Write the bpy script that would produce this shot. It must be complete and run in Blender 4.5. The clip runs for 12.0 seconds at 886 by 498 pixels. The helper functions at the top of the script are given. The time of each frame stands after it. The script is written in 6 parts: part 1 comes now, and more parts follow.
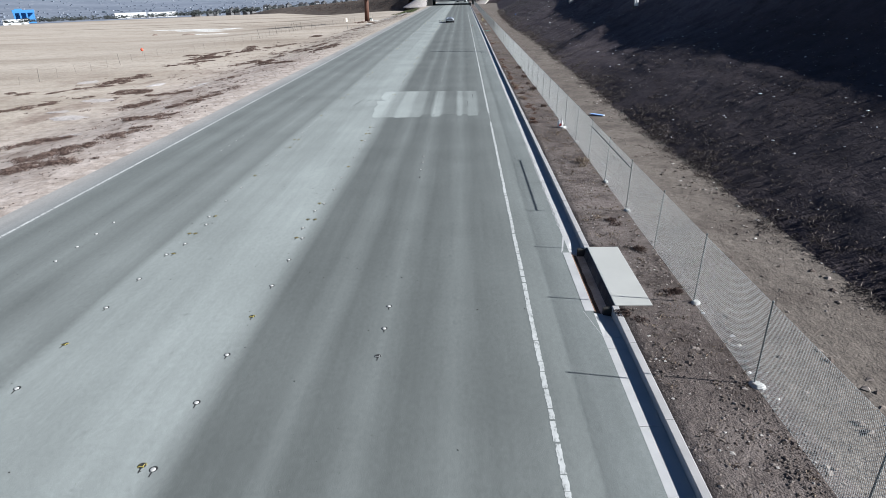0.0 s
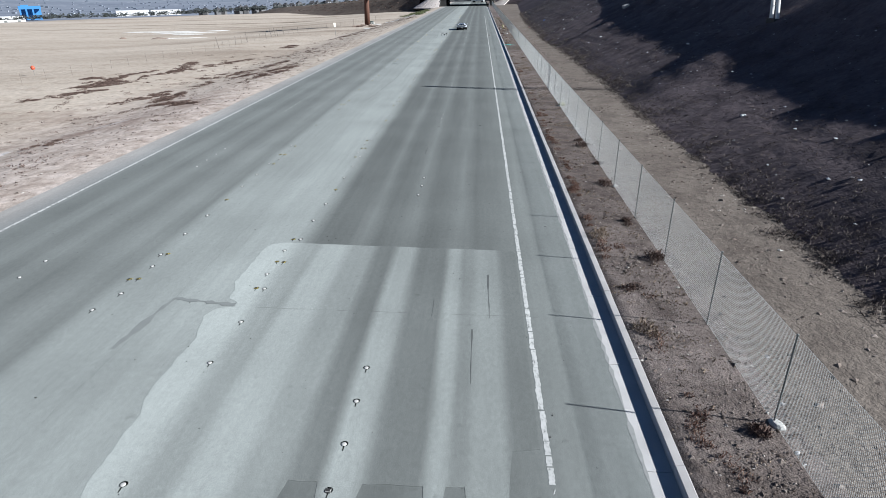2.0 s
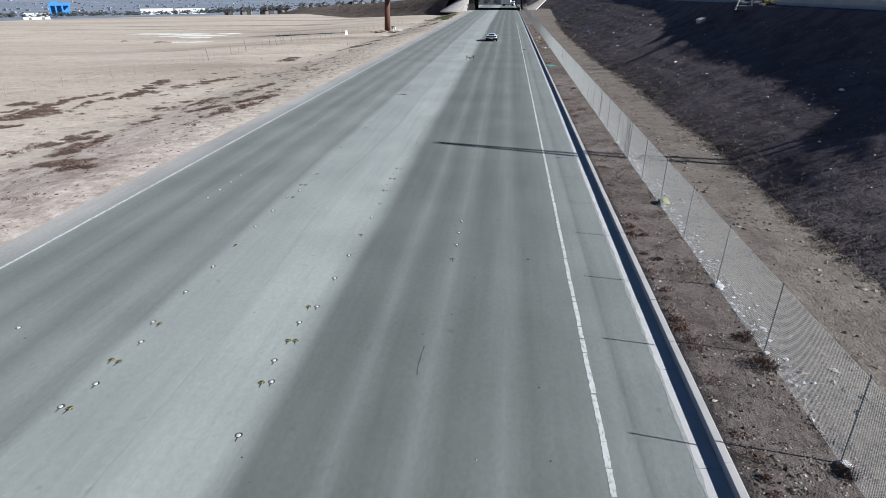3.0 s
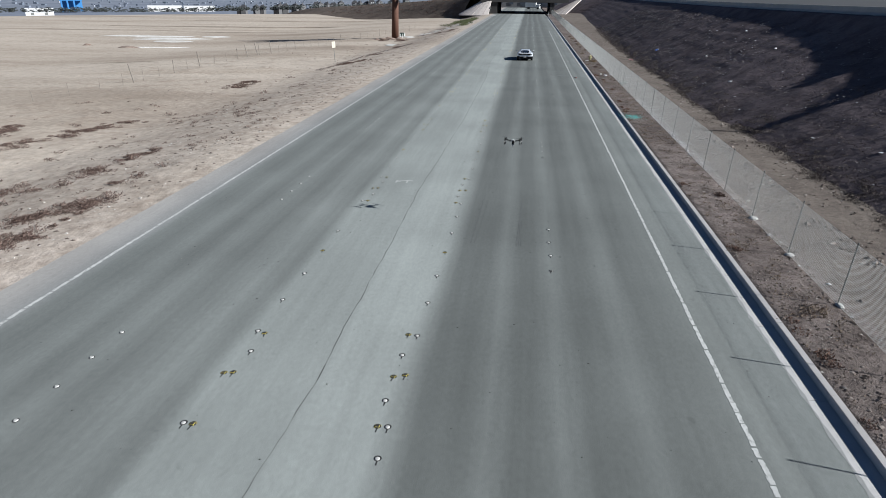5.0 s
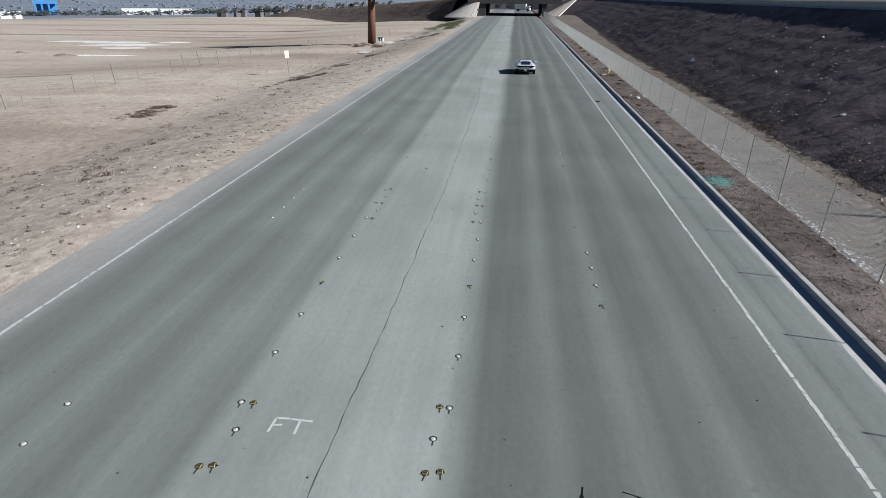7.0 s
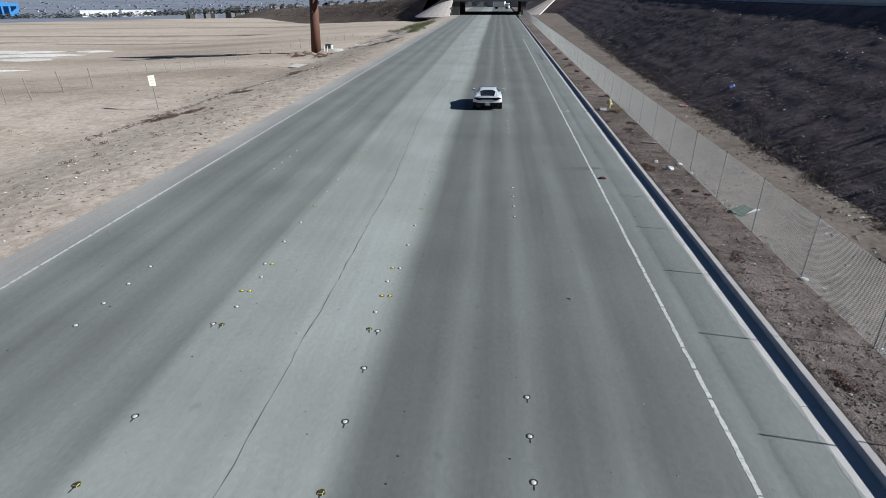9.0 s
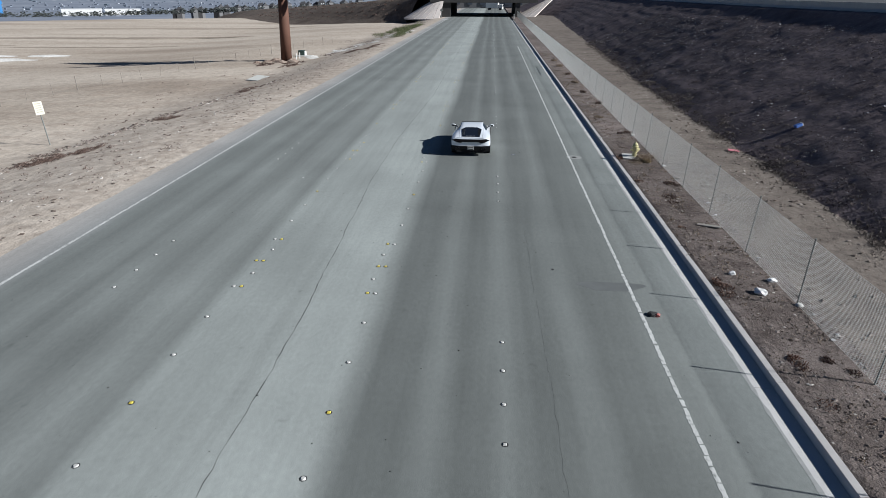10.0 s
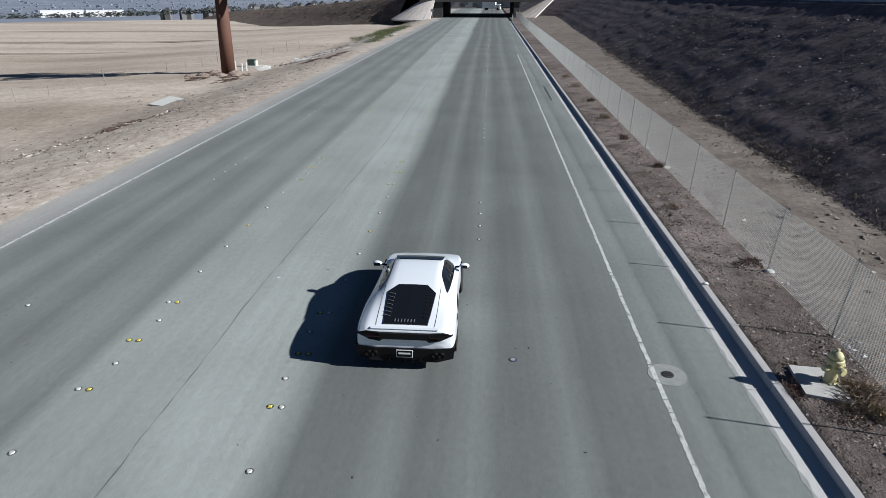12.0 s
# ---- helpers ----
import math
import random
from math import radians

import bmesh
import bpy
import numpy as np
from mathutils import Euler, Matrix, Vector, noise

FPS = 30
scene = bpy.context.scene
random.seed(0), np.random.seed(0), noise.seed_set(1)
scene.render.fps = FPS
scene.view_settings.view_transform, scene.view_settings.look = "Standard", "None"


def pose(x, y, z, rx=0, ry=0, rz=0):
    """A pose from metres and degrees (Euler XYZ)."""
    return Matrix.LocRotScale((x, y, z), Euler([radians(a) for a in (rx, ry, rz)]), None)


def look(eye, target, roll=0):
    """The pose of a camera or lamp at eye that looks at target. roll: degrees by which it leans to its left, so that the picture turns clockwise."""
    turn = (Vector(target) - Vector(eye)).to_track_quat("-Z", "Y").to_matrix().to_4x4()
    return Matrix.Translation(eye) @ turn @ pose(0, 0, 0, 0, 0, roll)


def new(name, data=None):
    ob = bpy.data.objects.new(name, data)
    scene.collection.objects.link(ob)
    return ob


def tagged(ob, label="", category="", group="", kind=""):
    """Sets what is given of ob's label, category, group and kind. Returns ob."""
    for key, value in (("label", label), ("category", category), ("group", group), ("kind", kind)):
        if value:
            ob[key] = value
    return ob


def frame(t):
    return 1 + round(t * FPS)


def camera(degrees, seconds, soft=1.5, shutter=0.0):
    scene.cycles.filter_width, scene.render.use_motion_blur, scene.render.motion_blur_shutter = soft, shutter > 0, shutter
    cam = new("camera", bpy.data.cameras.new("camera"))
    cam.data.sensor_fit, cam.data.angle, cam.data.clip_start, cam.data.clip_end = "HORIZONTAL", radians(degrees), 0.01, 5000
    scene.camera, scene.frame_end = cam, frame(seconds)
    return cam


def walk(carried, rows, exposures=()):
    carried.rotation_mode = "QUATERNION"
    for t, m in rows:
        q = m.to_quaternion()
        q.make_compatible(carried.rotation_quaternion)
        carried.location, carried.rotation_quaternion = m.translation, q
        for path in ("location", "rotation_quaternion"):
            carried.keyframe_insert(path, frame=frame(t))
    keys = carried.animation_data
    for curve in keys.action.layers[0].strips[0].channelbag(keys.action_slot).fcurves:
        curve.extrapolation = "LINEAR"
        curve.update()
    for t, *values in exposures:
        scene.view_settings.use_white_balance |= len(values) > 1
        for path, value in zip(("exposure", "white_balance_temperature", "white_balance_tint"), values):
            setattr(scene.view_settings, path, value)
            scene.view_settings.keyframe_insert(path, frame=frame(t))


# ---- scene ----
cam = camera(72.1, 12.0, 0.5)
# seconds, eye x, y, z in metres, yaw, pitch and roll in degrees
ROWS = [
    (0.0, 0.148, -8.851, 7.251, 2.33, -23.05, -1.52),
    (0.5, 0.504, -1.575, 6.972, 2.57, -23.04, -1.86),
    (1.0, 0.634, 6.072, 6.900, 2.56, -23.02, -1.61),
    (1.5, 0.687, 14.244, 6.835, 2.75, -22.98, -1.36),
    (2.0, 0.518, 22.656, 7.166, 3.68, -23.08, -1.04),
    (2.5, 0.165, 31.176, 7.473, 4.21, -23.08, -0.56),
    (3.0, -0.319, 39.955, 7.684, 5.90, -22.96, -0.31),
    (3.5, -0.886, 48.013, 7.916, 7.60, -23.00, 0.34),
    (5.5, -3.484, 73.054, 7.585, 7.12, -22.82, 0.71),
    (6.0, -3.962, 77.514, 7.489, 6.72, -22.73, 0.63),
    (6.5, -4.293, 80.875, 7.287, 6.42, -22.74, 0.68),
    (7.0, -4.260, 84.651, 7.113, 6.22, -22.69, 0.47),
    (7.5, -3.770, 89.372, 6.960, 5.75, -22.72, 0.06),
    (9.5, -2.400, 111.286, 7.314, 4.57, -22.93, 0.02),
    (10.0, -2.260, 116.950, 7.397, 4.23, -22.92, 0.17),
    (10.5, -2.096, 122.604, 7.338, 4.15, -22.88, 0.17),
    (11.0, -1.958, 127.809, 7.167, 4.19, -22.88, 0.04),
    (11.5, -1.839, 132.353, 6.988, 4.13, -22.89, 0.05),
    (12.0, -1.646, 136.217, 6.745, 4.14, -22.86, 0.04),
]


def aim(x, y, z, yaw, pitch):
    a, b = radians(yaw), radians(pitch)
    return x - 50 * math.sin(a) * math.cos(b), y + 50 * math.cos(a) * math.cos(b), z + 50 * math.sin(b)


walk(cam, [(t, look((x, y, z), aim(x, y, z, yaw, pitch), roll)) for t, x, y, z, yaw, pitch, roll in ROWS],
     [(0.0, 0.90, 6000, 8), (2.5, 0.85, 6000, 8), (3.7, 0.73, 6050, 8), (5.3, 0.60, 6120, 8), (7.5, 0.57, 6150, 8), (9.5, 0.56, 6100, 8), (12.0, 0.58, 6100, 8)])

# ---- light ----
world = bpy.data.worlds.new("world")
scene.world = world
world.use_nodes = True
wn = world.node_tree.nodes
sky = wn.new("ShaderNodeTexSky")
sky.sky_type, sky.sun_disc = "NISHITA", False
sky.sun_elevation, sky.sun_rotation = radians(28.4), radians(99.5)
sky.air_density, sky.dust_density, sky.ozone_density, sky.altitude = 1.0, 0.1, 5.0, 3000
world.node_tree.links.new(sky.outputs["Color"], wn["Background"].inputs["Color"])
wn["Background"].inputs["Strength"].default_value = 0.028
sun_data = bpy.data.lights.new("sun", "SUN")
sun_data.energy, sun_data.angle, sun_data.color = 5.0, radians(0.75), (1.0, 0.975, 0.94)
sun = new("sun", sun_data)
sun.matrix_world = look((60, -10.5, 34), (60 - 1.82, -10.5 + 0.31, 33))


# ---- materials ----
class Nodes:
    """A small builder for node materials."""

    def __init__(self, name, rough=0.9, metal=0.0, spec=0.3):
        self.m = bpy.data.materials.new(name)
        self.m.use_nodes = True
        self.t = self.m.node_tree
        self.b = self.t.nodes["Principled BSDF"]
        self.b.inputs["Roughness"].default_value = rough
        self.b.inputs["Metallic"].default_value = metal
        self.b.inputs["Specular IOR Level"].default_value = spec
        self.geo = self.t.nodes.new("ShaderNodeNewGeometry")
        self.where = self.geo.outputs["Position"]

    def link(self, a, b):
        self.t.links.new(a, b)

    def moved(self, scale=(1, 1, 1)):
        n = self.t.nodes.new("ShaderNodeMapping")
        n.inputs["Scale"].default_value = scale
        self.link(self.where, n.inputs["Vector"])
        return n.outputs["Vector"]

    def noise(self, scale, detail=4.0, stretch=None, rough=0.55):
        n = self.t.nodes.new("ShaderNodeTexNoise")
        n.inputs["Scale"].default_value, n.inputs["Detail"].default_value = scale, detail
        n.inputs["Roughness"].default_value = rough
        self.link(self.moved(stretch) if stretch else self.where, n.inputs["Vector"])
        return n.outputs["Fac"]

    def cells(self, scale, stretch=None):
        n = self.t.nodes.new("ShaderNodeTexVoronoi")
        n.inputs["Scale"].default_value = scale
        self.link(self.moved(stretch) if stretch else self.where, n.inputs["Vector"])
        return n.outputs["Distance"], n.outputs["Color"]

    def ramp(self, fac, stops, interp="LINEAR"):
        n = self.t.nodes.new("ShaderNodeValToRGB")
        r = n.color_ramp
        r.interpolation = interp
        while len(r.elements) > 1:
            r.elements.remove(r.elements[-1])
        for i, (at, c) in enumerate(stops):
            e = r.elements[0] if i == 0 else r.elements.new(at)
            e.position = at
            e.color = (c, c, c, 1) if isinstance(c, (int, float)) else (*c, 1)
        self.link(fac, n.inputs["Fac"])
        return n.outputs["Color"]

    def math(self, op, a, b=0.0, clamp=False):
        n = self.t.nodes.new("ShaderNodeMath")
        n.operation, n.use_clamp = op, clamp
        for v, s in ((a, n.inputs[0]), (b, n.inputs[1])):
            if isinstance(v, (int, float)):
                s.default_value = v
            else:
                self.link(v, s)
        return n.outputs["Value"]

    def mix(self, fac, a, b, blend="MIX"):
        n = self.t.nodes.new("ShaderNodeMix")
        n.data_type, n.blend_type = "RGBA", blend
        for v, s in ((fac, n.inputs["Factor"]), (a, n.inputs[6]), (b, n.inputs[7])):
            if isinstance(v, (int, float)):
                s.default_value = v
            elif isinstance(v, tuple):
                s.default_value = (*v, 1)
            else:
                self.link(v, s)
        return n.outputs[2]

    def axis(self, k):
        n = self.t.nodes.new("ShaderNodeSeparateXYZ")
        self.link(self.where, n.inputs["Vector"])
        return n.outputs[k]

    def chance(self):
        return self.t.nodes.new("ShaderNodeObjectInfo").outputs["Random"]

    def island(self):
        return self.geo.outputs["Random Per Island"]

    def bump(self, height, strength=0.4, distance=0.02):
        n = self.t.nodes.new("ShaderNodeBump")
        n.inputs["Strength"].default_value, n.inputs["Distance"].default_value = strength, distance
        self.link(height, n.inputs["Height"])
        self.link(n.outputs["Normal"], self.b.inputs["Normal"])

    def done(self, color, rough=None):
        if isinstance(color, tuple):
            self.b.inputs["Base Color"].default_value = (*color, 1)
        else:
            self.link(color, self.b.inputs["Base Color"])
        if rough is not None:
            self.link(rough, self.b.inputs["Roughness"])
        return self.m


def plain(name, color, rough=0.5, metal=0.0, spec=0.5, vary=0.25, scale=8.0, bump=0.0):
    """A material of one colour with soft mottling and grain."""
    n = Nodes(name, rough, metal, spec)
    a = n.noise(scale, 5)
    c = n.mix(a, tuple(v * (1 - vary) for v in color), tuple(min(1, v * (1 + vary)) for v in color))
    if bump:
        n.bump(n.noise(scale * 6, 4), bump, 0.01)
    return n.done(c)


def asphalt_material(name, lift, streaks, sway=0.9):
    n = Nodes(name, 0.85, 0, 0.35)
    x = n.axis(0)
    drift = n.math("MULTIPLY", n.math("SUBTRACT", n.noise(0.05, 3, (1.0, 0.35, 1)), 0.5), sway)
    fine = n.math("MULTIPLY", n.math("SUBTRACT", n.noise(0.5, 3, (2.0, 0.2, 1)), 0.5), 0.25)
    at = n.math("DIVIDE", n.math("ADD", n.math("ADD", x, 18.0), n.math("ADD", drift, fine)), 22.0)
    tone = n.ramp(at, [((s + 18.0) / 22.0, tuple(q * lift for q in v) if isinstance(v, tuple) else (v * lift, v * lift * 1.07, v * lift * 1.02)) for s, v in streaks])
    blotch = n.ramp(n.noise(0.22, 6), [(0.3, 0.88), (0.7, 1.1)])
    scuff = n.ramp(n.noise(1.2, 4, (3.0, 0.12, 1)), [(0.3, 0.93), (0.7, 1.06)])
    grain = n.ramp(n.noise(70, 3), [(0.28, 0.77), (0.72, 1.23)])
    mottle = n.ramp(n.noise(9.0, 3, (1.3, 0.7, 1)), [(0.3, 0.93), (0.7, 1.07)])
    d, _ = n.cells(38)
    stone = n.ramp(d, [(0.0, 1.1), (0.3, 1.0), (0.6, 0.93)])
    c = n.mix(1.0, tone, blotch, "MULTIPLY")
    c = n.mix(1.0, c, scuff, "MULTIPLY")
    c = n.mix(1.0, c, grain, "MULTIPLY")
    c = n.mix(0.9, c, stone, "MULTIPLY")
    c = n.mix(1.0, c, mottle, "MULTIPLY")
    spots = n.ramp(n.noise(2.3, 2), [(0.24, 0.55), (0.30, 1.0)])
    c = n.mix(0.35, c, spots, "MULTIPLY")
    pit = n.ramp(n.noise(6.0, 2), [(0.20, 0.45), (0.235, 1.0)])
    c = n.mix(0.6, c, pit, "MULTIPLY")
    n.bump(n.math("ADD", n.noise(90, 3), n.math("MULTIPLY", n.noise(25, 3, (1.6, 0.7, 1)), 1.2)), 0.32, 0.005)
    return n.done(c)


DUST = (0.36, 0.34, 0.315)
# past x 2.3, dusty asphalt raised further to offset the fence mesh's shade
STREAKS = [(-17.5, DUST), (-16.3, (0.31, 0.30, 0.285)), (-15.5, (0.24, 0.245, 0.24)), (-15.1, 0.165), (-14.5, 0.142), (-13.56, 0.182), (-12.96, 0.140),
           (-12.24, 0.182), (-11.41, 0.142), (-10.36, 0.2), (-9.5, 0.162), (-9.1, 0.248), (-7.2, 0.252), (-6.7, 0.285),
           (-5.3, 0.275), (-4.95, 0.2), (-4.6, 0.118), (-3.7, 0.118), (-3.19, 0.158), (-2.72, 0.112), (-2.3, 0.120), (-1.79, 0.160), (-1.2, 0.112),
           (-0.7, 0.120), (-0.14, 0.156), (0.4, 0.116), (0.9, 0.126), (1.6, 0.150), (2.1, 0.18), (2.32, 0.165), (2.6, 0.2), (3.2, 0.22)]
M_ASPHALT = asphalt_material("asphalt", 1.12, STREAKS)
M_PATCH = asphalt_material("asphalt_light", 1.12, [(-7, 0.385), (-5.3, 0.365), (-4.95, 0.27), (-4.4, 0.225), (-4.15, 0.31), (-3.6, 0.305), (-3.3, 0.235), (-2.7, 0.225), (-2.45, 0.138), (-2.08, 0.138),
                                                  (-1.85, 0.275), (-1.45, 0.265), (-1.2, 0.142), (-0.45, 0.138), (-0.25, 0.27), (-0.03, 0.255), (0.1, 0.175), (0.3, 0.18), (0.45, 0.225), (0.95, 0.21), (1.15, 0.138), (1.55, 0.13)], 0.15)




def dirt_material(name, dark, mid, light, size=1.0, pebbles=1.0, bump=0.8, low_y_dark=0.0):
    n = Nodes(name, 0.95, 0, 0.15)
    big = n.noise(0.05 / size, 6)
    med = n.noise(0.6 / size, 7, None, 0.65)
    c = n.mix(n.ramp(big, [(0.35, 0.0), (0.65, 1.0)]), mid, light)
    c = n.mix(n.ramp(med, [(0.45, 0.0), (0.7, 0.8)]), c, dark)
    d, col = n.cells(9 / size)
    c = n.mix(n.ramp(d, [(0.05, 0.55 * pebbles), (0.22, 0.0)]), c, light)
    d2, _ = n.cells(22 / size)
    c = n.mix(n.ramp(d2, [(0.08, 0.5 * pebbles), (0.25, 0.0)]), c, dark)
    g = n.ramp(n.noise(40 / size, 3), [(0.25, 0.84), (0.75, 1.16)])
    lump = n.ramp(n.noise(5.0 / size, 4), [(0.3, 0.78), (0.7, 1.22)])
    c = n.mix(0.8, c, lump, "MULTIPLY")
    c = n.mix(1.0, c, g, "MULTIPLY")
    # darker towards low y, with a noise-broken edge
    if low_y_dark:
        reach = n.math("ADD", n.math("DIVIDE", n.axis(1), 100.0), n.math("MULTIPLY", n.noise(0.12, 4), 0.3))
        c = n.mix(n.ramp(reach, [(0.42, low_y_dark), (0.66, 0.0)]), c, tuple(0.8 * v for v in dark))
    h = n.math("ADD", n.noise(3 / size, 6), n.math("MULTIPLY", n.noise(18 / size, 4), 0.5))
    n.bump(h, bump, 0.12 * size)
    return n.done(c)


def field_material():
    n = Nodes("field_soil", 0.97, 0, 0.1)
    band = n.noise(0.03, 6, (0.35, 1.6, 1))
    c = n.ramp(band, [(0.3, (0.30, 0.248, 0.20)), (0.45, (0.43, 0.368, 0.305)), (0.6, (0.51, 0.445, 0.375)), (0.72, (0.41, 0.345, 0.28))])
    med = n.noise(0.5, 7, (0.8, 1.2, 1), 0.65)
    c = n.mix(n.ramp(med, [(0.5, 0.0), (0.75, 0.7)]), c, (0.27, 0.21, 0.165))
    x = n.axis(0)
    near = n.ramp(n.math("DIVIDE", n.math("ADD", x, 40.0), 40.0), [(0.1, 0.0), (0.42, 1.0)])
    rubble = n.ramp(n.noise(0.9, 7, None, 0.7), [(0.34, (0.27, 0.213, 0.19)), (0.48, (0.45, 0.376, 0.34)), (0.64, (0.66, 0.575, 0.54))])
    tan = n.ramp(n.noise(0.9, 7, None, 0.7), [(0.34, (0.29, 0.238, 0.197)), (0.48, (0.42, 0.36, 0.305)), (0.66, (0.56, 0.495, 0.43))])
    rubble = n.mix(n.ramp(n.math("DIVIDE", n.axis(1), 250.0), [(0.26, 0.0), (0.36, 1.0)]), rubble, tan)
    c = n.mix(n.math("MULTIPLY", near, 0.6), c, rubble)
    weed = n.ramp(n.noise(0.28, 6, (0.9, 0.55, 1), 0.62), [(0.52, 0.0), (0.63, 0.65)])
    strip = n.ramp(n.math("DIVIDE", n.math("ADD", x, 60.0), 45.0), [(0.25, 0.0), (0.5, 0.8), (0.88, 1.0), (0.93, 0.0)])
    along = n.ramp(n.math("DIVIDE", n.axis(1), 250.0), [(0.24, 1.0), (0.31, 0.12), (0.6, 0.05)])
    c = n.mix(n.math("MULTIPLY", n.math("MULTIPLY", weed, strip), along), c, (0.185, 0.125, 0.10))
    d, _ = n.cells(7)
    c = n.mix(n.ramp(d, [(0.05, 0.35), (0.2, 0.0)]), c, (0.50, 0.44, 0.38))
    g = n.ramp(n.noise(25, 3), [(0.25, 0.88), (0.75, 1.12)])
    c = n.mix(1.0, c, n.ramp(n.noise(2.2, 5, None, 0.6), [(0.32, 0.84), (0.68, 1.14)]), "MULTIPLY")
    c = n.mix(1.0, c, g, "MULTIPLY")
    n.bump(n.math("ADD", n.noise(2, 6), n.math("MULTIPLY", n.noise(14, 4), 0.25)), 0.6, 0.12)
    return n.done(c)


M_FIELD = field_material()
M_VERGE = dirt_material("verge_gravel", (0.044, 0.033, 0.029), (0.118, 0.095, 0.085), (0.27, 0.228, 0.208), 0.6, 1.4, 1.0)
M_TRACK = dirt_material("track_soil", (0.085, 0.069, 0.06), (0.152, 0.128, 0.11), (0.20, 0.172, 0.148), 1.0, 0.3, 0.6)
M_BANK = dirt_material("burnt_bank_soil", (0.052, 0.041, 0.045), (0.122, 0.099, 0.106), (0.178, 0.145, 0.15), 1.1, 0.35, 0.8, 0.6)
M_CONCRETE = plain("pale_concrete", (0.50, 0.49, 0.465), 0.88, 0, 0.3, 0.18, 3.0, 0.25)
M_GUTTER = plain("gutter_concrete", (0.53, 0.52, 0.51), 0.88, 0, 0.3, 0.2, 1.3, 0.25)
M_KERB = plain("kerb_concrete", (0.50, 0.48, 0.465), 0.88, 0, 0.3, 0.22, 1.6, 0.25)
M_SLAB = plain("smooth_concrete", (0.52, 0.515, 0.48), 0.85, 0, 0.3, 0.08, 1.0, 0.1)
M_RUST_DIRT = dirt_material("rusty_silt", (0.08, 0.045, 0.03), (0.16, 0.09, 0.06), (0.24, 0.16, 0.11), 0.3)
M_VOID = plain("drain_wall", (0.05, 0.048, 0.045), 0.95, 0, 0.1)
M_PAINT = plain("road_paint", (0.55, 0.555, 0.54), 0.75, 0, 0.3, 0.12, 6.0)
M_LINE = Nodes("worn_line_paint", 0.75, 0, 0.3)
M_LINE_WEAR = M_LINE.ramp(M_LINE.noise(7.0, 5, (1.6, 0.8, 1), 0.7), [(0.36, (0.24, 0.25, 0.24)), (0.46, (0.50, 0.505, 0.49)), (0.7, (0.60, 0.605, 0.59))])
M_LINE = M_LINE.done(M_LINE.mix(1.0, M_LINE_WEAR, M_LINE.ramp(M_LINE.noise(0.4, 3), [(0.3, 0.86), (0.7, 1.06)]), "MULTIPLY"))
M_CRACK = plain("crack_filler", (0.085, 0.085, 0.083), 0.9, 0, 0.2)
M_SEAM = plain("sealed_seam", (0.15, 0.156, 0.152), 0.9, 0, 0.2)
M_SMEAR = plain("faded_tar", (0.215, 0.228, 0.222), 0.9, 0, 0.2, 0.15, 3)
M_SEAMWIDE = plain("dusty_seam", (0.34, 0.345, 0.335), 0.9, 0, 0.2)
M_TYRE_MARK = plain("tyre_mark", (0.108, 0.114, 0.111), 0.8, 0, 0.3, 0.3, 3)
M_STAIN = plain("oil_stain", (0.126, 0.132, 0.129), 0.6, 0, 0.4, 0.25, 2)
M_CERAMIC = plain("ceramic_white", (0.49, 0.485, 0.46), 0.35, 0, 0.5, 0.25, 10)
M_YELLOW = plain("reflector_yellow", (0.62, 0.51, 0.09), 0.4, 0, 0.5, 0.25, 20)
M_DARKBASE = plain("bitumen_pad", (0.03, 0.03, 0.03), 0.8)
M_WIRE = plain("galvanised_wire", (0.70, 0.72, 0.70), 0.45, 0.0, 0.5, 0.05, 3)
M_POST = plain("galvanised_post", (0.21, 0.22, 0.21), 0.6, 0.3, 0.5, 0.25, 6)
M_RUSTPOLE = plain("weathered_steel", (0.115, 0.058, 0.04), 0.8, 0.1, 0.3, 0.35, 0.7, 0.15)
M_WHITE = plain("white_enamel", (0.74, 0.74, 0.72), 0.5, 0, 0.5, 0.08)
M_GREENBOX = plain("green_enamel", (0.035, 0.06, 0.05), 0.5)
M_HYDRANT = plain("yellow_enamel", (0.55, 0.50, 0.27), 0.5, 0, 0.5, 0.25, 9, 0.1)
M_IRON = plain("cast_iron", (0.09, 0.085, 0.08), 0.6, 0.6, 0.5, 0.4, 30)
M_DRY = Nodes("dry_brush", 0.95, 0, 0.1)
M_DRY = M_DRY.done(M_DRY.ramp(M_DRY.island(), [(0.0, (0.06, 0.041, 0.036)), (0.5, (0.115, 0.08, 0.068)), (1.0, (0.21, 0.15, 0.125))]))
M_STRAW = Nodes("straw_brush", 0.95, 0, 0.1)
M_STRAW = M_STRAW.done(M_STRAW.ramp(M_STRAW.island(), [(0.0, (0.16, 0.115, 0.07)), (1.0, (0.34, 0.27, 0.17))]))
M_GREENBUSH = Nodes("green_brush", 0.95, 0, 0.1)
M_GREENBUSH = M_GREENBUSH.done(M_GREENBUSH.ramp(M_GREENBUSH.island(), [(0.0, (0.06, 0.075, 0.035)), (1.0, (0.14, 0.15, 0.08))]))
M_STONE = Nodes("loose_stone", 0.95, 0, 0.2)
M_STONE = M_STONE.done(M_STONE.ramp(M_STONE.island(), [(0.0, (0.085, 0.066, 0.056)), (0.6, (0.19, 0.156, 0.135)), (0.93, (0.31, 0.27, 0.24)), (1.0, (0.55, 0.52, 0.48))]))
M_CLOD = Nodes("burnt_clod", 0.95, 0, 0.15)
M_CLOD = M_CLOD.done(M_CLOD.ramp(M_CLOD.island(), [(0.0, (0.035, 0.028, 0.025)), (0.6, (0.10, 0.08, 0.07)), (1.0, (0.19, 0.16, 0.14))]))


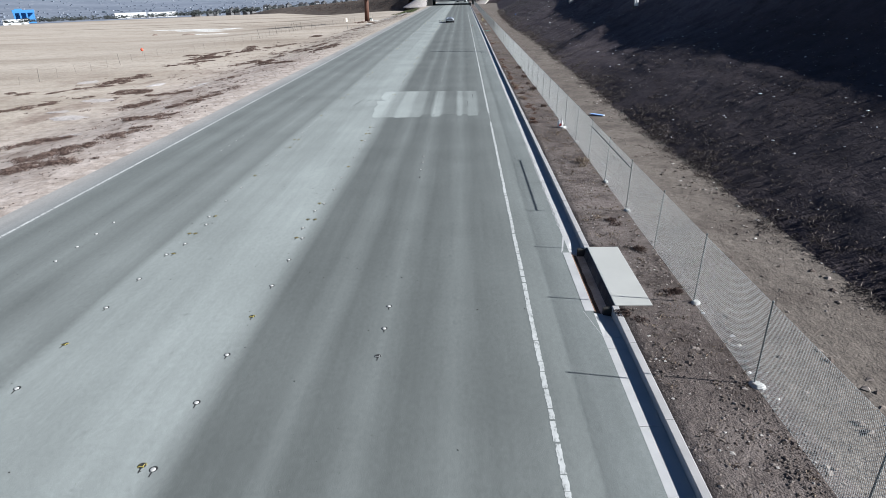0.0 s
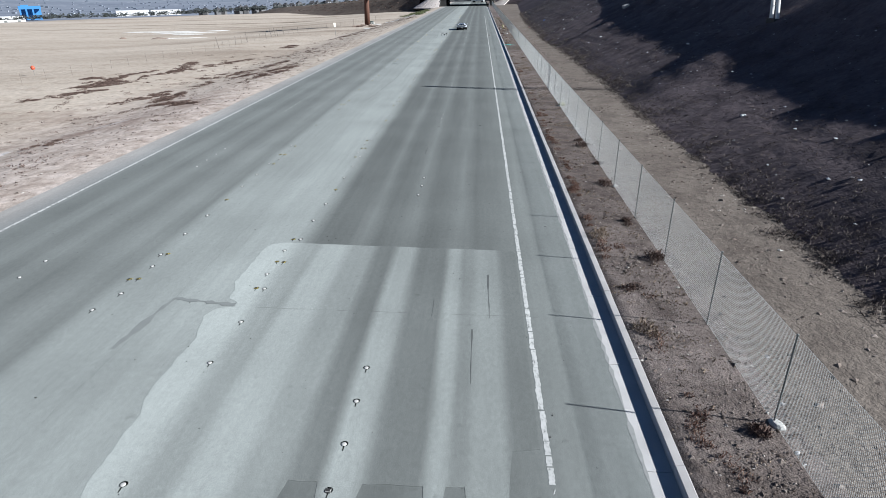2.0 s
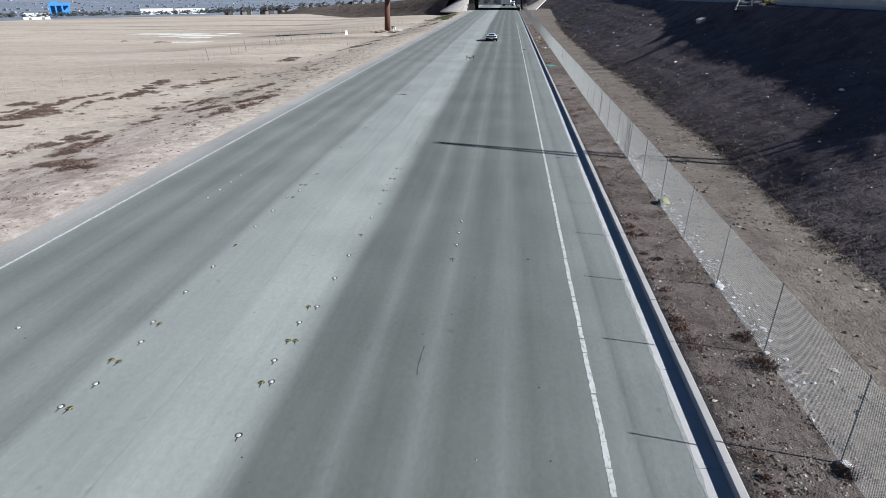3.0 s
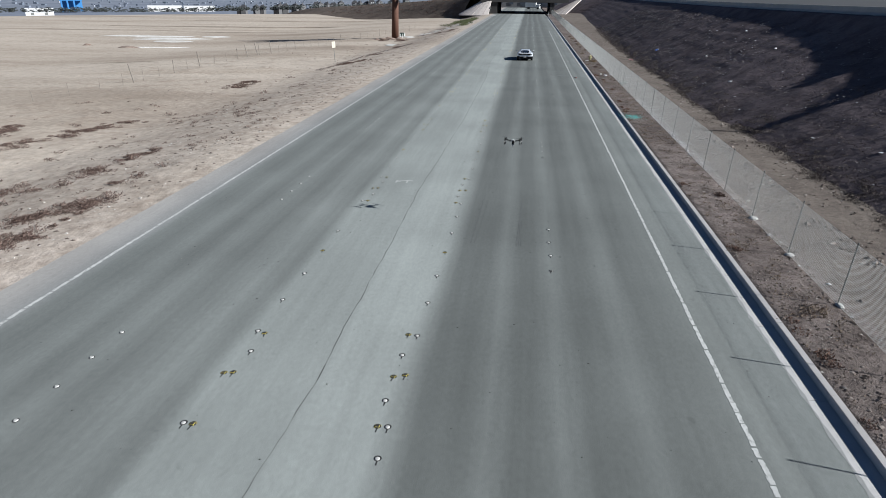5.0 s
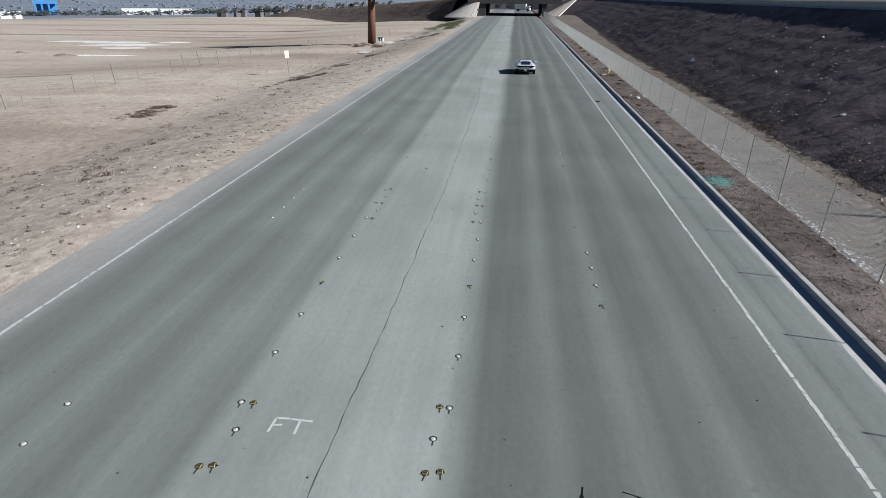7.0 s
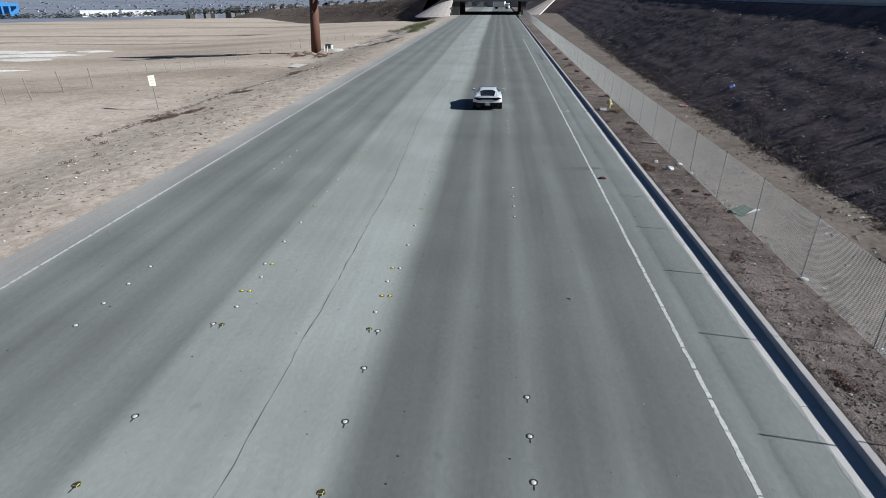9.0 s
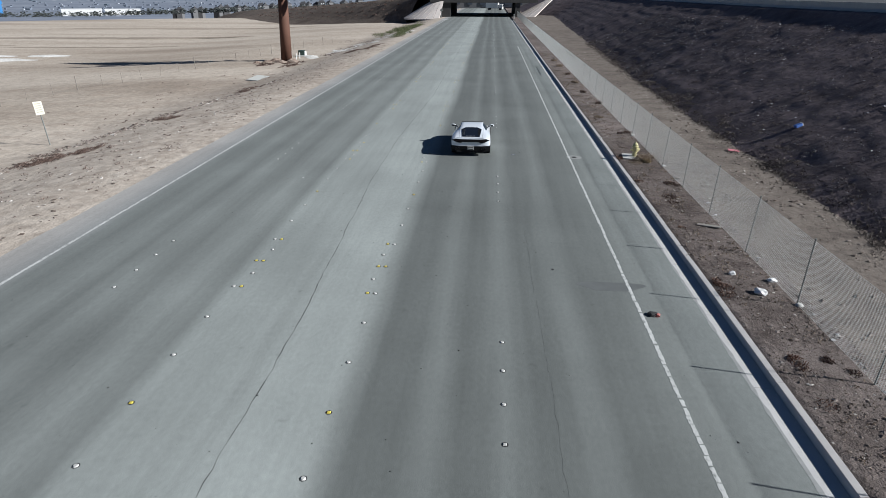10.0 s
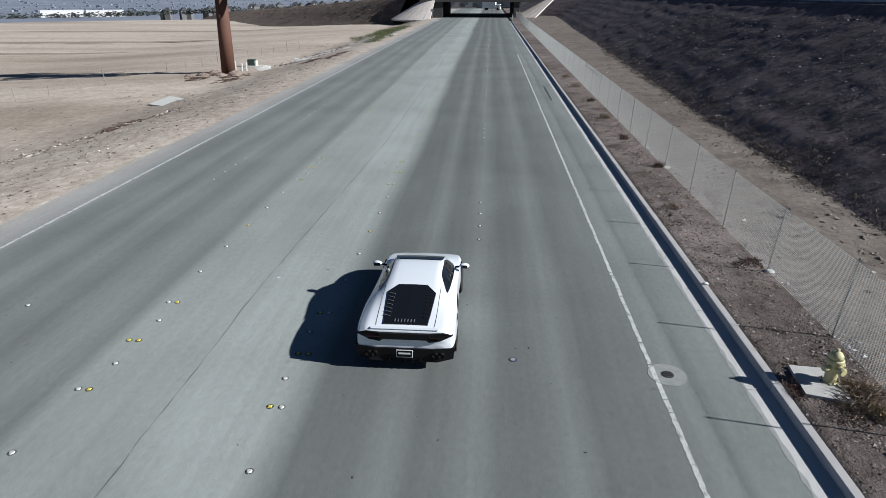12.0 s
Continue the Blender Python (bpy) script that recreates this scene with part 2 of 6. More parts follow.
# ---- mesh helpers ----
def finish(ob, bm, material, smooth=False):
    if smooth:
        for f in bm.faces:
            f.smooth = True
    bm.to_mesh(ob.data)
    bm.free()
    for m in material if isinstance(material, (list, tuple)) else [material]:
        ob.data.materials.append(m)
    return ob


def part(name, bm, material, parent=None, label="", smooth=False):
    """Links a bmesh as one mesh object, under a thing or a part."""
    ob = finish(new(name, bpy.data.meshes.new(name)), bm, material, smooth)
    ob.parent = parent
    return tagged(ob, label)


def thing(name, label, category, m=None, group="", kind=""):
    ob = new(name)
    ob.empty_display_size = 0.2
    if m is not None:
        ob.matrix_basis = m
    return tagged(ob, label, category, group, kind)


def sheet(name, verts, faces, materials, label="", category="", kind="", slots=None, smooth=False, parent=None):
    me = bpy.data.meshes.new(name)
    me.from_pydata(verts, [], faces)
    for m in materials:
        me.materials.append(m)
    if slots is not None:
        me.polygons.foreach_set("material_index", slots)
    if smooth:
        me.polygons.foreach_set("use_smooth", [True] * len(me.polygons))
    ob = new(name, me)
    ob.parent = parent
    return tagged(ob, label, category, "", kind)


def box(bm, cx, cy, cz, sx, sy, sz, bevel=0.0, turn=None):
    """A box with its centre, size and bevel."""
    vs = bmesh.ops.create_cube(bm, size=1.0)["verts"]
    bmesh.ops.scale(bm, vec=(sx, sy, sz), verts=vs)
    if bevel:
        es = list({e for v in vs for e in v.link_edges})
        made = bmesh.ops.bevel(bm, geom=es, offset=bevel, segments=2, affect="EDGES", profile=0.6)
        vs = list({v for f in made["faces"] for v in f.verts} | {v for v in vs if v.is_valid})
    if turn is not None:
        bmesh.ops.transform(bm, matrix=turn, verts=vs)
    bmesh.ops.translate(bm, vec=(cx, cy, cz), verts=vs)
    return bm


def rod(bm, a, b, r0, r1=None, sides=10, caps=True):
    """A tapered round bar from a to b."""
    r1 = r0 if r1 is None else r1
    a, b = Vector(a), Vector(b)
    q = (b - a).to_track_quat("Z", "Y")
    rings = []
    for p, r in ((a, r0), (b, r1)):
        rings.append([bm.verts.new(p + q @ Vector((r * math.cos(2 * math.pi * k / sides), r * math.sin(2 * math.pi * k / sides), 0))) for k in range(sides)])
    for k in range(sides):
        bm.faces.new((rings[0][k], rings[0][(k + 1) % sides], rings[1][(k + 1) % sides], rings[1][k]))
    if caps:
        bm.faces.new(rings[0][::-1])
        bm.faces.new(rings[1])
    return bm


def spin(bm, profile, sides=20, at=(0, 0, 0)):
    """A turned solid from (radius, height) pairs, about z."""
    rings = []
    for r, z in profile:
        rings.append([bm.verts.new((at[0] + r * math.cos(2 * math.pi * k / sides), at[1] + r * math.sin(2 * math.pi * k / sides), at[2] + z)) for k in range(sides)])
    for i in range(len(rings) - 1):
        for k in range(sides):
            bm.faces.new((rings[i][k], rings[i][(k + 1) % sides], rings[i + 1][(k + 1) % sides], rings[i + 1][k]))
    bm.faces.new(rings[0][::-1])
    bm.faces.new(rings[-1])
    return bm


def prism(bm, outline, z0, z1):
    """An upright prism over an outline of (x, y)."""
    lo = [bm.verts.new((x, y, z0)) for x, y in outline]
    hi = [bm.verts.new((x, y, z1)) for x, y in outline]
    n = len(outline)
    for k in range(n):
        bm.faces.new((lo[k], lo[(k + 1) % n], hi[(k + 1) % n], hi[k]))
    bm.faces.new(lo[::-1])
    bm.faces.new(hi)
    return bm


def nz(x, y, s, seed=0.0):
    return noise.noise((x * s + seed, y * s - seed, seed * 0.7))


def smoothstep(a, b, v):
    u = min(1.0, max(0.0, (v - a) / (b - a)))
    return u * u * (3 - 2 * u)


def lerp(v, table):
    return float(np.interp(v, [a for a, _ in table], [b for _, b in table]))


# ---- the lie of the land ----
PORTAL = 324.6
KERB_X, KERB_H = 3.66, 0.15


def kerb_x(y):
    return lerp(y, [(-40, 3.64), (60, 3.64), (90, 3.69), (320, 3.69)])


def pan_x(y):
    return kerb_x(y) - 0.43


def fence_x(y):
    return 5.64


def toe_x(y):
    return lerp(y, [(-10, 10), (23.19, 9.56), (57.14, 10), (70.57, 10.21), (101.03, 10.26), (111.34, 9.73), (121.88, 9.94), (148.28, 10.16), (170.85, 10.46), (201.26, 11.77), (264.34, 13.94), (302.44, 15.88), (325.96, 16.38), (338, 9.2), (440, 9.2)])


def crest_x(y):
    return lerp(y, [(179, 22.4), (309, 28.0), (324, 28.0), (340, 22.4), (440, 22.4)])


def land(x, y):
    """The height of the open ground."""
    if x > KERB_X:
        return 0.14 + 0.03 * nz(x, y, 1.3) + 0.03 * max(0.0, x - 6)
    if x > -17.2:
        return -0.12
    d = -17.2 - x
    low = -(1.25 + 0.75 * smoothstep(150, 205, y)) * smoothstep(0, 13, d) - 2.2 * smoothstep(13, 65, d) * (0.2 + 0.8 * smoothstep(60, 200, y))
    rough = 0.10 * nz(x, y, 0.35, 3) + 0.05 * nz(x, y, 1.1, 5) if d < 40 else 0.12 * nz(x, y, 0.1, 3)
    far = math.hypot(x, y - 130)
    drop = -16.0 * smoothstep(300.0, 520.0, far) if x < -90 or y > 360 else 0.0
    hills = 330.0 * smoothstep(1500.0, 4300.0, far) * (0.75 + 0.5 * nz(x, y, 0.0011, 8))
    return -0.03 + low + rough * min(1.0, d / 1.5) + drop + hills


# ---- ground ----
def spread(marks):
    """Grid lines from (start, step) pairs, the last mark closing the row."""
    out = []
    for (a, step), (b, _) in zip(marks, marks[1:]):
        n = max(1, round((b - a) / step))
        out += [a + (b - a) * k / n for k in range(n)]
    return out + [marks[-1][0]]


def ground():
    xs = spread([(-4500, 300), (-1500, 100), (-400, 20), (-120, 4), (-48, 1.0), (-17.2, 20.8), (3.6, 0.05), (3.65, 0.4), (12, 6), (60, 60), (300, 300), (1500, 0)])
    ys = spread([(-400, 100), (-60, 8), (-10, 1.0), (215, 3), (330, 12), (600, 60), (1500, 200), (4800, 0)])
    verts = [(x + kerb_x(y) - KERB_X + 0.06 if 3.5 < x < 3.7 else x, y, -0.12 if 3.5 < x < 3.62 else 0.14 if 3.62 < x < 3.7 else land(x, y)) for y in ys for x in xs]
    w = len(xs)
    faces, slots = [], []
    for j in range(len(ys) - 1):
        for i in range(w - 1):
            a = j * w + i
            faces.append((a, a + 1, a + w + 1, a + w))
            cx, cy = (xs[i] + xs[i + 1]) / 2, (ys[j] + ys[j + 1]) / 2
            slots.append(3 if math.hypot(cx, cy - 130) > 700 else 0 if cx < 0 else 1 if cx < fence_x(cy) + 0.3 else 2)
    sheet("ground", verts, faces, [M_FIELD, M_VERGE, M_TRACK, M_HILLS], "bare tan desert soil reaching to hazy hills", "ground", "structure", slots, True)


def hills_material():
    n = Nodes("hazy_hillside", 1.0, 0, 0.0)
    # distance haze is mixed into this blue-grey base colour
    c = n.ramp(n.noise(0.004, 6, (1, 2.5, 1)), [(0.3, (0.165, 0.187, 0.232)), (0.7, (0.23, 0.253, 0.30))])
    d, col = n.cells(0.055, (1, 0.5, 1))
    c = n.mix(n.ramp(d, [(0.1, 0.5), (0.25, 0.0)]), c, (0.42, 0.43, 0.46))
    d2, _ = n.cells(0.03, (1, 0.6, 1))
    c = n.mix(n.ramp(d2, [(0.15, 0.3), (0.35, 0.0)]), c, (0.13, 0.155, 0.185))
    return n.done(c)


M_HILLS = hills_material()
ground()


# ---- road ----
road = thing("road", "worn grey asphalt road with faded lane lines", "road", kind="structure")


def road_slab():
    ys = spread([(-60, 10), (-10, 2.0), (220, 10), (460, 0)])
    xs = [-17.05, -15.4, -12, -8.9, -5, -1.8, 1.7, 2.98]
    verts, faces, w = [], [], len(xs)
    for y in ys:
        for i, x in enumerate(xs):
            e = 0.12 * nz(0, y, 0.6) + 0.08 * nz(3, y, 2.1) if i == 0 else pan_x(y) + 0.004 - x if i == w - 1 else 0.0
            verts.append((x + e, y, -0.035 if i == 0 else 0.0))
    for j in range(len(ys) - 1):
        for i in range(w - 1):
            a = j * w + i
            faces.append((a, a + 1, a + w + 1, a + w))
    n0 = len(verts)
    for y in ys:
        verts += [(xs[0] - 0.1, y, -0.2), (pan_x(y), y, -0.2)]
    for j in range(len(ys) - 1):
        faces.append((n0 + 2 * j, j * w, (j + 1) * w, n0 + 2 * j + 2))
        faces.append((j * w + w - 1, n0 + 2 * j + 1, n0 + 2 * j + 3, (j + 1) * w + w - 1))
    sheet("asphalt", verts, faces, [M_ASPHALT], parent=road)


road_slab()


FINGERS = [(-5.56, 29.28), (-4.26, 29.27), (-4.16, 29.12), (-2.62, 29.17), (-2.52, 29.97), (-2.02, 29.97), (-1.94, 29.26), (-1.39, 29.26), (-1.33, 29.96),
           (-0.34, 29.95), (-0.28, 29.41), (-0.03, 29.4), (0.02, 29.95), (0.32, 29.95), (0.38, 29.35), (0.99, 29.4), (1.07, 30.75), (1.59, 30.85)]
LEFT_SIDE = [(29.2, -5.6), (30.0, -5.73), (31.3, -5.74), (32.3, -5.95), (33.3, -5.9), (34.2, -5.88), (35.2, -6.12), (35.6, -5.95), (35.7, -5.55), (35.95, -5.55), (36.1, -5.83), (37.0, -6.01), (38.5, -6.03), (39.4, -5.99), (39.9, -5.8)]


def patch_outline():
    """Fingered near end, ragged left side, straight far end."""
    out = [(x, lerp(x, FINGERS) + 0.05 * nz(x, 0, 3.0, 4)) for x in np.arange(-5.5, 1.55, 0.06)]
    out += [(1.57 + 0.015 * nz(9, y, 0.8, 6), y) for y in np.arange(30.85, 39.2, 0.25)]
    out += [(x, 39.32 + 0.078 * (1.4 - x) + 0.03 * nz(x, 0, 1.0, 2)) for x in np.arange(1.5, -5.7, -0.15)]
    out += [(lerp(y, LEFT_SIDE) + 0.06 * nz(0, y, 1.6, 7) + 0.04 * nz(0, y, 5.0, 1), y) for y in np.arange(39.7, 29.4, -0.1)]
    return [(float(x), float(y)) for x, y in out]


part("surface_patch", prism(bmesh.new(), patch_outline(), 0.001, 0.004), M_PATCH, road, "paler resurfaced strip of asphalt")


def ribbon(points, width, z, jitter=0.0, seed=0):
    """A narrow flat strip along points."""
    rnd = random.Random(seed)
    bm = bmesh.new()
    last = None
    for k, (x, y) in enumerate(points):
        q = points[min(k + 1, len(points) - 1)]
        p = points[max(k - 1, 0)]
        dx, dy = q[0] - p[0], q[1] - p[1]
        s = math.hypot(dx, dy)
        w = width * (1 + jitter * rnd.uniform(-1, 1)) / 2
        a = bm.verts.new((x - dy / s * w, y + dx / s * w, z))
        b = bm.verts.new((x + dy / s * w, y - dx / s * w, z))
        if last:
            bm.faces.new((last[0], last[1], b, a))
        last = (a, b)
    return bm


def crack_path(y0, y1, table, step=0.3):
    return [(lerp(y, table) + 0.05 * nz(0, y, 0.7, 2) + 0.04 * nz(0, y, 2.7, 3), y) for y in np.arange(y0, y1, step)]


part("crack", ribbon(crack_path(66.41, 219.73, [(65.97, -7.55), (78.19, -6.94), (91.97, -7.04), (107.64, -6.72), (129.8, -6.7), (142.19, -7.18), (150.38, -7.13), (165.57, -6.57), (217.8, -6.59)]), 0.014, 0.002, 0.8, 1), M_CRACK, road, "long wandering crack")
part("crack", ribbon(crack_path(31.18, 66.41, [(31.7, -7.46), (35.73, -7.28), (53.62, -6.92), (65.97, -7.55)]), 0.004, 0.002, 0.7, 2), M_STAIN, road)
part("crack", ribbon([(-4.97 + 0.3 * k, 35.66 - 0.013 * k + 0.03 * nz(k, 0, 0.6)) for k in range(24)], 0.011, 0.006, 0.8, 3), M_SEAM, road)
part("tar_smear", ribbon([(-7.24 + 0.14 * k, 36.09 - 0.026 * k + 0.04 * nz(k, 0, 0.6)) for k in range(13)], 0.13, 0.0062, 0.8, 3), M_SMEAR, road, "faded grey tar smear")
part("tar_smear", ribbon([(-7.28 - 0.02 * k + 0.05 * nz(k, 3, 0.5), 36.08 - 0.2 * k) for k in range(13)], 0.16, 0.0022, 0.7, 4), M_SMEAR, road)
part("asphalt_feather", ribbon([(pan_x(y) + 0.01 * nz(0, y, 0.9, 31), float(y)) for y in np.arange(9.9, 215, 0.22)], 0.06, 0.0025, 0.8, 8), M_SEAMWIDE, road, "ragged dusty asphalt edge over the gutter")
part("crack", ribbon(crack_path(122.91, 136.54, [(122.7, -0.77), (136.24, -0.94)]), 0.003, 0.002, 0.9, 6), M_CRACK, road)
part("crack", ribbon(crack_path(50.95, 52.2, [(50.9, -2.04), (52.2, -2.05)]), 0.035, 0.002, 0.6, 7), M_CRACK, road)
for x0, bend, dx, w in ((-4.37, 0.028, 0.0, 0.035), (-4.25, 0.046, 0.0, 0.016), (-2.86, 0.034, 0.0, 0.05), (-2.79, 0.02, 0.0, 0.02), (-2.72, 0.006, 0.0, 0.012)):
    part("tyre_mark", ribbon([(x0 + bend * (y - 86.45) - 0.0015 * (y - 86.45) ** 2, float(y)) for y in np.arange(86.45, 88.95 if x0 > -2.81 else 91.24, 0.2)], w, 0.0025, 0.25, 3), M_TYRE_MARK, road, "faint dark tyre mark")
for x0, ya, yb in ((0.37, 32.66, 34.87), (0.77, 35.27, 37.76), (-0.6, 35.34, 36.45)):
    part("tyre_mark", ribbon([(x0 + 0.05 * nz(0, y, 0.8), y) for y in np.arange(ya, yb, 0.3)], 0.03, 0.0065, 0.8, 4), M_TYRE_MARK, road, "faint dark tyre mark")
part("oil_stain", prism(bmesh.new(), [(1.23 + 0.85 * math.cos(a) * (1 + 0.25 * math.sin(3 * a)), 132.14 + 0.33 * math.sin(a) * (1 + 0.2 * math.cos(2 * a))) for a in np.arange(0, 6.28, 0.3)], 0.0005, 0.0015), M_STAIN, road, "dark oily stain")


def worn_line(name, x, y0, y1, width, label, seed, gaps, rough):
    """A painted line of worn pieces with cracked joints between them."""
    rnd = random.Random(seed)
    verts, faces = [], []
    y = y0
    while y < y1:
        step = rnd.uniform(0.18, 0.85)
        end = min(y1, y + step)
        if not any(a < (y + end) / 2 < b for a, b in gaps):
            n = max(2, int((end - y) / 0.05))
            base = len(verts)
            w = width * lerp(y, [(60, 1.0), (100, 0.84)]) * rnd.uniform(0.9, 1.03)
            shift = rnd.uniform(-0.006, 0.006) * rough
            gap = rnd.choice((0.008, 0.02, 0.03, 0.05))
            for k in range(n + 1):
                yy = y + (end - y - gap) * k / n
                verts.append((x + shift - w / 2 + rough * rnd.uniform(-0.009, 0.009), yy, 0.003))
                verts.append((x + shift + w / 2 + rough * rnd.uniform(-0.009, 0.009), yy, 0.003))
            for k in range(n):
                a = base + 2 * k
                faces.append((a, a + 1, a + 3, a + 2))
        else:
            for _ in range(int((end - y) * 14)):
                cx, cy = x + rnd.uniform(-0.045, 0.03), rnd.uniform(y, end)
                base = len(verts)
                verts += [(cx + rnd.uniform(-0.022, -0.008), cy - rnd.uniform(0, 0.06), 0.003), (cx + rnd.uniform(0.008, 0.022), cy - 0.02, 0.003), (cx + rnd.uniform(0.0, 0.02), cy + rnd.uniform(0.02, 0.09), 0.003)]
                faces.append((base, base + 1, base + 2))
        y = end
    tagged(sheet(name, verts, faces, [M_LINE], parent=road), label)


worn_line("edge_line", 1.69, -24, 212, 0.105, "cracked white edge line", 3, [(27.16, 29.88)], 1.25)
worn_line("edge_line", -15.42, -24, 309, 0.12, "thin white edge line", 4, [], 1.3)
for x0, x1, yy in ((-16.6, -14.6, 301), (-16.8, -14.9, 305)):
    part("road_marking", prism(bmesh.new(), [(x0, yy), (x1, yy + 0.6), (x1, yy + 1.4), (x0, yy + 0.8)], 0.001, 0.004), M_PAINT, road)


def strokes(segments, width):
    bm = bmesh.new()
    for a, b in segments:
        d = Vector((b[0] - a[0], b[1] - a[1], 0))
        n = Vector((-d.y, d.x, 0)).normalized() * width / 2
        vs = [bm.verts.new(v) for v in (Vector((*a, 0.004)) - n, Vector((*b, 0.004)) - n, Vector((*b, 0.004)) + n, Vector((*a, 0.004)) + n)]
        bm.faces.new(vs)
    return bm


part("letter_f", strokes([((-8.23, 92.89), (-8.21, 93.27)), ((-8.21, 93.27), (-7.95, 93.28)), ((-8.19, 93.08), (-8.04, 93.1))], 0.05), M_PAINT, road, "sprayed white letter F")
part("letter_t", strokes([((-7.93, 93.27), (-7.53, 93.25)), ((-7.76, 93.25), (-7.75, 92.88))], 0.05), M_PAINT, road, "sprayed white letter T")

# ---- gutter and kerb ----
DRAIN0, DRAIN1 = 4.25, 7.8


def gutter():
    """Pan and kerb, cast in lengths, with a sunk inlet."""
    ys = sorted(set(spread([(-40, 3.05), (0, 3.05), (301, 0)]) + [DRAIN0 - 1.7, DRAIN0 - 0.02, DRAIN1 + 0.02, DRAIN1 + 1.9]))
    gutter_ob = thing("gutter", "pale concrete gutter pan with a sunk drain inlet", "gutter", kind="structure")
    kerb_ob = thing("kerb", "weathered pale concrete kerb", "kerb", kind="structure")
    rnd = random.Random(5)
    for a, b in zip(ys, ys[1:]):
        if DRAIN0 - 0.1 < (a + b) / 2 < DRAIN1 + 0.1:
            continue
        bm = bmesh.new()
        za, zb = (-0.1 if abs(y - DRAIN0) < 0.1 or abs(y - DRAIN1) < 0.1 else 0.0 for y in (a, b))
        wa, wb = (2.98 if abs(y - DRAIN0) < 0.1 or abs(y - DRAIN1) < 0.1 else pan_x(y) for y in (a, b))
        ka, kb = kerb_x(a), kerb_x(b)
        g = 0.006
        top = [(wa, a + g, 0.0015), (ka, a + g, za - 0.012), (kb, b - g, zb - 0.012), (wb, b - g, 0.0015)]
        v = [bm.verts.new(p) for p in top] + [bm.verts.new((p[0], p[1], -0.25)) for p in top]
        bm.faces.new(v[:4])
        for k in range(4):
            bm.faces.new((v[k], v[k + 4], v[(k + 1) % 4 + 4], v[(k + 1) % 4]))
        part("gutter_slab", bm, M_GUTTER, gutter_ob)
        bm = bmesh.new()
        h = KERB_H + rnd.uniform(-0.004, 0.004)
        prof = [(0.0, -0.25), (0.01, h - 0.02), (0.022, h), (0.155, h + 0.004), (0.17, h - 0.01), (0.18, -0.1)]
        lo = [bm.verts.new((ka + x, a + g, z)) for x, z in prof]
        hi = [bm.verts.new((kb + x, b - g, z)) for x, z in prof]
        for k in range(len(prof) - 1):
            bm.faces.new((lo[k], hi[k], hi[k + 1], lo[k + 1]))
        bm.faces.new(lo)
        bm.faces.new(hi[::-1])
        part("kerb_stone", bm, M_KERB, kerb_ob)


gutter()


def drain():
    d = thing("storm_drain", "concrete storm drain inlet with an open dark mouth", "drain")
    part("cover_slab", box(bmesh.new(), 4.18, 6.04, KERB_H - 0.055, 0.9, 3.6, 0.13, 0.015), M_SLAB, d, "smooth pale cover slab")
    bm = bmesh.new()
    box(bm, 4.58, 6.04, -0.5, 0.1, 3.56, 1.2)
    box(bm, 4.05, 4.22, -0.5, 1.2, 0.1, 1.2)
    box(bm, 4.05, 7.83, -0.5, 1.2, 0.1, 1.2)
    part("chamber", bm, M_VOID, d)
    part("chamber_floor", box(bmesh.new(), 4.1, 6.04, -1.05, 1.1, 3.6, 0.1), M_VOID, d)
    bm = bmesh.new()
    rows = []
    for k in range(14):
        y = DRAIN0 + (DRAIN1 - DRAIN0) * k / 13
        rows.append([bm.verts.new((x, y, z + 0.012 * nz(x, y, 6))) for x, z in ((3.24, -0.02), (3.32, -0.08), (3.42, -0.12), (3.5, -0.17), (3.53, -0.6))])
    for a, b in zip(rows, rows[1:]):
        for k in range(4):
            bm.faces.new((a[k], a[k + 1], b[k + 1], b[k]))
    part("silted_apron", bm, M_RUST_DIRT, d, "reddish brown silt in the inlet")
    bm = bmesh.new()
    prism(bm, [(3.02, DRAIN0), (3.25, DRAIN0), (3.25, DRAIN1), (3.02, DRAIN1)], -0.2, 0.005)
    part("inlet_edge", bm, M_GUTTER, d)


drain()


# ---- embankment ----
def bend_x(y):
    """Where the bank steepens."""
    return lerp(y, [(-14, 16.0), (22, 15.9), (29.5, 15.7), (34, 16.4), (40, 16.6), (46, 15.6), (53, 15.3), (62, 14.9), (70, 15.6), (76, 15.9), (87, 16.1), (99, 16.4), (108, 15.9), (117, 17.8), (125, 19.4), (139, 20.4), (149, 20.6), (170, 21.1), (185, 21.6)]) + crest_x(y) - 22.4 + 0.25 * nz(0, y, 0.35, 21) + 0.15 * nz(0, y, 1.2, 23)


def crest_z(y):
    # crest heaps are added, unseen, to cast shadow tongues down the bank
    heap = 0.6 * max(0.0, 1 - abs(y - 64.88) / 4.6) + 0.3 * max(0.0, 1 - abs(y - 104.41) / 3.2) + 0.3 * max(0.0, 1 - abs(y - 109.04) / 2.8)
    return lerp(y, [(-14, 6.25), (57.69, 6.27), (111.36, 6.3), (123.96, 6.2), (148.13, 6.1), (204, 6.0), (324.6, 5.85)]) + heap


def bank_z(x, y):
    t = toe_x(y)
    top = crest_z(y)
    c = crest_x(y)
    e = min(bend_x(y), c - 0.6)
    low = top - 0.56 * (c - e)
    low += 0.85 * (1 - smoothstep(36, 52, y)) * max(0.0, 0.22 + (top - 0.22) * (e - t) / (c - t) - low)
    if x < e:
        return 0.22 + (low - 0.22) * (x - t) / max(0.5, e - t)
    u = min(1.0, (x - e) / (c - e))
    return low + (top - low) * u - 0.05 * (c - e) * math.sin(math.pi * u)


M_FREEWAY = plain("freeway_asphalt", (0.06, 0.062, 0.065), 0.9, 0, 0.3, 0.2, 1.0)
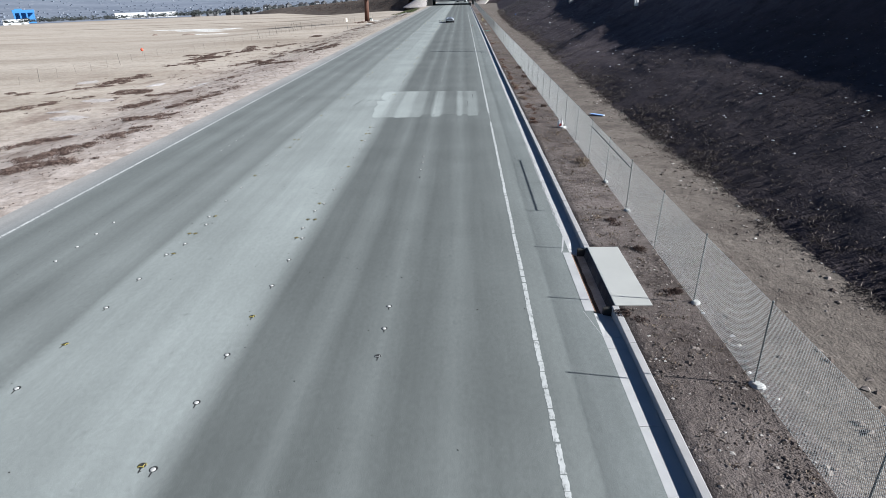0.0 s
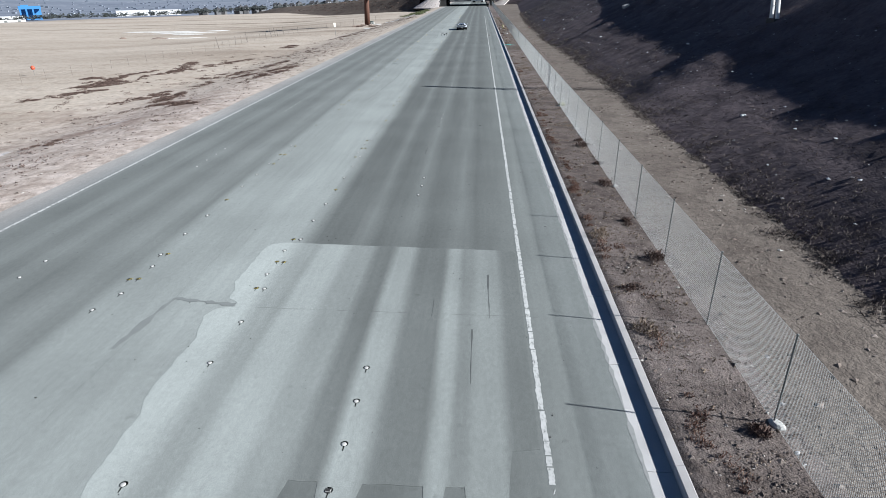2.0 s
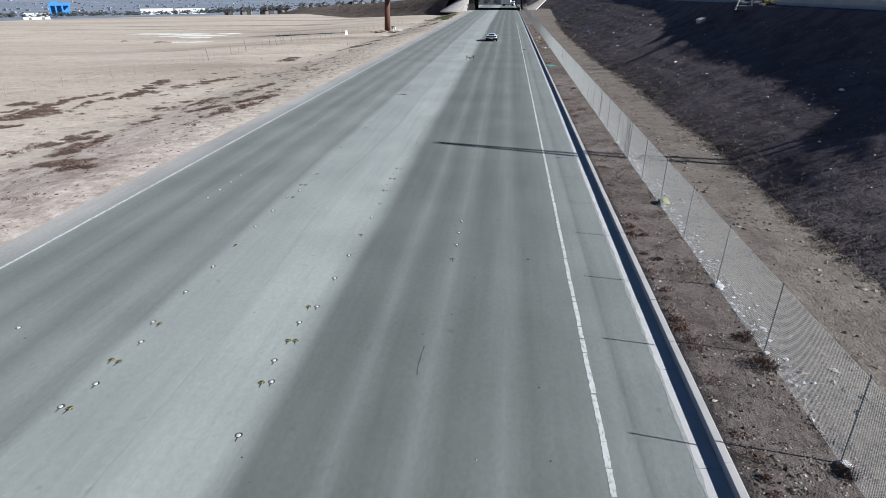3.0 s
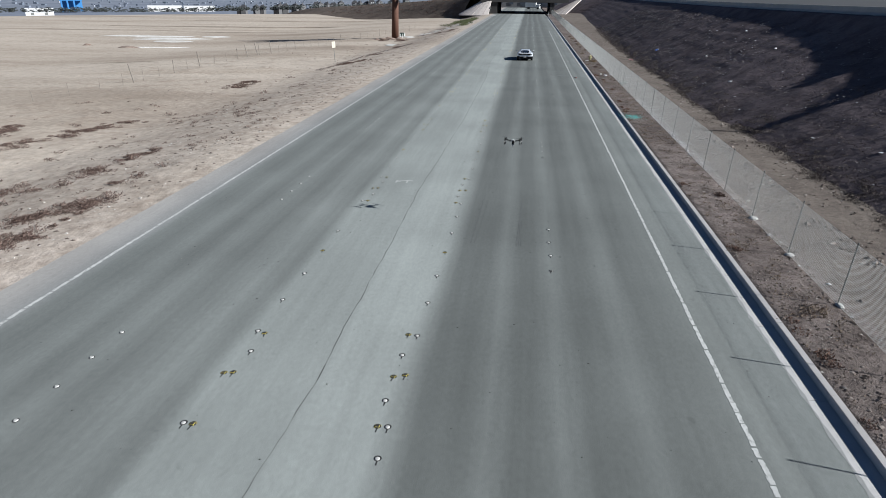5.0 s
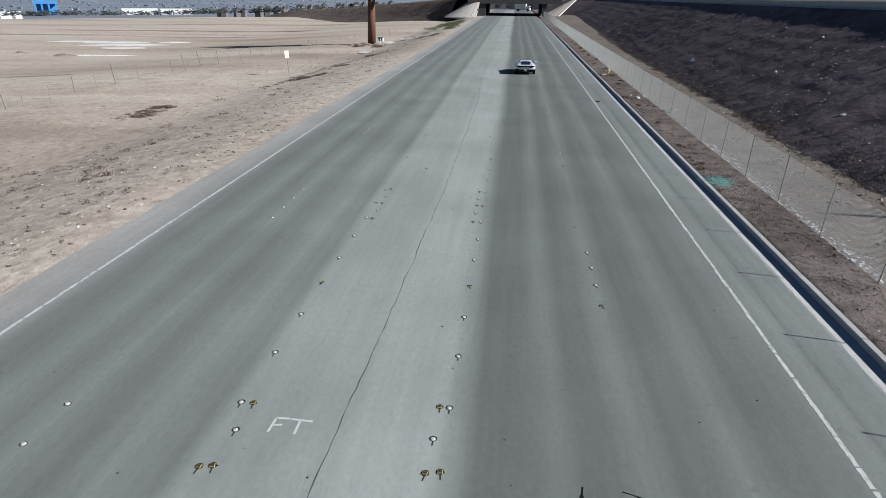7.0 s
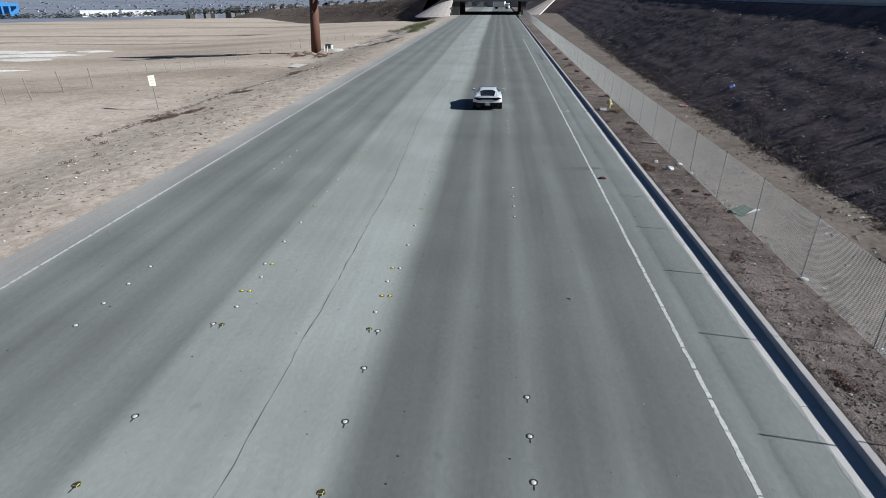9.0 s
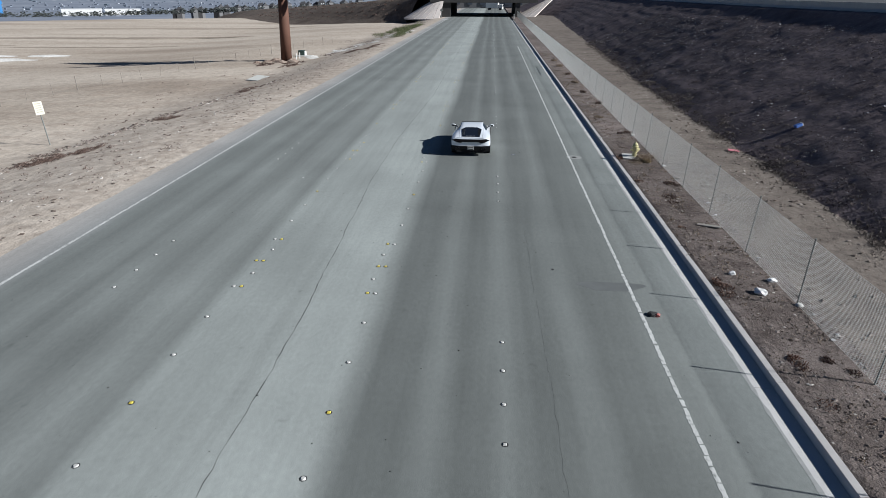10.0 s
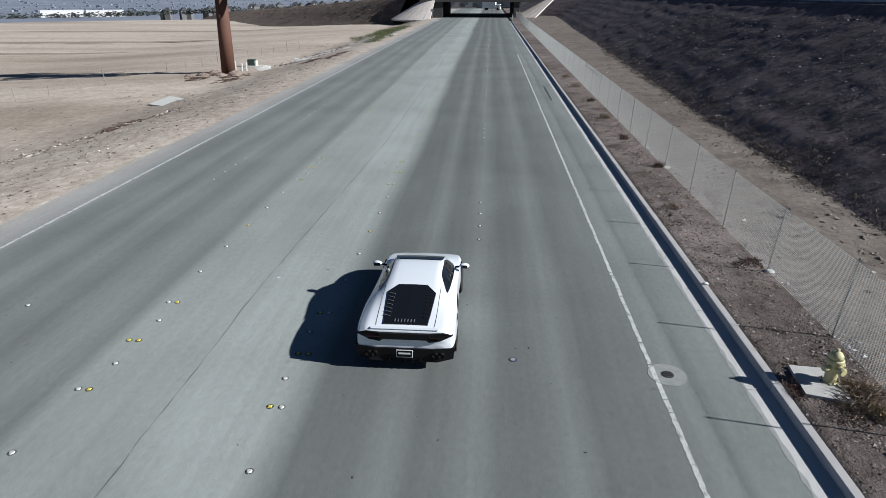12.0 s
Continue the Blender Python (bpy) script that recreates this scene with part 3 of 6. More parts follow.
M_BARRIER = plain("barrier_concrete", (0.40, 0.40, 0.39), 0.9, 0, 0.3, 0.2, 1.0)


def bank():
    ys = spread([(-60, 1.2), (-5, 0.33), (200, 0.8), (332, 6), (430, 0)])
    us = [k / 44 for k in range(45)]
    verts, faces, slots = [], [], []
    tops = [(0.4, 0.12), (1.2, 0.12), (4.8, 0.1), (18.8, 0.1), (279.0, 0.1)]
    w = len(us) + len(tops)
    for y in ys:
        t, c = min(toe_x(y), 20.0), crest_x(y)
        for u in us:
            x = t + (c - t) * u
            z = bank_z(x, y)
            edge = smoothstep(0.0, 0.06, u) * (1.0 - 0.75 * smoothstep(0.93, 1.0, u))
            z += edge * (0.03 * nz(x, y, 0.3, 2) + 0.024 * nz(x * 1.3, y * 0.45, 1.0, 9) + 0.03 * nz(x, y, 2.2, 4) + 0.02 * nz(x, y, 4.7, 6))
            z += edge * 0.02 * math.sin(z * 7.0 + 2.0 * nz(x, y, 0.12, 1)) * (0.5 + 0.5 * nz(x, y, 0.08, 3))
            if u == 0:
                x, z = x - 0.4, 0.1
            verts.append((x + 0.3 * (1 - u) * nz(0, y, 0.35, 12) + 0.15 * (1 - u) * nz(0, y, 1.5, 14), y, z))
        ztop = crest_z(y)
        for dx, dz in tops:
            x = c + dx
            verts.append((x, y, ztop + dz + 0.05 * nz(x, y, 0.8, 7)))
    for j in range(len(ys) - 1):
        for i in range(w - 1):
            a = j * w + i
            faces.append((a, a + 1, a + w + 1, a + w))
            slots.append(1 if i >= len(us) else 0)
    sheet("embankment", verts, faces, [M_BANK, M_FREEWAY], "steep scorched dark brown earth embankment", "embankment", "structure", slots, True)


bank()


def crest_line(y):
    return lerp(y, [(-14, 6.25), (57.69, 6.27), (111.36, 6.3), (123.96, 6.2), (148.13, 6.1), (204, 6.0), (324.6, 5.85)])


def crest_barrier():
    b = thing("crest_barrier", "low grey concrete barrier along the crest", "barrier", kind="structure")
    for k in range(56):
        y = -30 + 6.1 * k
        z = crest_line(y) + 0.1
        bm = bmesh.new()
        # raised at low y so its shadow falls over the upper bank
        tall = lerp(y, [(36, 1.05), (52, 0.62)])
        prof = [(-0.3, -0.3), (-0.3, 0.05), (-0.12, 0.22), (-0.08, tall), (0.08, tall), (0.3, 0.05), (0.3, -0.3)]
        lo = [bm.verts.new((crest_x(y) + 1.4 + x, y, z + zz)) for x, zz in prof]
        hi = [bm.verts.new((crest_x(y + 6.08) + 1.4 + x, y + 6.08, crest_line(y + 6.08) + 0.1 + zz)) for x, zz in prof]
        for i in range(len(prof) - 1):
            bm.faces.new((lo[i], hi[i], hi[i + 1], lo[i + 1]))
        bm.faces.new(lo)
        bm.faces.new(hi[::-1])
        part("barrier_block", bm, M_BARRIER, b)


crest_barrier()


# ---- underpass ----
def underpass():
    u = thing("underpass", "concrete freeway underpass with dark abutments", "bridge", kind="structure")
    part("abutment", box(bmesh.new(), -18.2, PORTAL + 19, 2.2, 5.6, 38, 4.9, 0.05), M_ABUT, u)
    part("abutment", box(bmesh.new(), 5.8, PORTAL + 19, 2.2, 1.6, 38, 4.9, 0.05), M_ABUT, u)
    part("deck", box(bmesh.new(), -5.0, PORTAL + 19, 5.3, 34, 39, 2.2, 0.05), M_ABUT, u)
    part("parapet", box(bmesh.new(), -5.0, PORTAL - 0.35, 6.7, 34, 0.3, 0.9, 0.03), M_KERB, u)


# concrete colour darkened to carry the shade under the bridge
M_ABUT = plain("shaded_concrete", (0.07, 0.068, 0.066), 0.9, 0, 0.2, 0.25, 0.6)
underpass()


M_PAVING = plain("pink_concrete", (0.60, 0.54, 0.50), 0.9, 0, 0.3, 0.2, 1.0)


def slope_paving(name, cx, cy, rad, h, a0, a1, ribs):
    """A fan of pale paving on the end of a bank."""
    p = thing(name, "pale concrete slope paving with radial ribs", "paving", kind="structure")
    for k in range(ribs):
        b0, b1 = a0 + (a1 - a0) * k / ribs, a0 + (a1 - a0) * (k + 0.9) / ribs
        bm = bmesh.new()
        top = Vector((cx, cy, h))
        e0, e1 = (Vector((cx + rad * math.cos(b), cy + rad * math.sin(b), -0.4)) for b in (b0, b1))
        t0, t1 = top.lerp(e0, 0.06), top.lerp(e1, 0.06)
        v = [bm.verts.new(q) for q in (e0, e1, t1, t0)] + [bm.verts.new(q - Vector((0, 0, 0.4))) for q in (e0, e1, t1, t0)]
        bm.faces.new(v[:4])
        for i in range(4):
            bm.faces.new((v[i], v[i + 4], v[(i + 1) % 4 + 4], v[(i + 1) % 4]))
        part("paving_panel", bm, M_PAVING, p)
    bm = bmesh.new()
    n = 14
    apex = bm.verts.new((cx, cy, h - 0.25))
    ring = [bm.verts.new((cx + rad * 0.99 * math.cos(a0 + (a1 - a0) * k / n), cy + rad * 0.99 * math.sin(a0 + (a1 - a0) * k / n), -0.75)) for k in range(n + 1)]
    for k in range(n):
        bm.faces.new((ring[k], ring[k + 1], apex))
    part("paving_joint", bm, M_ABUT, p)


slope_paving("slope_paving", -17.4, PORTAL + 4.0, 13.5, 7.2, radians(182), radians(267), 9)
slope_paving("slope_paving", 18.8, PORTAL + 6.5, 15.5, 7.0, radians(196), radians(236), 5)


def far_bank_point(along, up):
    """A point of the far bank, along from the bridge and up from its foot."""
    wide = lerp(along, [(0, 0.22), (0.05, 0.5), (0.2, 1.0)]) * (1 - up)
    x, y = -25 - 165 * along - 24.5 * wide, 330 + 231 * along - 17.3 * wide
    top = lerp(along, [(0, 6.1), (0.2, 3.1), (0.46, -0.1), (0.64, -1.9), (0.77, -3.7), (0.9, -6.5), (1.0, -11.0)])
    base = land(x, y) - 0.25
    return x, y, base + max(0.0, top - base) * smoothstep(-0.1, 1.0, up) if up > 0 else base


def far_bank():
    """The bank of the crossing freeway, falling away from the bridge."""
    verts, faces = [], []
    rows = spread([(0.0, 0.02), (1.0, 0)])
    for v in rows:
        for k in range(11):
            x, y, z = far_bank_point(v, k / 10)
            verts.append((x, y, z + (0.15 * nz(x, y, 0.2) if k else 0.0)))
        x, y, z = far_bank_point(v, 1.0)
        verts += [(x + 3, y + 6, z - 0.2), (x + 4, y + 9, land(x, y) - 3)]
    w = 13
    for j in range(len(rows) - 1):
        for i in range(w - 1):
            a = j * w + i
            faces.append((a, a + w, a + w + 1, a + 1))
    sheet("freeway_bank", verts, faces, [M_FARBANK], "brown earth freeway bank beyond the field", "embankment", "structure", None, True)


M_FARBANK = dirt_material("bank_soil", (0.07, 0.053, 0.044), (0.125, 0.10, 0.083), (0.165, 0.134, 0.112), 4.0, 0.4, 0.6)
far_bank()


# ---- chain-link fence along the verge ----
TIPS = [(-5, -15.2), (0, 1.64), (3, 11.64), (10, 35.5), (15, 52.9), (21, 73.67), (25, 87.3), (30, 104.4), (36, 124.96), (40, 138.58), (45, 154.83), (97, 332.0)]
FENCE_H = 1.74


def post_y(k):
    return lerp(k, TIPS) - 0.58


def fence():
    f = thing("chain_link_fence", "grey galvanised chain-link fence with thin posts", "fence", kind="structure")
    bm = bmesh.new()
    rod(bm, (0, 0, -0.3), (0.07, 0, FENCE_H + 0.04), 0.017, 0.017, 8)
    spin(bm, [(0.025, FENCE_H + 0.03), (0.023, FENCE_H + 0.055), (0.008, FENCE_H + 0.068)], 8, (0.07, 0, 0))
    post_me = bpy.data.meshes.new("fence_post")
    bm.to_mesh(post_me)
    bm.free()
    post_me.materials.append(M_POST)
    bm = bmesh.new()
    spin(bm, [(0.17, -0.05), (0.16, 0.03), (0.10, 0.07), (0.03, 0.075)], 9)
    foot_me = bpy.data.meshes.new("post_footing")
    bm.to_mesh(foot_me)
    bm.free()
    foot_me.materials.append(M_CONCRETE)
    verts, faces = [], []
    pitch, h, r, span = 0.06, FENCE_H, 0.0018, 3.45

    def wire(a, b):
        a, b = Vector(a), Vector(b)
        d = (b - a).normalized()
        u = d.cross(Vector((1, 0, 0))) * r
        w = Vector((1, 0, 0)) * r
        base = len(verts)
        for p in (a, b):
            verts.extend([tuple(p + u * math.cos(q * 1.2566) + w * math.sin(q * 1.2566)) for q in range(5)])
        for k in range(5):
            faces.append((base + k, base + (k + 1) % 5, base + 5 + (k + 1) % 5, base + 5 + k))

    rise = h - 0.04
    for k in range(-round(rise / pitch), round(span / pitch)):
        for sgn in (1, -1):
            y0, z0, y1, z1 = k * pitch, 0.04, k * pitch + rise, 0.04 + rise
            if y0 < 0:
                z0, y0 = z0 - y0, 0.0
            if y1 > span:
                z1, y1 = z1 - (y1 - span), span
            if z1 - z0 < 0.03:
                continue
            ya, yb = (y0, y1) if sgn > 0 else (span - y0, span - y1)
            wire((0.004 * sgn + 0.07 * z0 / h, ya, z0), (0.004 * sgn + 0.07 * z1 / h, yb, z1))
    for z in (0.04, h):
        wire((0.07 * z / h, 0, z), (0.07 * z / h, span, z))
    mesh_me = bpy.data.meshes.new("fence_mesh")
    mesh_me.from_pydata(verts, [], faces)
    mesh_me.materials.append(M_WIRE)
    rnd = random.Random(11)
    for k in range(-5, 96):
        y, y2 = post_y(k), post_y(k + 1)
        x, x2 = fence_x(y), fence_x(y2)
        o = new("fence_post", post_me)
        o.parent, o.matrix_basis = f, pose(x, y, 0.13, rnd.uniform(-1.2, 1.2), rnd.uniform(-0.8, 1.2) + (0.8 if y > 120 else 0.0), 0)
        if k < 50 and rnd.random() < (0.8 if k < 25 else 0.4):
            o = new("post_footing", foot_me)
            o.parent, o.matrix_basis = f, pose(x + 0.05, y - 0.05, 0.13, 0, 0, rnd.uniform(0, 90))
            o.scale = (rnd.uniform(0.5, 1.2), rnd.uniform(0.5, 1.1), 1)
        o = new("fence_mesh", mesh_me)
        o.parent = f
        o.matrix_basis = pose(x, y, 0.13, 0, 0, math.degrees(math.atan2(x - x2, y2 - y))) @ Matrix.Diagonal((1, math.hypot(x2 - x, y2 - y) / span, 1, 1))
    for k in (3, 4, 52, 53):
        ya, yb = post_y(k), post_y(k + 1)
        part("brace_rail", rod(bmesh.new(), (fence_x(ya) + 0.03, ya, 0.13 + 1.52), (fence_x(yb) + 0.03, yb, 0.13 + 1.52), 0.021), M_POST, f)


fence()


# ---- raised pavement markers ----
def dot_mesh(name, square, material):
    bm = bmesh.new()
    if square:
        box(bm, 0, 0, 0.008, 0.1, 0.1, 0.02, 0.006)
        for v in bm.verts:
            if v.co.z > 0.012:
                v.co.x *= 0.85
                v.co.y *= 0.6
    else:
        spin(bm, [(0.05, 0.0), (0.047, 0.008), (0.036, 0.016), (0.018, 0.02)], 12)
    n = len(bm.faces)
    spin(bm, [(0.075, 0.0005), (0.071, 0.003)], 10, (0.004, 0.012, 0))
    box(bm, 0.008, -0.1, 0.0015, 0.022, 0.13, 0.003)
    bm.faces.ensure_lookup_table()
    for f in bm.faces[n:]:
        f.material_index = 1
    me = bpy.data.meshes.new(name)
    bm.to_mesh(me)
    bm.free()
    me.materials.append(material)
    me.materials.append(M_DARKBASE)
    return me


def markers():
    white, yellow = dot_mesh("pavement_marker", False, M_CERAMIC), dot_mesh("pavement_marker", True, M_YELLOW)
    square = dot_mesh("pavement_marker", True, M_CERAMIC)
    rnd = random.Random(21)
    spots = []
    for g in range(-1, 18):
        first = lerp(g, [(-1, -11.45), (7, 98.4), (9, 125.6), (10, 139.25), (18, 249.0)])
        for k in range(4):
            spots.append((-1.79, first + 1.145 * k, square if k == 0 else white))
            spots.append((-12.23, 7.55 + 13.72 * g + 1.11 * k, white))
    step = 13.72 / 8
    for g in range(-1, 17):
        for col, inner, starts in ((-5.12, -5.33, [(-1, -18.2), (5, 64.1), (6, 76.95), (11, 144.8), (17, 226.2)]), (-9.03, -8.82, [(-1, -19.45), (4, 49.15), (11, 145.05), (17, 227.3)])):
            a = lerp(g, starts)
            for k in range(8):
                spots.append((col, a + step * k, yellow if k in (1, 5) else white))
            for k in range(5):
                spots.append((inner, a + step / 2 * k, yellow if k % 2 == 0 else white))
    near = [s for s in spots if -6 < s[1] < 118 and s[0] > -12]
    far = [s for s in spots if not (-6 < s[1] < 118 and s[0] > -12)]
    for x, y, me in near:
        if rnd.random() < 0.05:
            continue
        o = new("pavement_marker", me)
        o.matrix_basis = pose(x + rnd.uniform(-0.02, 0.02), y + rnd.uniform(-0.05, 0.05), 0.001, 0, 0, rnd.uniform(-12, 12) if me is not white else 0)
        tagged(o, "square yellow reflective pavement marker" if me is yellow else "round white ceramic pavement marker on asphalt" if me is white else "square white reflective pavement marker", "pavement marker", "raised pavement markers")
    verts, faces, slots = [], [], []
    for x, y, me in far:
        b = len(verts)
        n = 4 if me is yellow or me is square else 10
        for r, z in ((0.05, 0.002), (0.034, 0.02)):
            verts += [(x + r * math.cos((k + 0.5) * 2 * math.pi / n), y + r * math.sin((k + 0.5) * 2 * math.pi / n), z) for k in range(n)]
        faces += [(b + k, b + (k + 1) % n, b + n + (k + 1) % n, b + n + k) for k in range(n)] + [tuple(b + n + k for k in range(n))]
        slots += [1 if me is yellow else 0] * (n + 1)
        b = len(verts)
        verts += [(x + 0.07 * math.cos(k * math.pi / 4), y + 0.07 * math.sin(k * math.pi / 4), 0.0015) for k in range(8)]
        faces.append(tuple(b + k for k in range(8)))
        slots.append(2)
    sheet("more_markers", verts, faces, [M_CERAMIC, M_YELLOW, M_DARKBASE], "more white and yellow raised pavement markers", "pavement marker", "stuff", slots)


markers()


# ---- car ----
CAR = [  # y, floor z, half widths and heights at sill, waist, shoulder, glass foot, roof edge
    (-2.20, 0.46, 0.78, 0.900, 0.64, 0.885, 0.80, 0.74, 0.875, 0.50, 0.890),
    (-2.08, 0.34, 0.86, 0.955, 0.62, 0.93, 0.84, 0.76, 0.910, 0.52, 0.930),
    (-1.60, 0.22, 0.90, 0.965, 0.60, 0.940, 0.87, 0.74, 0.955, 0.54, 0.985),
    (-1.10, 0.16, 0.90, 0.965, 0.58, 0.930, 0.88, 0.73, 0.985, 0.545, 1.050),
    (-0.60, 0.13, 0.88, 0.945, 0.55, 0.905, 0.86, 0.77, 0.955, 0.545, 1.115),
    (0.00, 0.12, 0.86, 0.915, 0.52, 0.885, 0.82, 0.80, 0.890, 0.54, 1.160),
    (0.45, 0.12, 0.86, 0.910, 0.52, 0.885, 0.80, 0.82, 0.850, 0.55, 1.165),
    (0.80, 0.12, 0.86, 0.920, 0.53, 0.890, 0.78, 0.80, 0.820, 0.53, 1.115),
    (1.30, 0.13, 0.87, 0.940, 0.55, 0.900, 0.76, 0.70, 0.800, 0.50, 0.880),
    (1.60, 0.15, 0.88, 0.950, 0.55, 0.900, 0.74, 0.64, 0.760, 0.38, 0.790),
    (2.00, 0.18, 0.84, 0.900, 0.52, 0.820, 0.66, 0.55, 0.680, 0.30, 0.690),
    (2.23, 0.22, 0.70, 0.740, 0.45, 0.660, 0.54, 0.45, 0.560, 0.25, 0.570),
]


def car_ring(y):
    r = [float(np.interp(y, [c[0] for c in CAR], [c[k] for c in CAR])) for k in range(11)]
    _, zl, hl, hm, zm, hs, zs, hb, zb, hr, zr = r
    half = [(hl, zl), (hm, zm - 0.16), (hm, zm), (hs, zs), (hb, zb), (hr, zr - 0.012)]
    return half, zl, zr


def skin(bm, y0, y1, n, i, j, off, u0=0.0, u1=1.0, side=1, m=4):
    """A pane lying just off the body, between two lines of its section."""
    rows = []
    for k in range(n + 1):
        y = y0 + (y1 - y0) * k / n
        half, _, _ = car_ring(y)
        a, b = Vector((half[i][0], y, half[i][1])), Vector((half[j][0], y, half[j][1]))
        d = (b - a).normalized()
        out = Vector((d.z, 0, -d.x)) if d.z > 0 else Vector((-d.z, 0, d.x))
        rows.append([a.lerp(b, u0 + (u1 - u0) * q / m) + out * off for q in range(m + 1)])
    vs = [[bm.verts.new((p.x * side, p.y, p.z)) for p in r] for r in rows]
    for a, b in zip(vs, vs[1:]):
        for k in range(m):
            f = (a[k], a[k + 1], b[k + 1], b[k])
            bm.faces.new(f if side > 0 else f[::-1])


def paint_material(name, color, rough, coat):
    n = Nodes(name, rough, 0, 0.5)
    n.b.inputs["Coat Weight"].default_value = coat
    n.b.inputs["Coat Roughness"].default_value = 0.05
    return n.done(color)


M_CARWHITE = paint_material("white_car_paint", (0.75, 0.785, 0.83), 0.3, 0.8)
M_CARBLACK = plain("black_trim", (0.008, 0.008, 0.009), 0.55, 0, 0.15)
M_GLASS = paint_material("tinted_glass", (0.008, 0.009, 0.011), 0.06, 0.0)
M_TYRE = plain("tyre_rubber", (0.02, 0.02, 0.02), 0.85)
M_RIM = plain("dark_alloy", (0.10, 0.10, 0.10), 0.35, 0.8)
M_STEEL = plain("polished_steel", (0.22, 0.22, 0.22), 0.35, 1.0)
M_TAIL = paint_material("tail_lamp_red", (0.014, 0.003, 0.003), 0.2, 0.5)
# near black for exhaust pipe cores and panel gaps
M_NEARBLACK = plain("near_black", (0.006, 0.006, 0.006), 0.9)
M_LOUVER = plain("louver_grey", (0.16, 0.165, 0.18), 0.4, 0.2)


def car(m):
    c = thing("sports_car", "white low mid-engined sports car with a black rear", "car", m)
    bm = bmesh.new()
    rings = []
    for y in [r[0] for r in CAR]:
        half, zl, zr = car_ring(y)
        pts = [(0, zl)] + half + [(0, zr)] + [(-a, b) for a, b in half[::-1]]
        rings.append([bm.verts.new((a, y, b)) for a, b in pts])
    n = len(rings[0])
    for a, b in zip(rings, rings[1:]):
        for k in range(n):
            bm.faces.new((a[k], a[(k + 1) % n], b[(k + 1) % n], b[k]))
    bm.faces.new(rings[0][::-1])
    bm.faces.new(rings[-1])
    bmesh.ops.recalc_face_normals(bm, faces=bm.faces)
    crease = bm.edges.layers.float.new("crease_edge")
    for a, b in zip(rings, rings[1:]):
        for k in (4, 5, 6, n - 4, n - 5, n - 6):
            e = bm.edges.get((a[k], b[k]))
            if e:
                e[crease] = 0.72
    for k in range(n):
        e = bm.edges.get((rings[0][k], rings[0][(k + 1) % n]))
        e[crease] = 0.8
    body = part("body", bm, M_CARWHITE, c, "glossy white bodywork", True)
    body.modifiers.new("round", "SUBSURF").levels = 2
    body.modifiers["round"].render_levels = 2
    # engine cover
    bm = bmesh.new()
    hexa = [(0.42, -2.06), (0.45, -1.70), (0.495, -0.98), (0.30, -0.70), (-0.30, -0.70), (-0.495, -0.98), (-0.45, -1.70), (-0.42, -2.06)]

    def deck(y):
        return car_ring(y)[2]

    hi = [bm.verts.new((x, y, deck(y) + 0.006)) for x, y in hexa]
    mid = [bm.verts.new((0, y, deck(y) + 0.014)) for y in (-2.06, -1.70, -0.98, -0.70)]
    lo = [bm.verts.new((x * 1.03, y, deck(y) - 0.03)) for x, y in hexa]
    for k in range(8):
        bm.faces.new((lo[k], lo[(k + 1) % 8], hi[(k + 1) % 8], hi[k]))
    for k in range(3):
        bm.faces.new((hi[k], hi[k + 1], mid[k + 1], mid[k]))
        bm.faces.new((mid[k], mid[k + 1], hi[6 - k], hi[7 - k]))
    cover = part("engine_cover", bm, M_GLASS, c, "black louvred engine cover")
    for k in range(7):
        y = -1.06 - 0.125 * k
        for s in (-1, 1):
            bm = bmesh.new()
            box(bm, s * 0.385, y, deck(y) + 0.018, 0.13, 0.016, 0.014, 0.003, pose(0, 0, 0, 0, 0, s * 22))
            # left louvers grey to stand for their reflections; right ones stay black
            part("louver", bm, M_LOUVER if s < 0 else M_CARBLACK, cover)
    for k in range(7):
        part("vent_slot", box(bmesh.new(), -0.21 + 0.062 * k, -1.96, deck(-1.96) + 0.016, 0.018, 0.11, 0.012, 0.003), M_LOUVER, cover)
    # glass
    for s in (1, -1):
        bm = bmesh.new()
        last = None
        for y, u0, u1 in ((-0.80, 0.16, 0.22), (-0.50, 0.10, 0.64), (-0.25, 0.10, 0.90), (-0.05, 0.10, 0.93), (0.25, 0.10, 0.92), (0.60, 0.10, 0.92), (0.85, 0.10, 0.75), (1.02, 0.14, 0.20)):
            half, _, _ = car_ring(y)
            p, q = Vector((half[4][0], y, half[4][1])), Vector((half[5][0], y, half[5][1]))
            row = []
            for u in (u0, u1):
                v = p.lerp(q, u) + Vector((0.010, 0, 0.006))
                row.append(bm.verts.new((v.x * s, v.y, v.z)))
            if last:
                f = (last[0], last[1], row[1], row[0])
                bm.faces.new(f if s > 0 else f[::-1])
            last = row
        part("side_window", bm, M_GLASS, c, "dark tinted side window")
    bm = bmesh.new()
    rows = []
    for k in range(7):
        y = 0.50 + 0.78 * k / 6
        half, _, zr = car_ring(y)
        w = half[5][0] * 0.98 + 0.10 * k / 6
        rows.append([bm.verts.new((w * q / 4, y, zr + 0.012 - 0.012 * (q / 4) ** 2)) for q in range(-4, 5)])
    for a, b in zip(rows, rows[1:]):
        for k in range(8):
            bm.faces.new((a[k], a[k + 1], b[k + 1], b[k]))
    part("windscreen", bm, M_GLASS, c, "dark tinted windscreen", True)
    for s in (1, -1):
        bm = bmesh.new()
        skin(bm, -2.10, -0.70, 10, 4, 5, 0.004, 0.80, 0.835, s)
        part("panel_gap", bm, M_NEARBLACK, c, "thin dark panel gap")
    bm = bmesh.new()
    box(bm, 0, -2.17, 0.905, 1.30, 0.07, 0.022, 0.009)
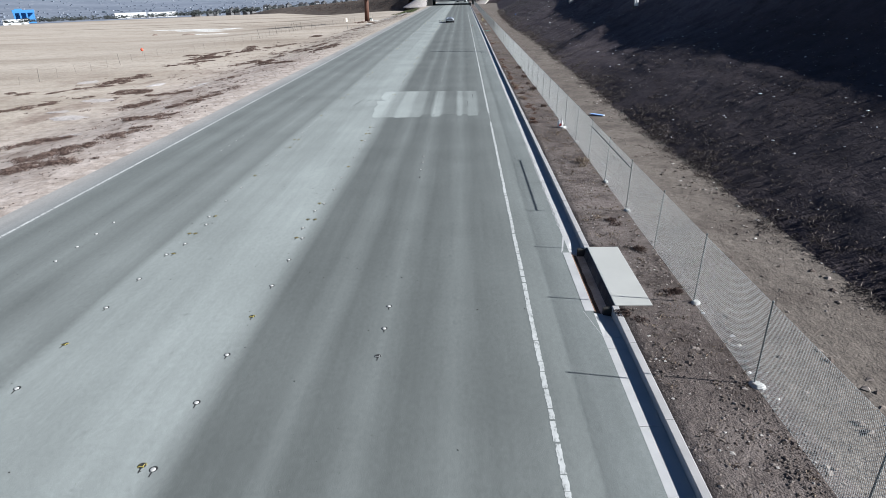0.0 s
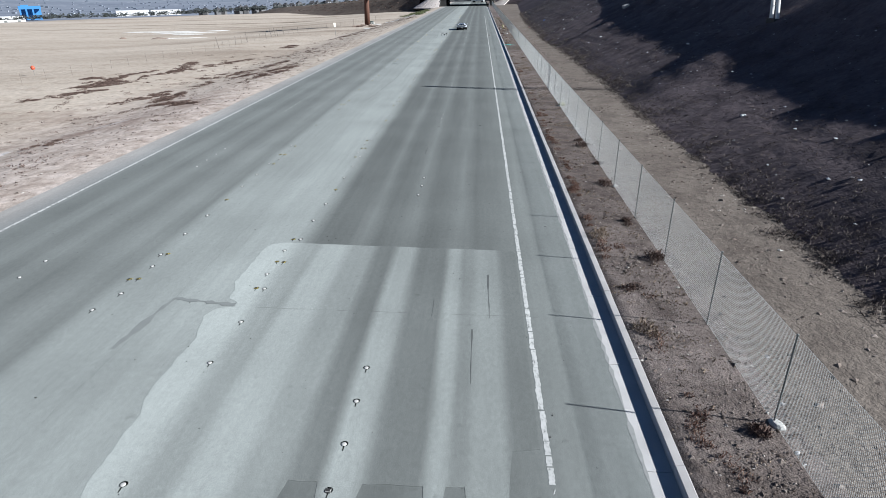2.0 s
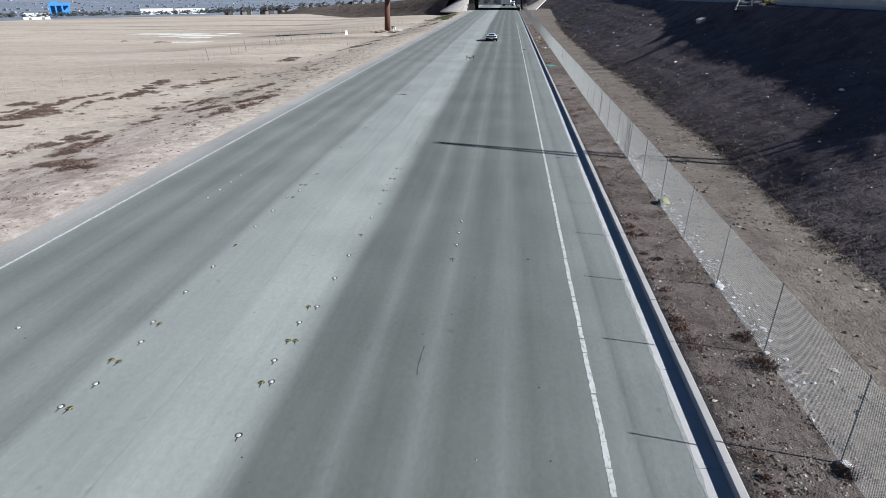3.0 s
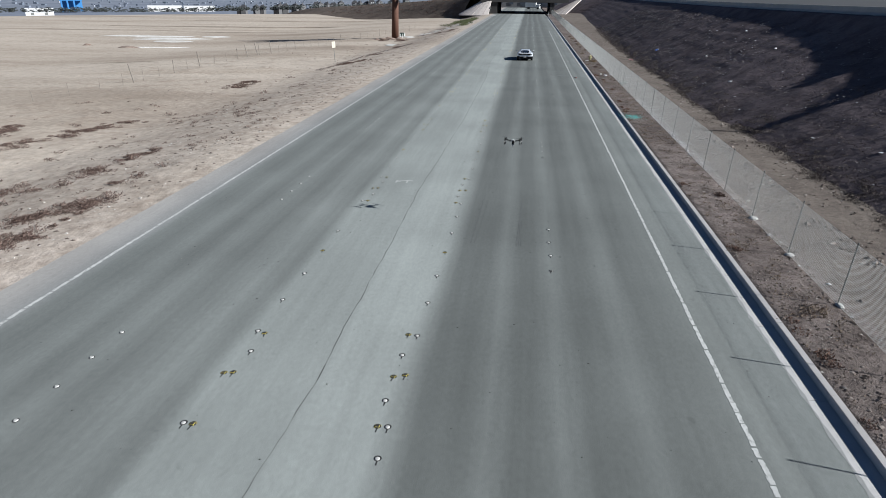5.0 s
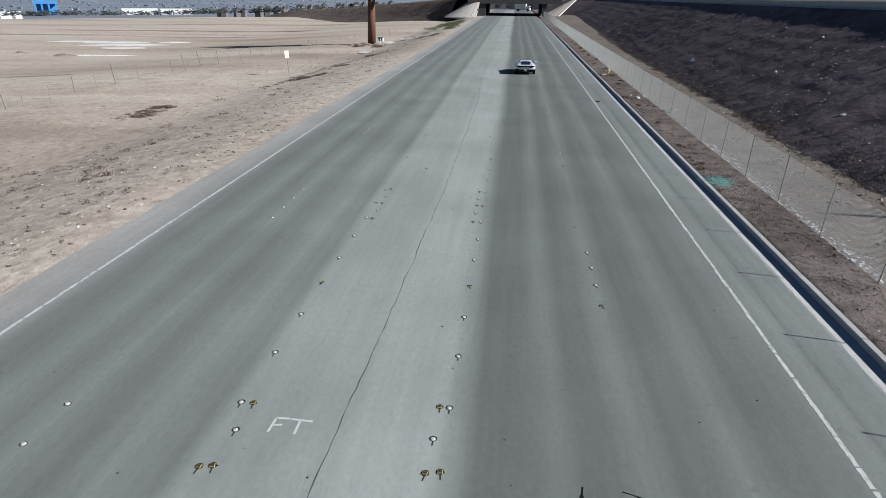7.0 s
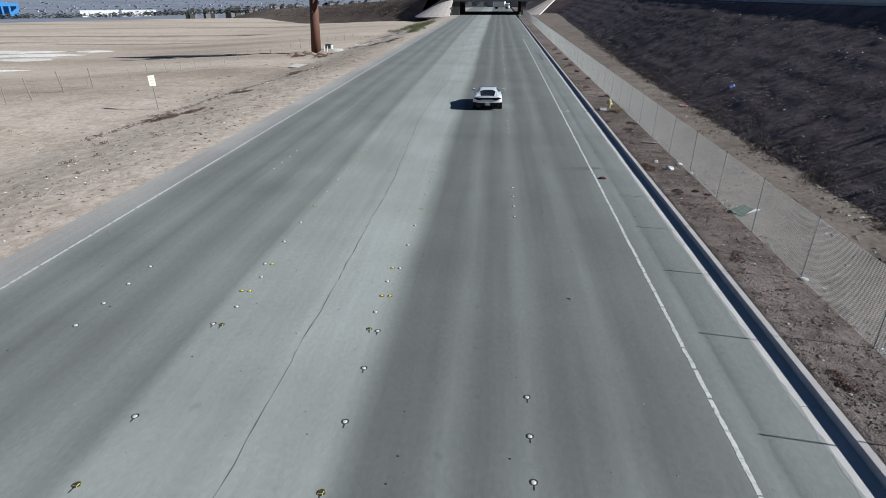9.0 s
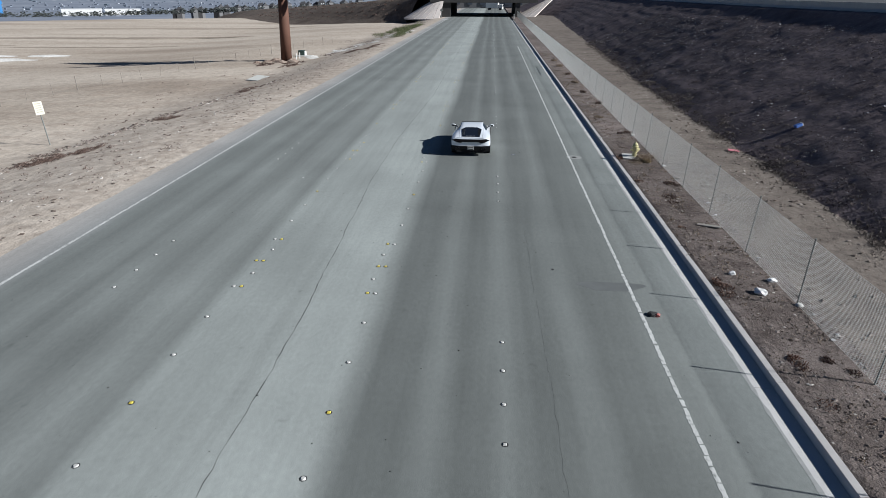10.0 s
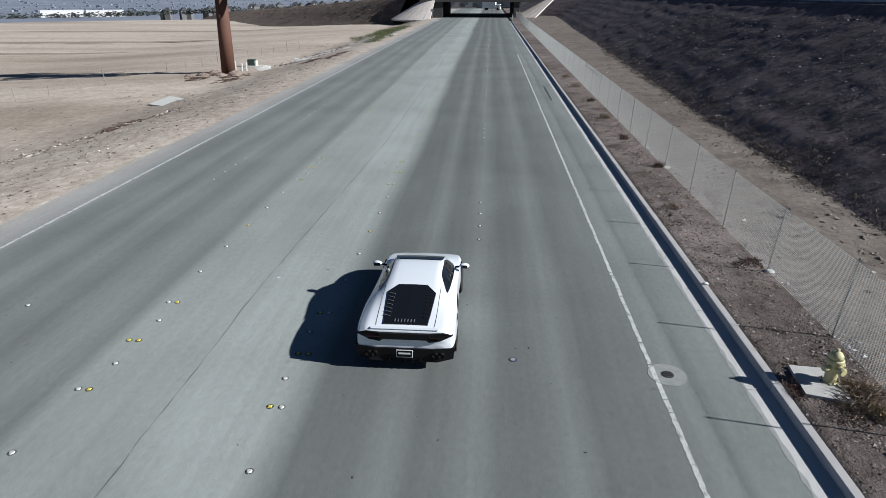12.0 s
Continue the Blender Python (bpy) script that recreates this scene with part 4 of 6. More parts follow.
    part("deck_lip", bm, M_CARWHITE, c, "raised white lip of the tail")
    # tail
    band = bmesh.new()
    box(band, 0, -2.225, 0.77, 0.98, 0.06, 0.13, 0.01)
    part("rear_band", band, M_CARBLACK, c, "slim black rear band")
    for s in (1, -1):
        bm = bmesh.new()
        outline = [(0.36, 0.745), (0.47, 0.655), (0.68, 0.690), (0.915, 0.80), (0.74, 0.855), (0.36, 0.828)]
        f = [bm.verts.new((s * x, -2.245 + 0.12 * max(0, x - 0.6), z)) for x, z in outline]
        b = [bm.verts.new((s * x, -2.12 + 0.12 * max(0, x - 0.6), z)) for x, z in outline]
        k = len(outline)
        for i in range(k):
            bm.faces.new((f[i], f[(i + 1) % k], b[(i + 1) % k], b[i]))
        bm.faces.new(f)
        bm.faces.new(b)
        bmesh.ops.recalc_face_normals(bm, faces=bm.faces)
        lamp = part("tail_lamp", bm, M_CARBLACK, c, "black angular tail lamp housing")
        part("lamp_lens", box(bmesh.new(), s * 0.60, -2.252, 0.765, 0.26, 0.02, 0.022, 0.004), M_TAIL, lamp, "thin dark red lens")
    bm = bmesh.new()
    prof = [(-0.955, 0.54), (-0.93, 0.30), (-0.62, 0.22), (0.62, 0.22), (0.93, 0.30), (0.955, 0.54), (0.55, 0.50), (-0.55, 0.50)]
    f = [bm.verts.new((x, -2.235 + 0.10 * max(0, abs(x) - 0.6), z)) for x, z in prof]
    b = [bm.verts.new((x, -1.85, z)) for x, z in prof]
    for i in range(8):
        bm.faces.new((f[i], f[(i + 1) % 8], b[(i + 1) % 8], b[i]))
    bm.faces.new(f)
    bm.faces.new(b)
    bmesh.ops.recalc_face_normals(bm, faces=bm.faces)
    diff = part("diffuser", bm, M_CARBLACK, c, "black lower bumper and diffuser")
    for k in range(5):
        part("fin", box(bmesh.new(), -0.3 + 0.15 * k, -2.17, 0.27, 0.012, 0.16, 0.09, 0.003), M_CARBLACK, diff)
    for x in (-0.70, -0.58, 0.58, 0.70):
        bm = bmesh.new()
        rod(bm, (x, -2.10, 0.38), (x, -2.262, 0.38), 0.052, 0.055, 16, False)
        rod(bm, (x, -2.262, 0.38), (x, -2.20, 0.38), 0.049, 0.046, 16, False)
        pipe = part("exhaust_pipe", bm, M_STEEL, c, "round steel exhaust tip, dark inside")
        part("pipe_core", rod(bmesh.new(), (x, -2.10, 0.38), (x, -2.252, 0.38), 0.048, 0.048, 14), M_NEARBLACK, pipe)
    plate = part("number_plate", box(bmesh.new(), 0, -2.262, 0.41, 0.32, 0.012, 0.165, 0.006), M_WHITE, c, "white rear plate in a dark frame")
    part("plate_field", box(bmesh.new(), 0, -2.270, 0.41, 0.29, 0.006, 0.135, 0.003), M_CARBLACK, plate)
    part("plate_bar", box(bmesh.new(), 0, -2.275, 0.42, 0.23, 0.004, 0.035, 0.001), M_WHITE, plate)
    # mirrors
    for s in (1, -1):
        bm = bmesh.new()
        bmesh.ops.create_icosphere(bm, subdivisions=2, radius=1.0, matrix=pose(s * 1.01, 0.72, 0.93, 0, 0, s * 12) @ Matrix.Diagonal((0.125, 0.075, 0.065, 1)))
        mirror = part("wing_mirror", bm, M_CARWHITE, c, "white wing mirror", True)
        part("mirror_arm", rod(bmesh.new(), (s * 0.80, 0.78, 0.86), (s * 0.95, 0.74, 0.91), 0.025, 0.02), M_CARBLACK, mirror)
        part("mirror_glass", box(bmesh.new(), s * 1.01, 0.650, 0.93, 0.15, 0.01, 0.075, 0.003), M_GLASS, mirror)
        bm = bmesh.new()
        skin(bm, -0.95, -0.45, 4, 2, 3, 0.008, 0.2, 0.9, s)
        part("side_intake", bm, M_CARBLACK, c, "black side air intake")
    for s in (1, -1):
        for y in (-1.31, 1.31):
            w = new("wheel")
            w.parent = c
            tagged(w, "dark alloy wheel with a low-profile tyre")
            bm = bmesh.new()
            spin(bm, [(0.22, -0.12), (0.325, -0.125), (0.343, -0.10), (0.345, 0.10), (0.325, 0.125), (0.22, 0.12)], 28)
            bmesh.ops.transform(bm, matrix=pose(s * 0.835, y, 0.345, 0, 90, 0), verts=bm.verts)
            part("tyre", bm, M_TYRE, w, "", True)
            bm = bmesh.new()
            spin(bm, [(0.225, 0.02), (0.21, 0.05), (0.05, 0.06), (0.045, 0.09), (0.02, 0.095)], 20)
            bmesh.ops.transform(bm, matrix=pose(s * 0.87, y, 0.345, 0, 90 * s, 0), verts=bm.verts)
            part("rim", bm, M_RIM, w)
            part("wheel_arch", rod(bmesh.new(), (s * 0.80, y, 0.36), (s * (0.955 if y < 0 else 0.932), y, 0.36), 0.385, 0.385, 24), M_CARBLACK, c)
    return c


car(pose(-3.09, 148.3, 0.0))


# ---- drone ----
def drone(m):
    d = thing("quadcopter_drone", "white and black quadcopter drone hovering over the road", "drone", m)
    bm = bmesh.new()
    spin(bm, [(0.02, -0.15), (0.055, -0.13), (0.072, -0.05), (0.07, 0.06), (0.05, 0.13), (0.015, 0.15)], 12)
    bmesh.ops.transform(bm, matrix=pose(0, 0, 0, 90, 0, 0) @ Matrix.Diagonal((1, 0.8, 1, 1)), verts=bm.verts)
    part("hull", bm, M_WHITE, d, "glossy white hull", True)
    part("battery", box(bmesh.new(), 0, -0.135, -0.035, 0.085, 0.07, 0.10, 0.012), M_CARBLACK, d)
    cam_ob = part("gimbal", box(bmesh.new(), 0, -0.06, -0.10, 0.075, 0.06, 0.09, 0.012), M_CARBLACK, d)
    part("lens_ball", spin(bmesh.new(), [(0.01, -0.17), (0.035, -0.155), (0.042, -0.13), (0.03, -0.105), (0.01, -0.1)], 12, (0, -0.075, -0.03)), M_WHITE, cam_ob)
    for s in (1, -1):
        bm = bmesh.new()
        rod(bm, (s * 0.04, 0, 0.0), (s * 0.27, 0, 0.055), 0.014, 0.012)
        rod(bm, (s * 0.04, 0.05, -0.03), (s * 0.26, 0.03, 0.03), 0.006, 0.006)
        rod(bm, (s * 0.27, -0.22, 0.06), (s * 0.27, 0.22, 0.06), 0.017, 0.017)
        arm = part("arm", bm, M_CARBLACK, d, "black carbon arm")
        for y in (-0.22, 0.22):
            bm = bmesh.new()
            rod(bm, (s * 0.27, y, 0.03), (s * 0.27, y, 0.11), 0.022, 0.02)
            part("motor", bm, M_CARBLACK, arm)
            part("leg", rod(bmesh.new(), (s * 0.27, y, 0.06), (s * 0.285, y * 1.03, -0.12), 0.018, 0.014), M_CARBLACK, arm)
            part("lamp_dot", spin(bmesh.new(), [(0.004, -0.016), (0.013, -0.008), (0.013, 0.008), (0.004, 0.016)], 8, (s * 0.284, y * 1.03 - 0.012, -0.03)), M_WHITE, arm)
            bm = bmesh.new()
            box(bm, 0, 0, 0, 0.33, 0.022, 0.003, 0, pose(s * 0.27, y, 0.118, 6, 0, 20 + 55 * (y > 0) + 70 * (s > 0)))
            part("propeller", bm, M_CARBLACK, arm)
    return d


drone(pose(-3.19, 88.7, 2.97, -17, 2, 6) @ Matrix.Scale(0.95, 4))


# ---- left side: pole, boxes, sign, field fence ----
def billboard_pole():
    p = thing("billboard_pole", "tall tapered rust-brown steel billboard pole", "billboard", pose(-32.1, 208.1, -2.1))
    bm = bmesh.new()
    rod(bm, (0, 0, -0.2), (0.25, 0, 9), 0.80, 0.66, 20)
    rod(bm, (0.25, 0, 9), (0.5, 0, 16.6), 0.66, 0.56, 20)
    part("shaft", bm, M_RUSTPOLE, p, "", True)
    part("base_flange", spin(bmesh.new(), [(1.05, -0.1), (1.05, 0.08), (0.85, 0.12)], 24), M_RUSTPOLE, p)
    # panels are unseen, inferred from and fitted to the long shadow on the field
    for turn in (-10, -27):
        at = pose(9.5, -3.2, 14.2, 0, 0, turn)
        part("panel", box(bmesh.new(), -11, 0, 0, 22, 0.15, 5.1, 0.02), M_WHITE, p, "wide flat white billboard panel").matrix_basis = at
        part("catwalk", box(bmesh.new(), -11, -0.6 if turn == -10 else 0.6, -2.7, 22, 0.8, 0.08), M_RUSTPOLE, p).matrix_basis = at
    for x in (-6, -2, 2, 6):
        part("bracket", box(bmesh.new(), x, (9.5 - x) * 0.34 - 3.2, 0, 0.15, (9.5 - x) * 0.33, 0.3, 0.02), M_RUSTPOLE, p).matrix_basis = pose(0, 0, 12.6)
    part("crossbeam", box(bmesh.new(), 0, 0, 0, 14, 0.35, 0.4, 0.02), M_RUSTPOLE, p).matrix_basis = pose(0.5, 0, 12.3)


billboard_pole()
M_DUGSOIL = dirt_material("dug_soil", (0.11, 0.07, 0.052), (0.21, 0.15, 0.12), (0.34, 0.28, 0.235), 0.8, 0.6, 1.0)


def soil_mound(x, y, sx, sy, h, seed, label="heap of dug brown soil beside the billboard pole"):
    bm = bmesh.new()
    spin(bm, [(1.0, -0.3), (0.92, 0.08), (0.7, 0.45), (0.4, 0.85), (0.1, 1.0)], 16)
    for v in bm.verts:
        k = 1 + 0.3 * noise.noise(v.co * 2.1 + Vector((seed, 0, 0)))
        v.co = Vector((v.co.x * sx * k, v.co.y * sy * k, v.co.z * h * k))
    o = part("soil_mound", bm, M_DUGSOIL)
    o.matrix_basis = pose(x, y, land(x, y) - 0.03)
    tagged(o, label, "soil heap", "soil heaps")


for k, (x, y, sx, sy, h) in enumerate(((-33.4, 207.1, 0.8, 0.7, 0.42), (-31, 207.3, 0.7, 0.9, 0.38), (-34.4, 206.3, 0.6, 0.5, 0.3), (-32.4, 206.1, 0.9, 0.6, 0.3), (-35.5, 205.1, 0.5, 0.5, 0.25), (-30.3, 206.1, 0.6, 0.5, 0.25))):
    soil_mound(x, y, sx * 1.35, sy * 1.35, h * 1.2, k * 3.7)


def marker_post(x, y, z, h, w):
    bm = box(bmesh.new(), 0, 0, h / 2, w, 0.08, h, 0.012)
    for v in bm.verts:
        if v.co.z > h - 0.02:
            v.co.z += 0.04 if abs(v.co.x) < w * 0.4 else 0
    o = part("marker_post", bm, M_WHITE)
    o.matrix_basis = pose(x, y, z, 0, 2, 15)
    tagged(o, "white utility marker post beside the billboard pole", "post", "white marker posts")


for x, y, h, w in ((-31.8, 209.4, 1.35, 0.26), (-31.4, 210.6, 0.95, 0.13), (-31.0, 211.0, 1.0, 0.12)):
    marker_post(x, y, land(x, y) - 0.05, h, w)


def cabinet():
    c = thing("utility_cabinet", "dark green metal utility cabinet on a concrete pad", "cabinet", pose(-31.9, 215.4, land(-31.9, 215.4)) @ Matrix.Scale(0.72, 4))
    part("pad", box(bmesh.new(), 0.7, -0.5, 0.08, 3.4, 2.0, 0.24, 0.03), M_CONCRETE, c, "pale concrete pad")
    part("body", box(bmesh.new(), -0.1, 0.1, 0.72, 1.3, 1.0, 1.05, 0.03), M_GREENBOX, c)
    part("door", box(bmesh.new(), -0.1, -0.41, 0.70, 1.1, 0.03, 0.85, 0.01), M_GREENBOX, c)
    part("side_panel", box(bmesh.new(), 0.68, 0.1, 0.6, 0.25, 0.9, 0.8, 0.02), M_WHITE, c)
    return c


cabinet()
slab = part("vault_lid", prism(bmesh.new(), [(-29.0, 184.2), (-26.9, 183.2), (-27.1, 187.0), (-29.3, 188.4)], -2.1, -1.58), M_SLAB)
tagged(slab, "flat pale concrete vault lid in the dirt", "vault lid")


def field_sign():
    s = thing("roadside_sign", "small faded white sign on a thin leaning post", "sign", pose(-28.7, 151.5, land(-28.7, 151.5) - 0.1, 0, -3, 38))
    part("post", rod(bmesh.new(), (0, 0, 0), (0, 0, 2.3), 0.035, 0.035, 8), M_POST, s)
    plate = part("plate", box(bmesh.new(), 0, -0.05, 2.32, 0.46, 0.02, 0.78, 0.006), M_SIGN, s)
    for k in range(5):
        part("text_bar", box(bmesh.new(), 0, -0.063, 2.58 - 0.12 * k, 0.30 - 0.03 * (k % 2), 0.004, 0.045), M_FADED, plate)


M_SIGN = plain("faded_sign", (0.72, 0.69, 0.58), 0.6)
M_FADED = plain("faded_ink", (0.45, 0.42, 0.33), 0.7)
field_sign()


def field_fence():
    f = thing("field_fence", "sagging wire fence on thin posts across the field", "fence", kind="structure")
    line = [(-49, 30), (-48.9, 87.05), (-43.82, 125.89), (-44.67, 145.29), (-44.01, 170.72), (-42.81, 191.12), (-41.34, 204.46), (-38.25, 220.93), (-31.91, 248.22)]
    rnd = random.Random(31)
    pts = []
    y = 34.0
    while y < 242:
        x = float(np.interp(y, [b for _, b in line], [a for a, _ in line]))
        pts.append((x, y, land(x, y)))
        y += rnd.choice((3.4, 3.6, 3.9))
    for x, y in ((-43.94, 129.24), (-44.55, 144.48), (-43.99, 157.89), (-44.96, 163.53), (-44.11, 166.95)):
        z = land(x, y)
        part("corner_post", rod(bmesh.new(), (x, y, z - 0.2), (x - rnd.uniform(0.1, 0.5), y, z + 1.9), 0.06, 0.05, 8), M_OLDPOST, f)
    for k, (x, y, z) in enumerate(pts):
        h = rnd.choice((1.0, 1.1, 1.2, 1.2, 1.1, 1.5))
        thick = 0.04 if h > 1.4 else 0.016
        part("post", rod(bmesh.new(), (x, y, z - 0.2), (x + rnd.uniform(-0.12, 0.12), y + rnd.uniform(-0.1, 0.1), z + h), thick, thick, 6), M_OLDPOST, f)
        if k:
            a = pts[k - 1]
            for hz in (0.55, 1.15):
                part("wire", rod(bmesh.new(), (a[0], a[1], a[2] + hz), (x, y, z + hz), 0.004, 0.004, 3, False), M_OLDPOST, f)


M_OLDPOST = plain("old_post", (0.20, 0.18, 0.155), 0.85)
field_fence()

wind = thing("warning_ball", "small orange-red ball on a wire in the field", "ball", pose(-53.38, 95.8, land(-53.38, 95.8) + 0.85))
part("ball", spin(bmesh.new(), [(0.05, -0.25), (0.18, -0.18), (0.25, 0), (0.18, 0.18), (0.05, 0.25)], 14), plain("orange_plastic", (0.62, 0.10, 0.05), 0.5), wind, "", True)
part("stake", rod(bmesh.new(), (0, 0, -1.0), (0, 0, -0.25), 0.02, 0.02, 6), M_POST, wind)


def blot(name, outline, z, material, label, category="soil patch"):
    """A thin spread of other soil, following the ground."""
    bm = bmesh.new()
    cx = sum(p[0] for p in outline) / len(outline)
    cy = sum(p[1] for p in outline) / len(outline)
    mid = bm.verts.new((cx, cy, land(cx, cy) + z))
    inner = [bm.verts.new((cx + (x - cx) * 0.5, cy + (y - cy) * 0.5, land(cx + (x - cx) * 0.5, cy + (y - cy) * 0.5) + z)) for x, y in outline]
    ring = [bm.verts.new((x, y, land(x, y) + 0.01)) for x, y in outline]
    n = len(ring)
    for k in range(n):
        bm.faces.new((inner[k], inner[(k + 1) % n], mid))
        bm.faces.new((ring[k], ring[(k + 1) % n], inner[(k + 1) % n], inner[k]))
    bmesh.ops.recalc_face_normals(bm, faces=bm.faces)
    o = part(name, bm, material)
    return tagged(o, label, category, "", "structure")


def lens_shape(cx, cy, rx, ry, seed, turn=0.0, n=26):
    out = []
    for k in range(n):
        a = 2 * math.pi * k / n
        r = 1 + 0.3 * nz(math.cos(a) * 2, math.sin(a) * 2, 1.0, seed)
        x, y = rx * r * math.cos(a), ry * r * math.sin(a)
        out.append((cx + x * math.cos(turn) - y * math.sin(turn), cy + x * math.sin(turn) + y * math.cos(turn)))
    return out


M_SALT = dirt_material("pale_crust", (0.48, 0.45, 0.40), (0.62, 0.60, 0.56), (0.72, 0.70, 0.67), 2.0, 0.3, 0.3)
M_PALESOIL = dirt_material("pale_soil", (0.34, 0.29, 0.26), (0.47, 0.42, 0.39), (0.60, 0.56, 0.54), 1.0, 0.6, 0.6)
M_BAND = dirt_material("tilled_soil", (0.21, 0.175, 0.14), (0.28, 0.235, 0.19), (0.33, 0.28, 0.23), 3.0, 0.3, 0.3)
for k, (cx, cy, rx, ry) in enumerate(((-94.07, 223.99, 9, 4.0), (-100.26, 229.96, 8, 2.2), (-89.87, 216.27, 5, 2.6), (-86.84, 233.36, 4, 2.0), (-82.81, 197.87, 7, 0.8), (-110.49, 230.94, 8, 2.2))):
    blot("salt_crust", lens_shape(cx, cy, rx, ry, k + 2.0, 0.25), 0.16, M_SALT, "pale crusted soil patch in the field")
for k, (cx, cy, rx, ry) in enumerate(((-33.41, 40.85, 1.0, 0.6), (-25.7, 30.07, 0.9, 0.4), (-33.24, 46.62, 1.6, 1.1), (-42.08, 60.23, 1.0, 1.3), (-30.77, 37.98, 1.6, 1.0), (-26.99, 54.5, 0.5, 1.8), (-23.87, 62.19, 0.5, 1.6), (-32.4, 56.28, 0.6, 1.5))):
    blot("pale_soil", lens_shape(cx, cy, rx, ry, k + 52.0, -0.2), 0.03, M_PALESOIL, "pale pinkish bare soil on the shoulder")
for k in range(20):
    u = k / 19
    cx, cy = -28.3 + 9.0 * u + 2.2 * math.sin(k * 4.7), 215 + 34 * u + 3.0 * math.cos(k * 2.9)
    blot("pale_dust", lens_shape(min(cx, -19.2), cy, 0.5 + 0.9 * (k * 7 % 5) / 4, 1.0 + 2.4 * (k * 3 % 4) / 3, k + 22.0, 0.4), 0.05, M_SALT, "pale dust spread among broken concrete")
for k, (cx, cy, rx, ry) in enumerate(((-117.42, 278.98, 50, 3.2), (-103.89, 324.95, 45, 2.6), (-141.12, 253.22, 30, 2.2), (-62.37, 155.84, 5, 1.0), (-90.29, 252.56, 20, 1.6))):
    blot("dark_soil_band", lens_shape(cx, cy, rx, ry, k + 31.0, 0.1), 0.04, M_BAND, "darker tilled band of soil in the field")


# ---- brush ----
def brush(name, spots, material, label, category="brush", kind="stuff", group="", fine=1.0, flop=1.0):
    """Dry twigs and leaves in loose tufts at (x, y, z, radius, height, count)."""
    verts, faces = [], []
    rnd = random.Random(len(spots) * 7 + round(spots[0][0] * 10))
    for x, y, z, r, h, n in spots:
        for _ in range(n):
            a, d = rnd.uniform(0, 2 * math.pi), r * math.sqrt(rnd.random())
            px_, py_ = x + d * math.cos(a), y + d * math.sin(a)
            lean = rnd.uniform(0.2, 1.0) * flop
            top = h * rnd.uniform(0.35, 1.0) * (1.1 - 0.6 * d / r)
            b = rnd.uniform(0, 2 * math.pi)
            tip = (px_ + lean * top * math.cos(b), py_ + lean * top * math.sin(b), z + top)
            w = (rnd.uniform(0.012, 0.03) + 0.02 * r) * fine
            base = len(verts)
            c, s = math.cos(b + 1.57) * w, math.sin(b + 1.57) * w
            mx, my, mz = (px_ + tip[0]) / 2 + rnd.uniform(-0.05, 0.05), (py_ + tip[1]) / 2 + rnd.uniform(-0.05, 0.05), z + top * 0.55
            verts += [(px_, py_, z - 0.02), (mx - c, my - s, mz), (mx + c, my + s, mz + 0.02), tip]
            faces += [(base, base + 1, base + 2), (base + 1, base + 3, base + 2)]
    o = sheet(name, verts, faces, [material], label, category, kind)
    return tagged(o, "", "", group)


def brush_patch(x0, y0, x1, y1, width, seed):
    """Ragged clumps of low scrub along a line, with bare gaps."""
    rnd = random.Random(seed)
    spots = []
    length = math.hypot(x1 - x0, y1 - y0)
    for _ in range(int(length * width * 5.5) + 12):
        u = rnd.uniform(-0.12, 1.12)
        w = width * (0.3 + 0.7 * math.sin(math.pi * min(1, max(0, u)))) * rnd.gauss(0, 0.4)
        x = x0 + (x1 - x0) * u + rnd.gauss(0, 0.2) - w * (y1 - y0) / length
        y = y0 + (y1 - y0) * u + w * (x1 - x0) / length
        if x > -17.9 or nz(x * 1.1, y * 1.1, 0.7, seed) < -0.12:
            continue
        for _ in range(rnd.choice((1, 2, 4))):
            cx, cy = x + rnd.gauss(0, 0.28), y + rnd.gauss(0, 0.28)
            spots.append((cx, cy, land(cx, cy), rnd.uniform(0.12, 0.45), rnd.uniform(0.05, 0.19), rnd.randint(40, 75)))
    return spots


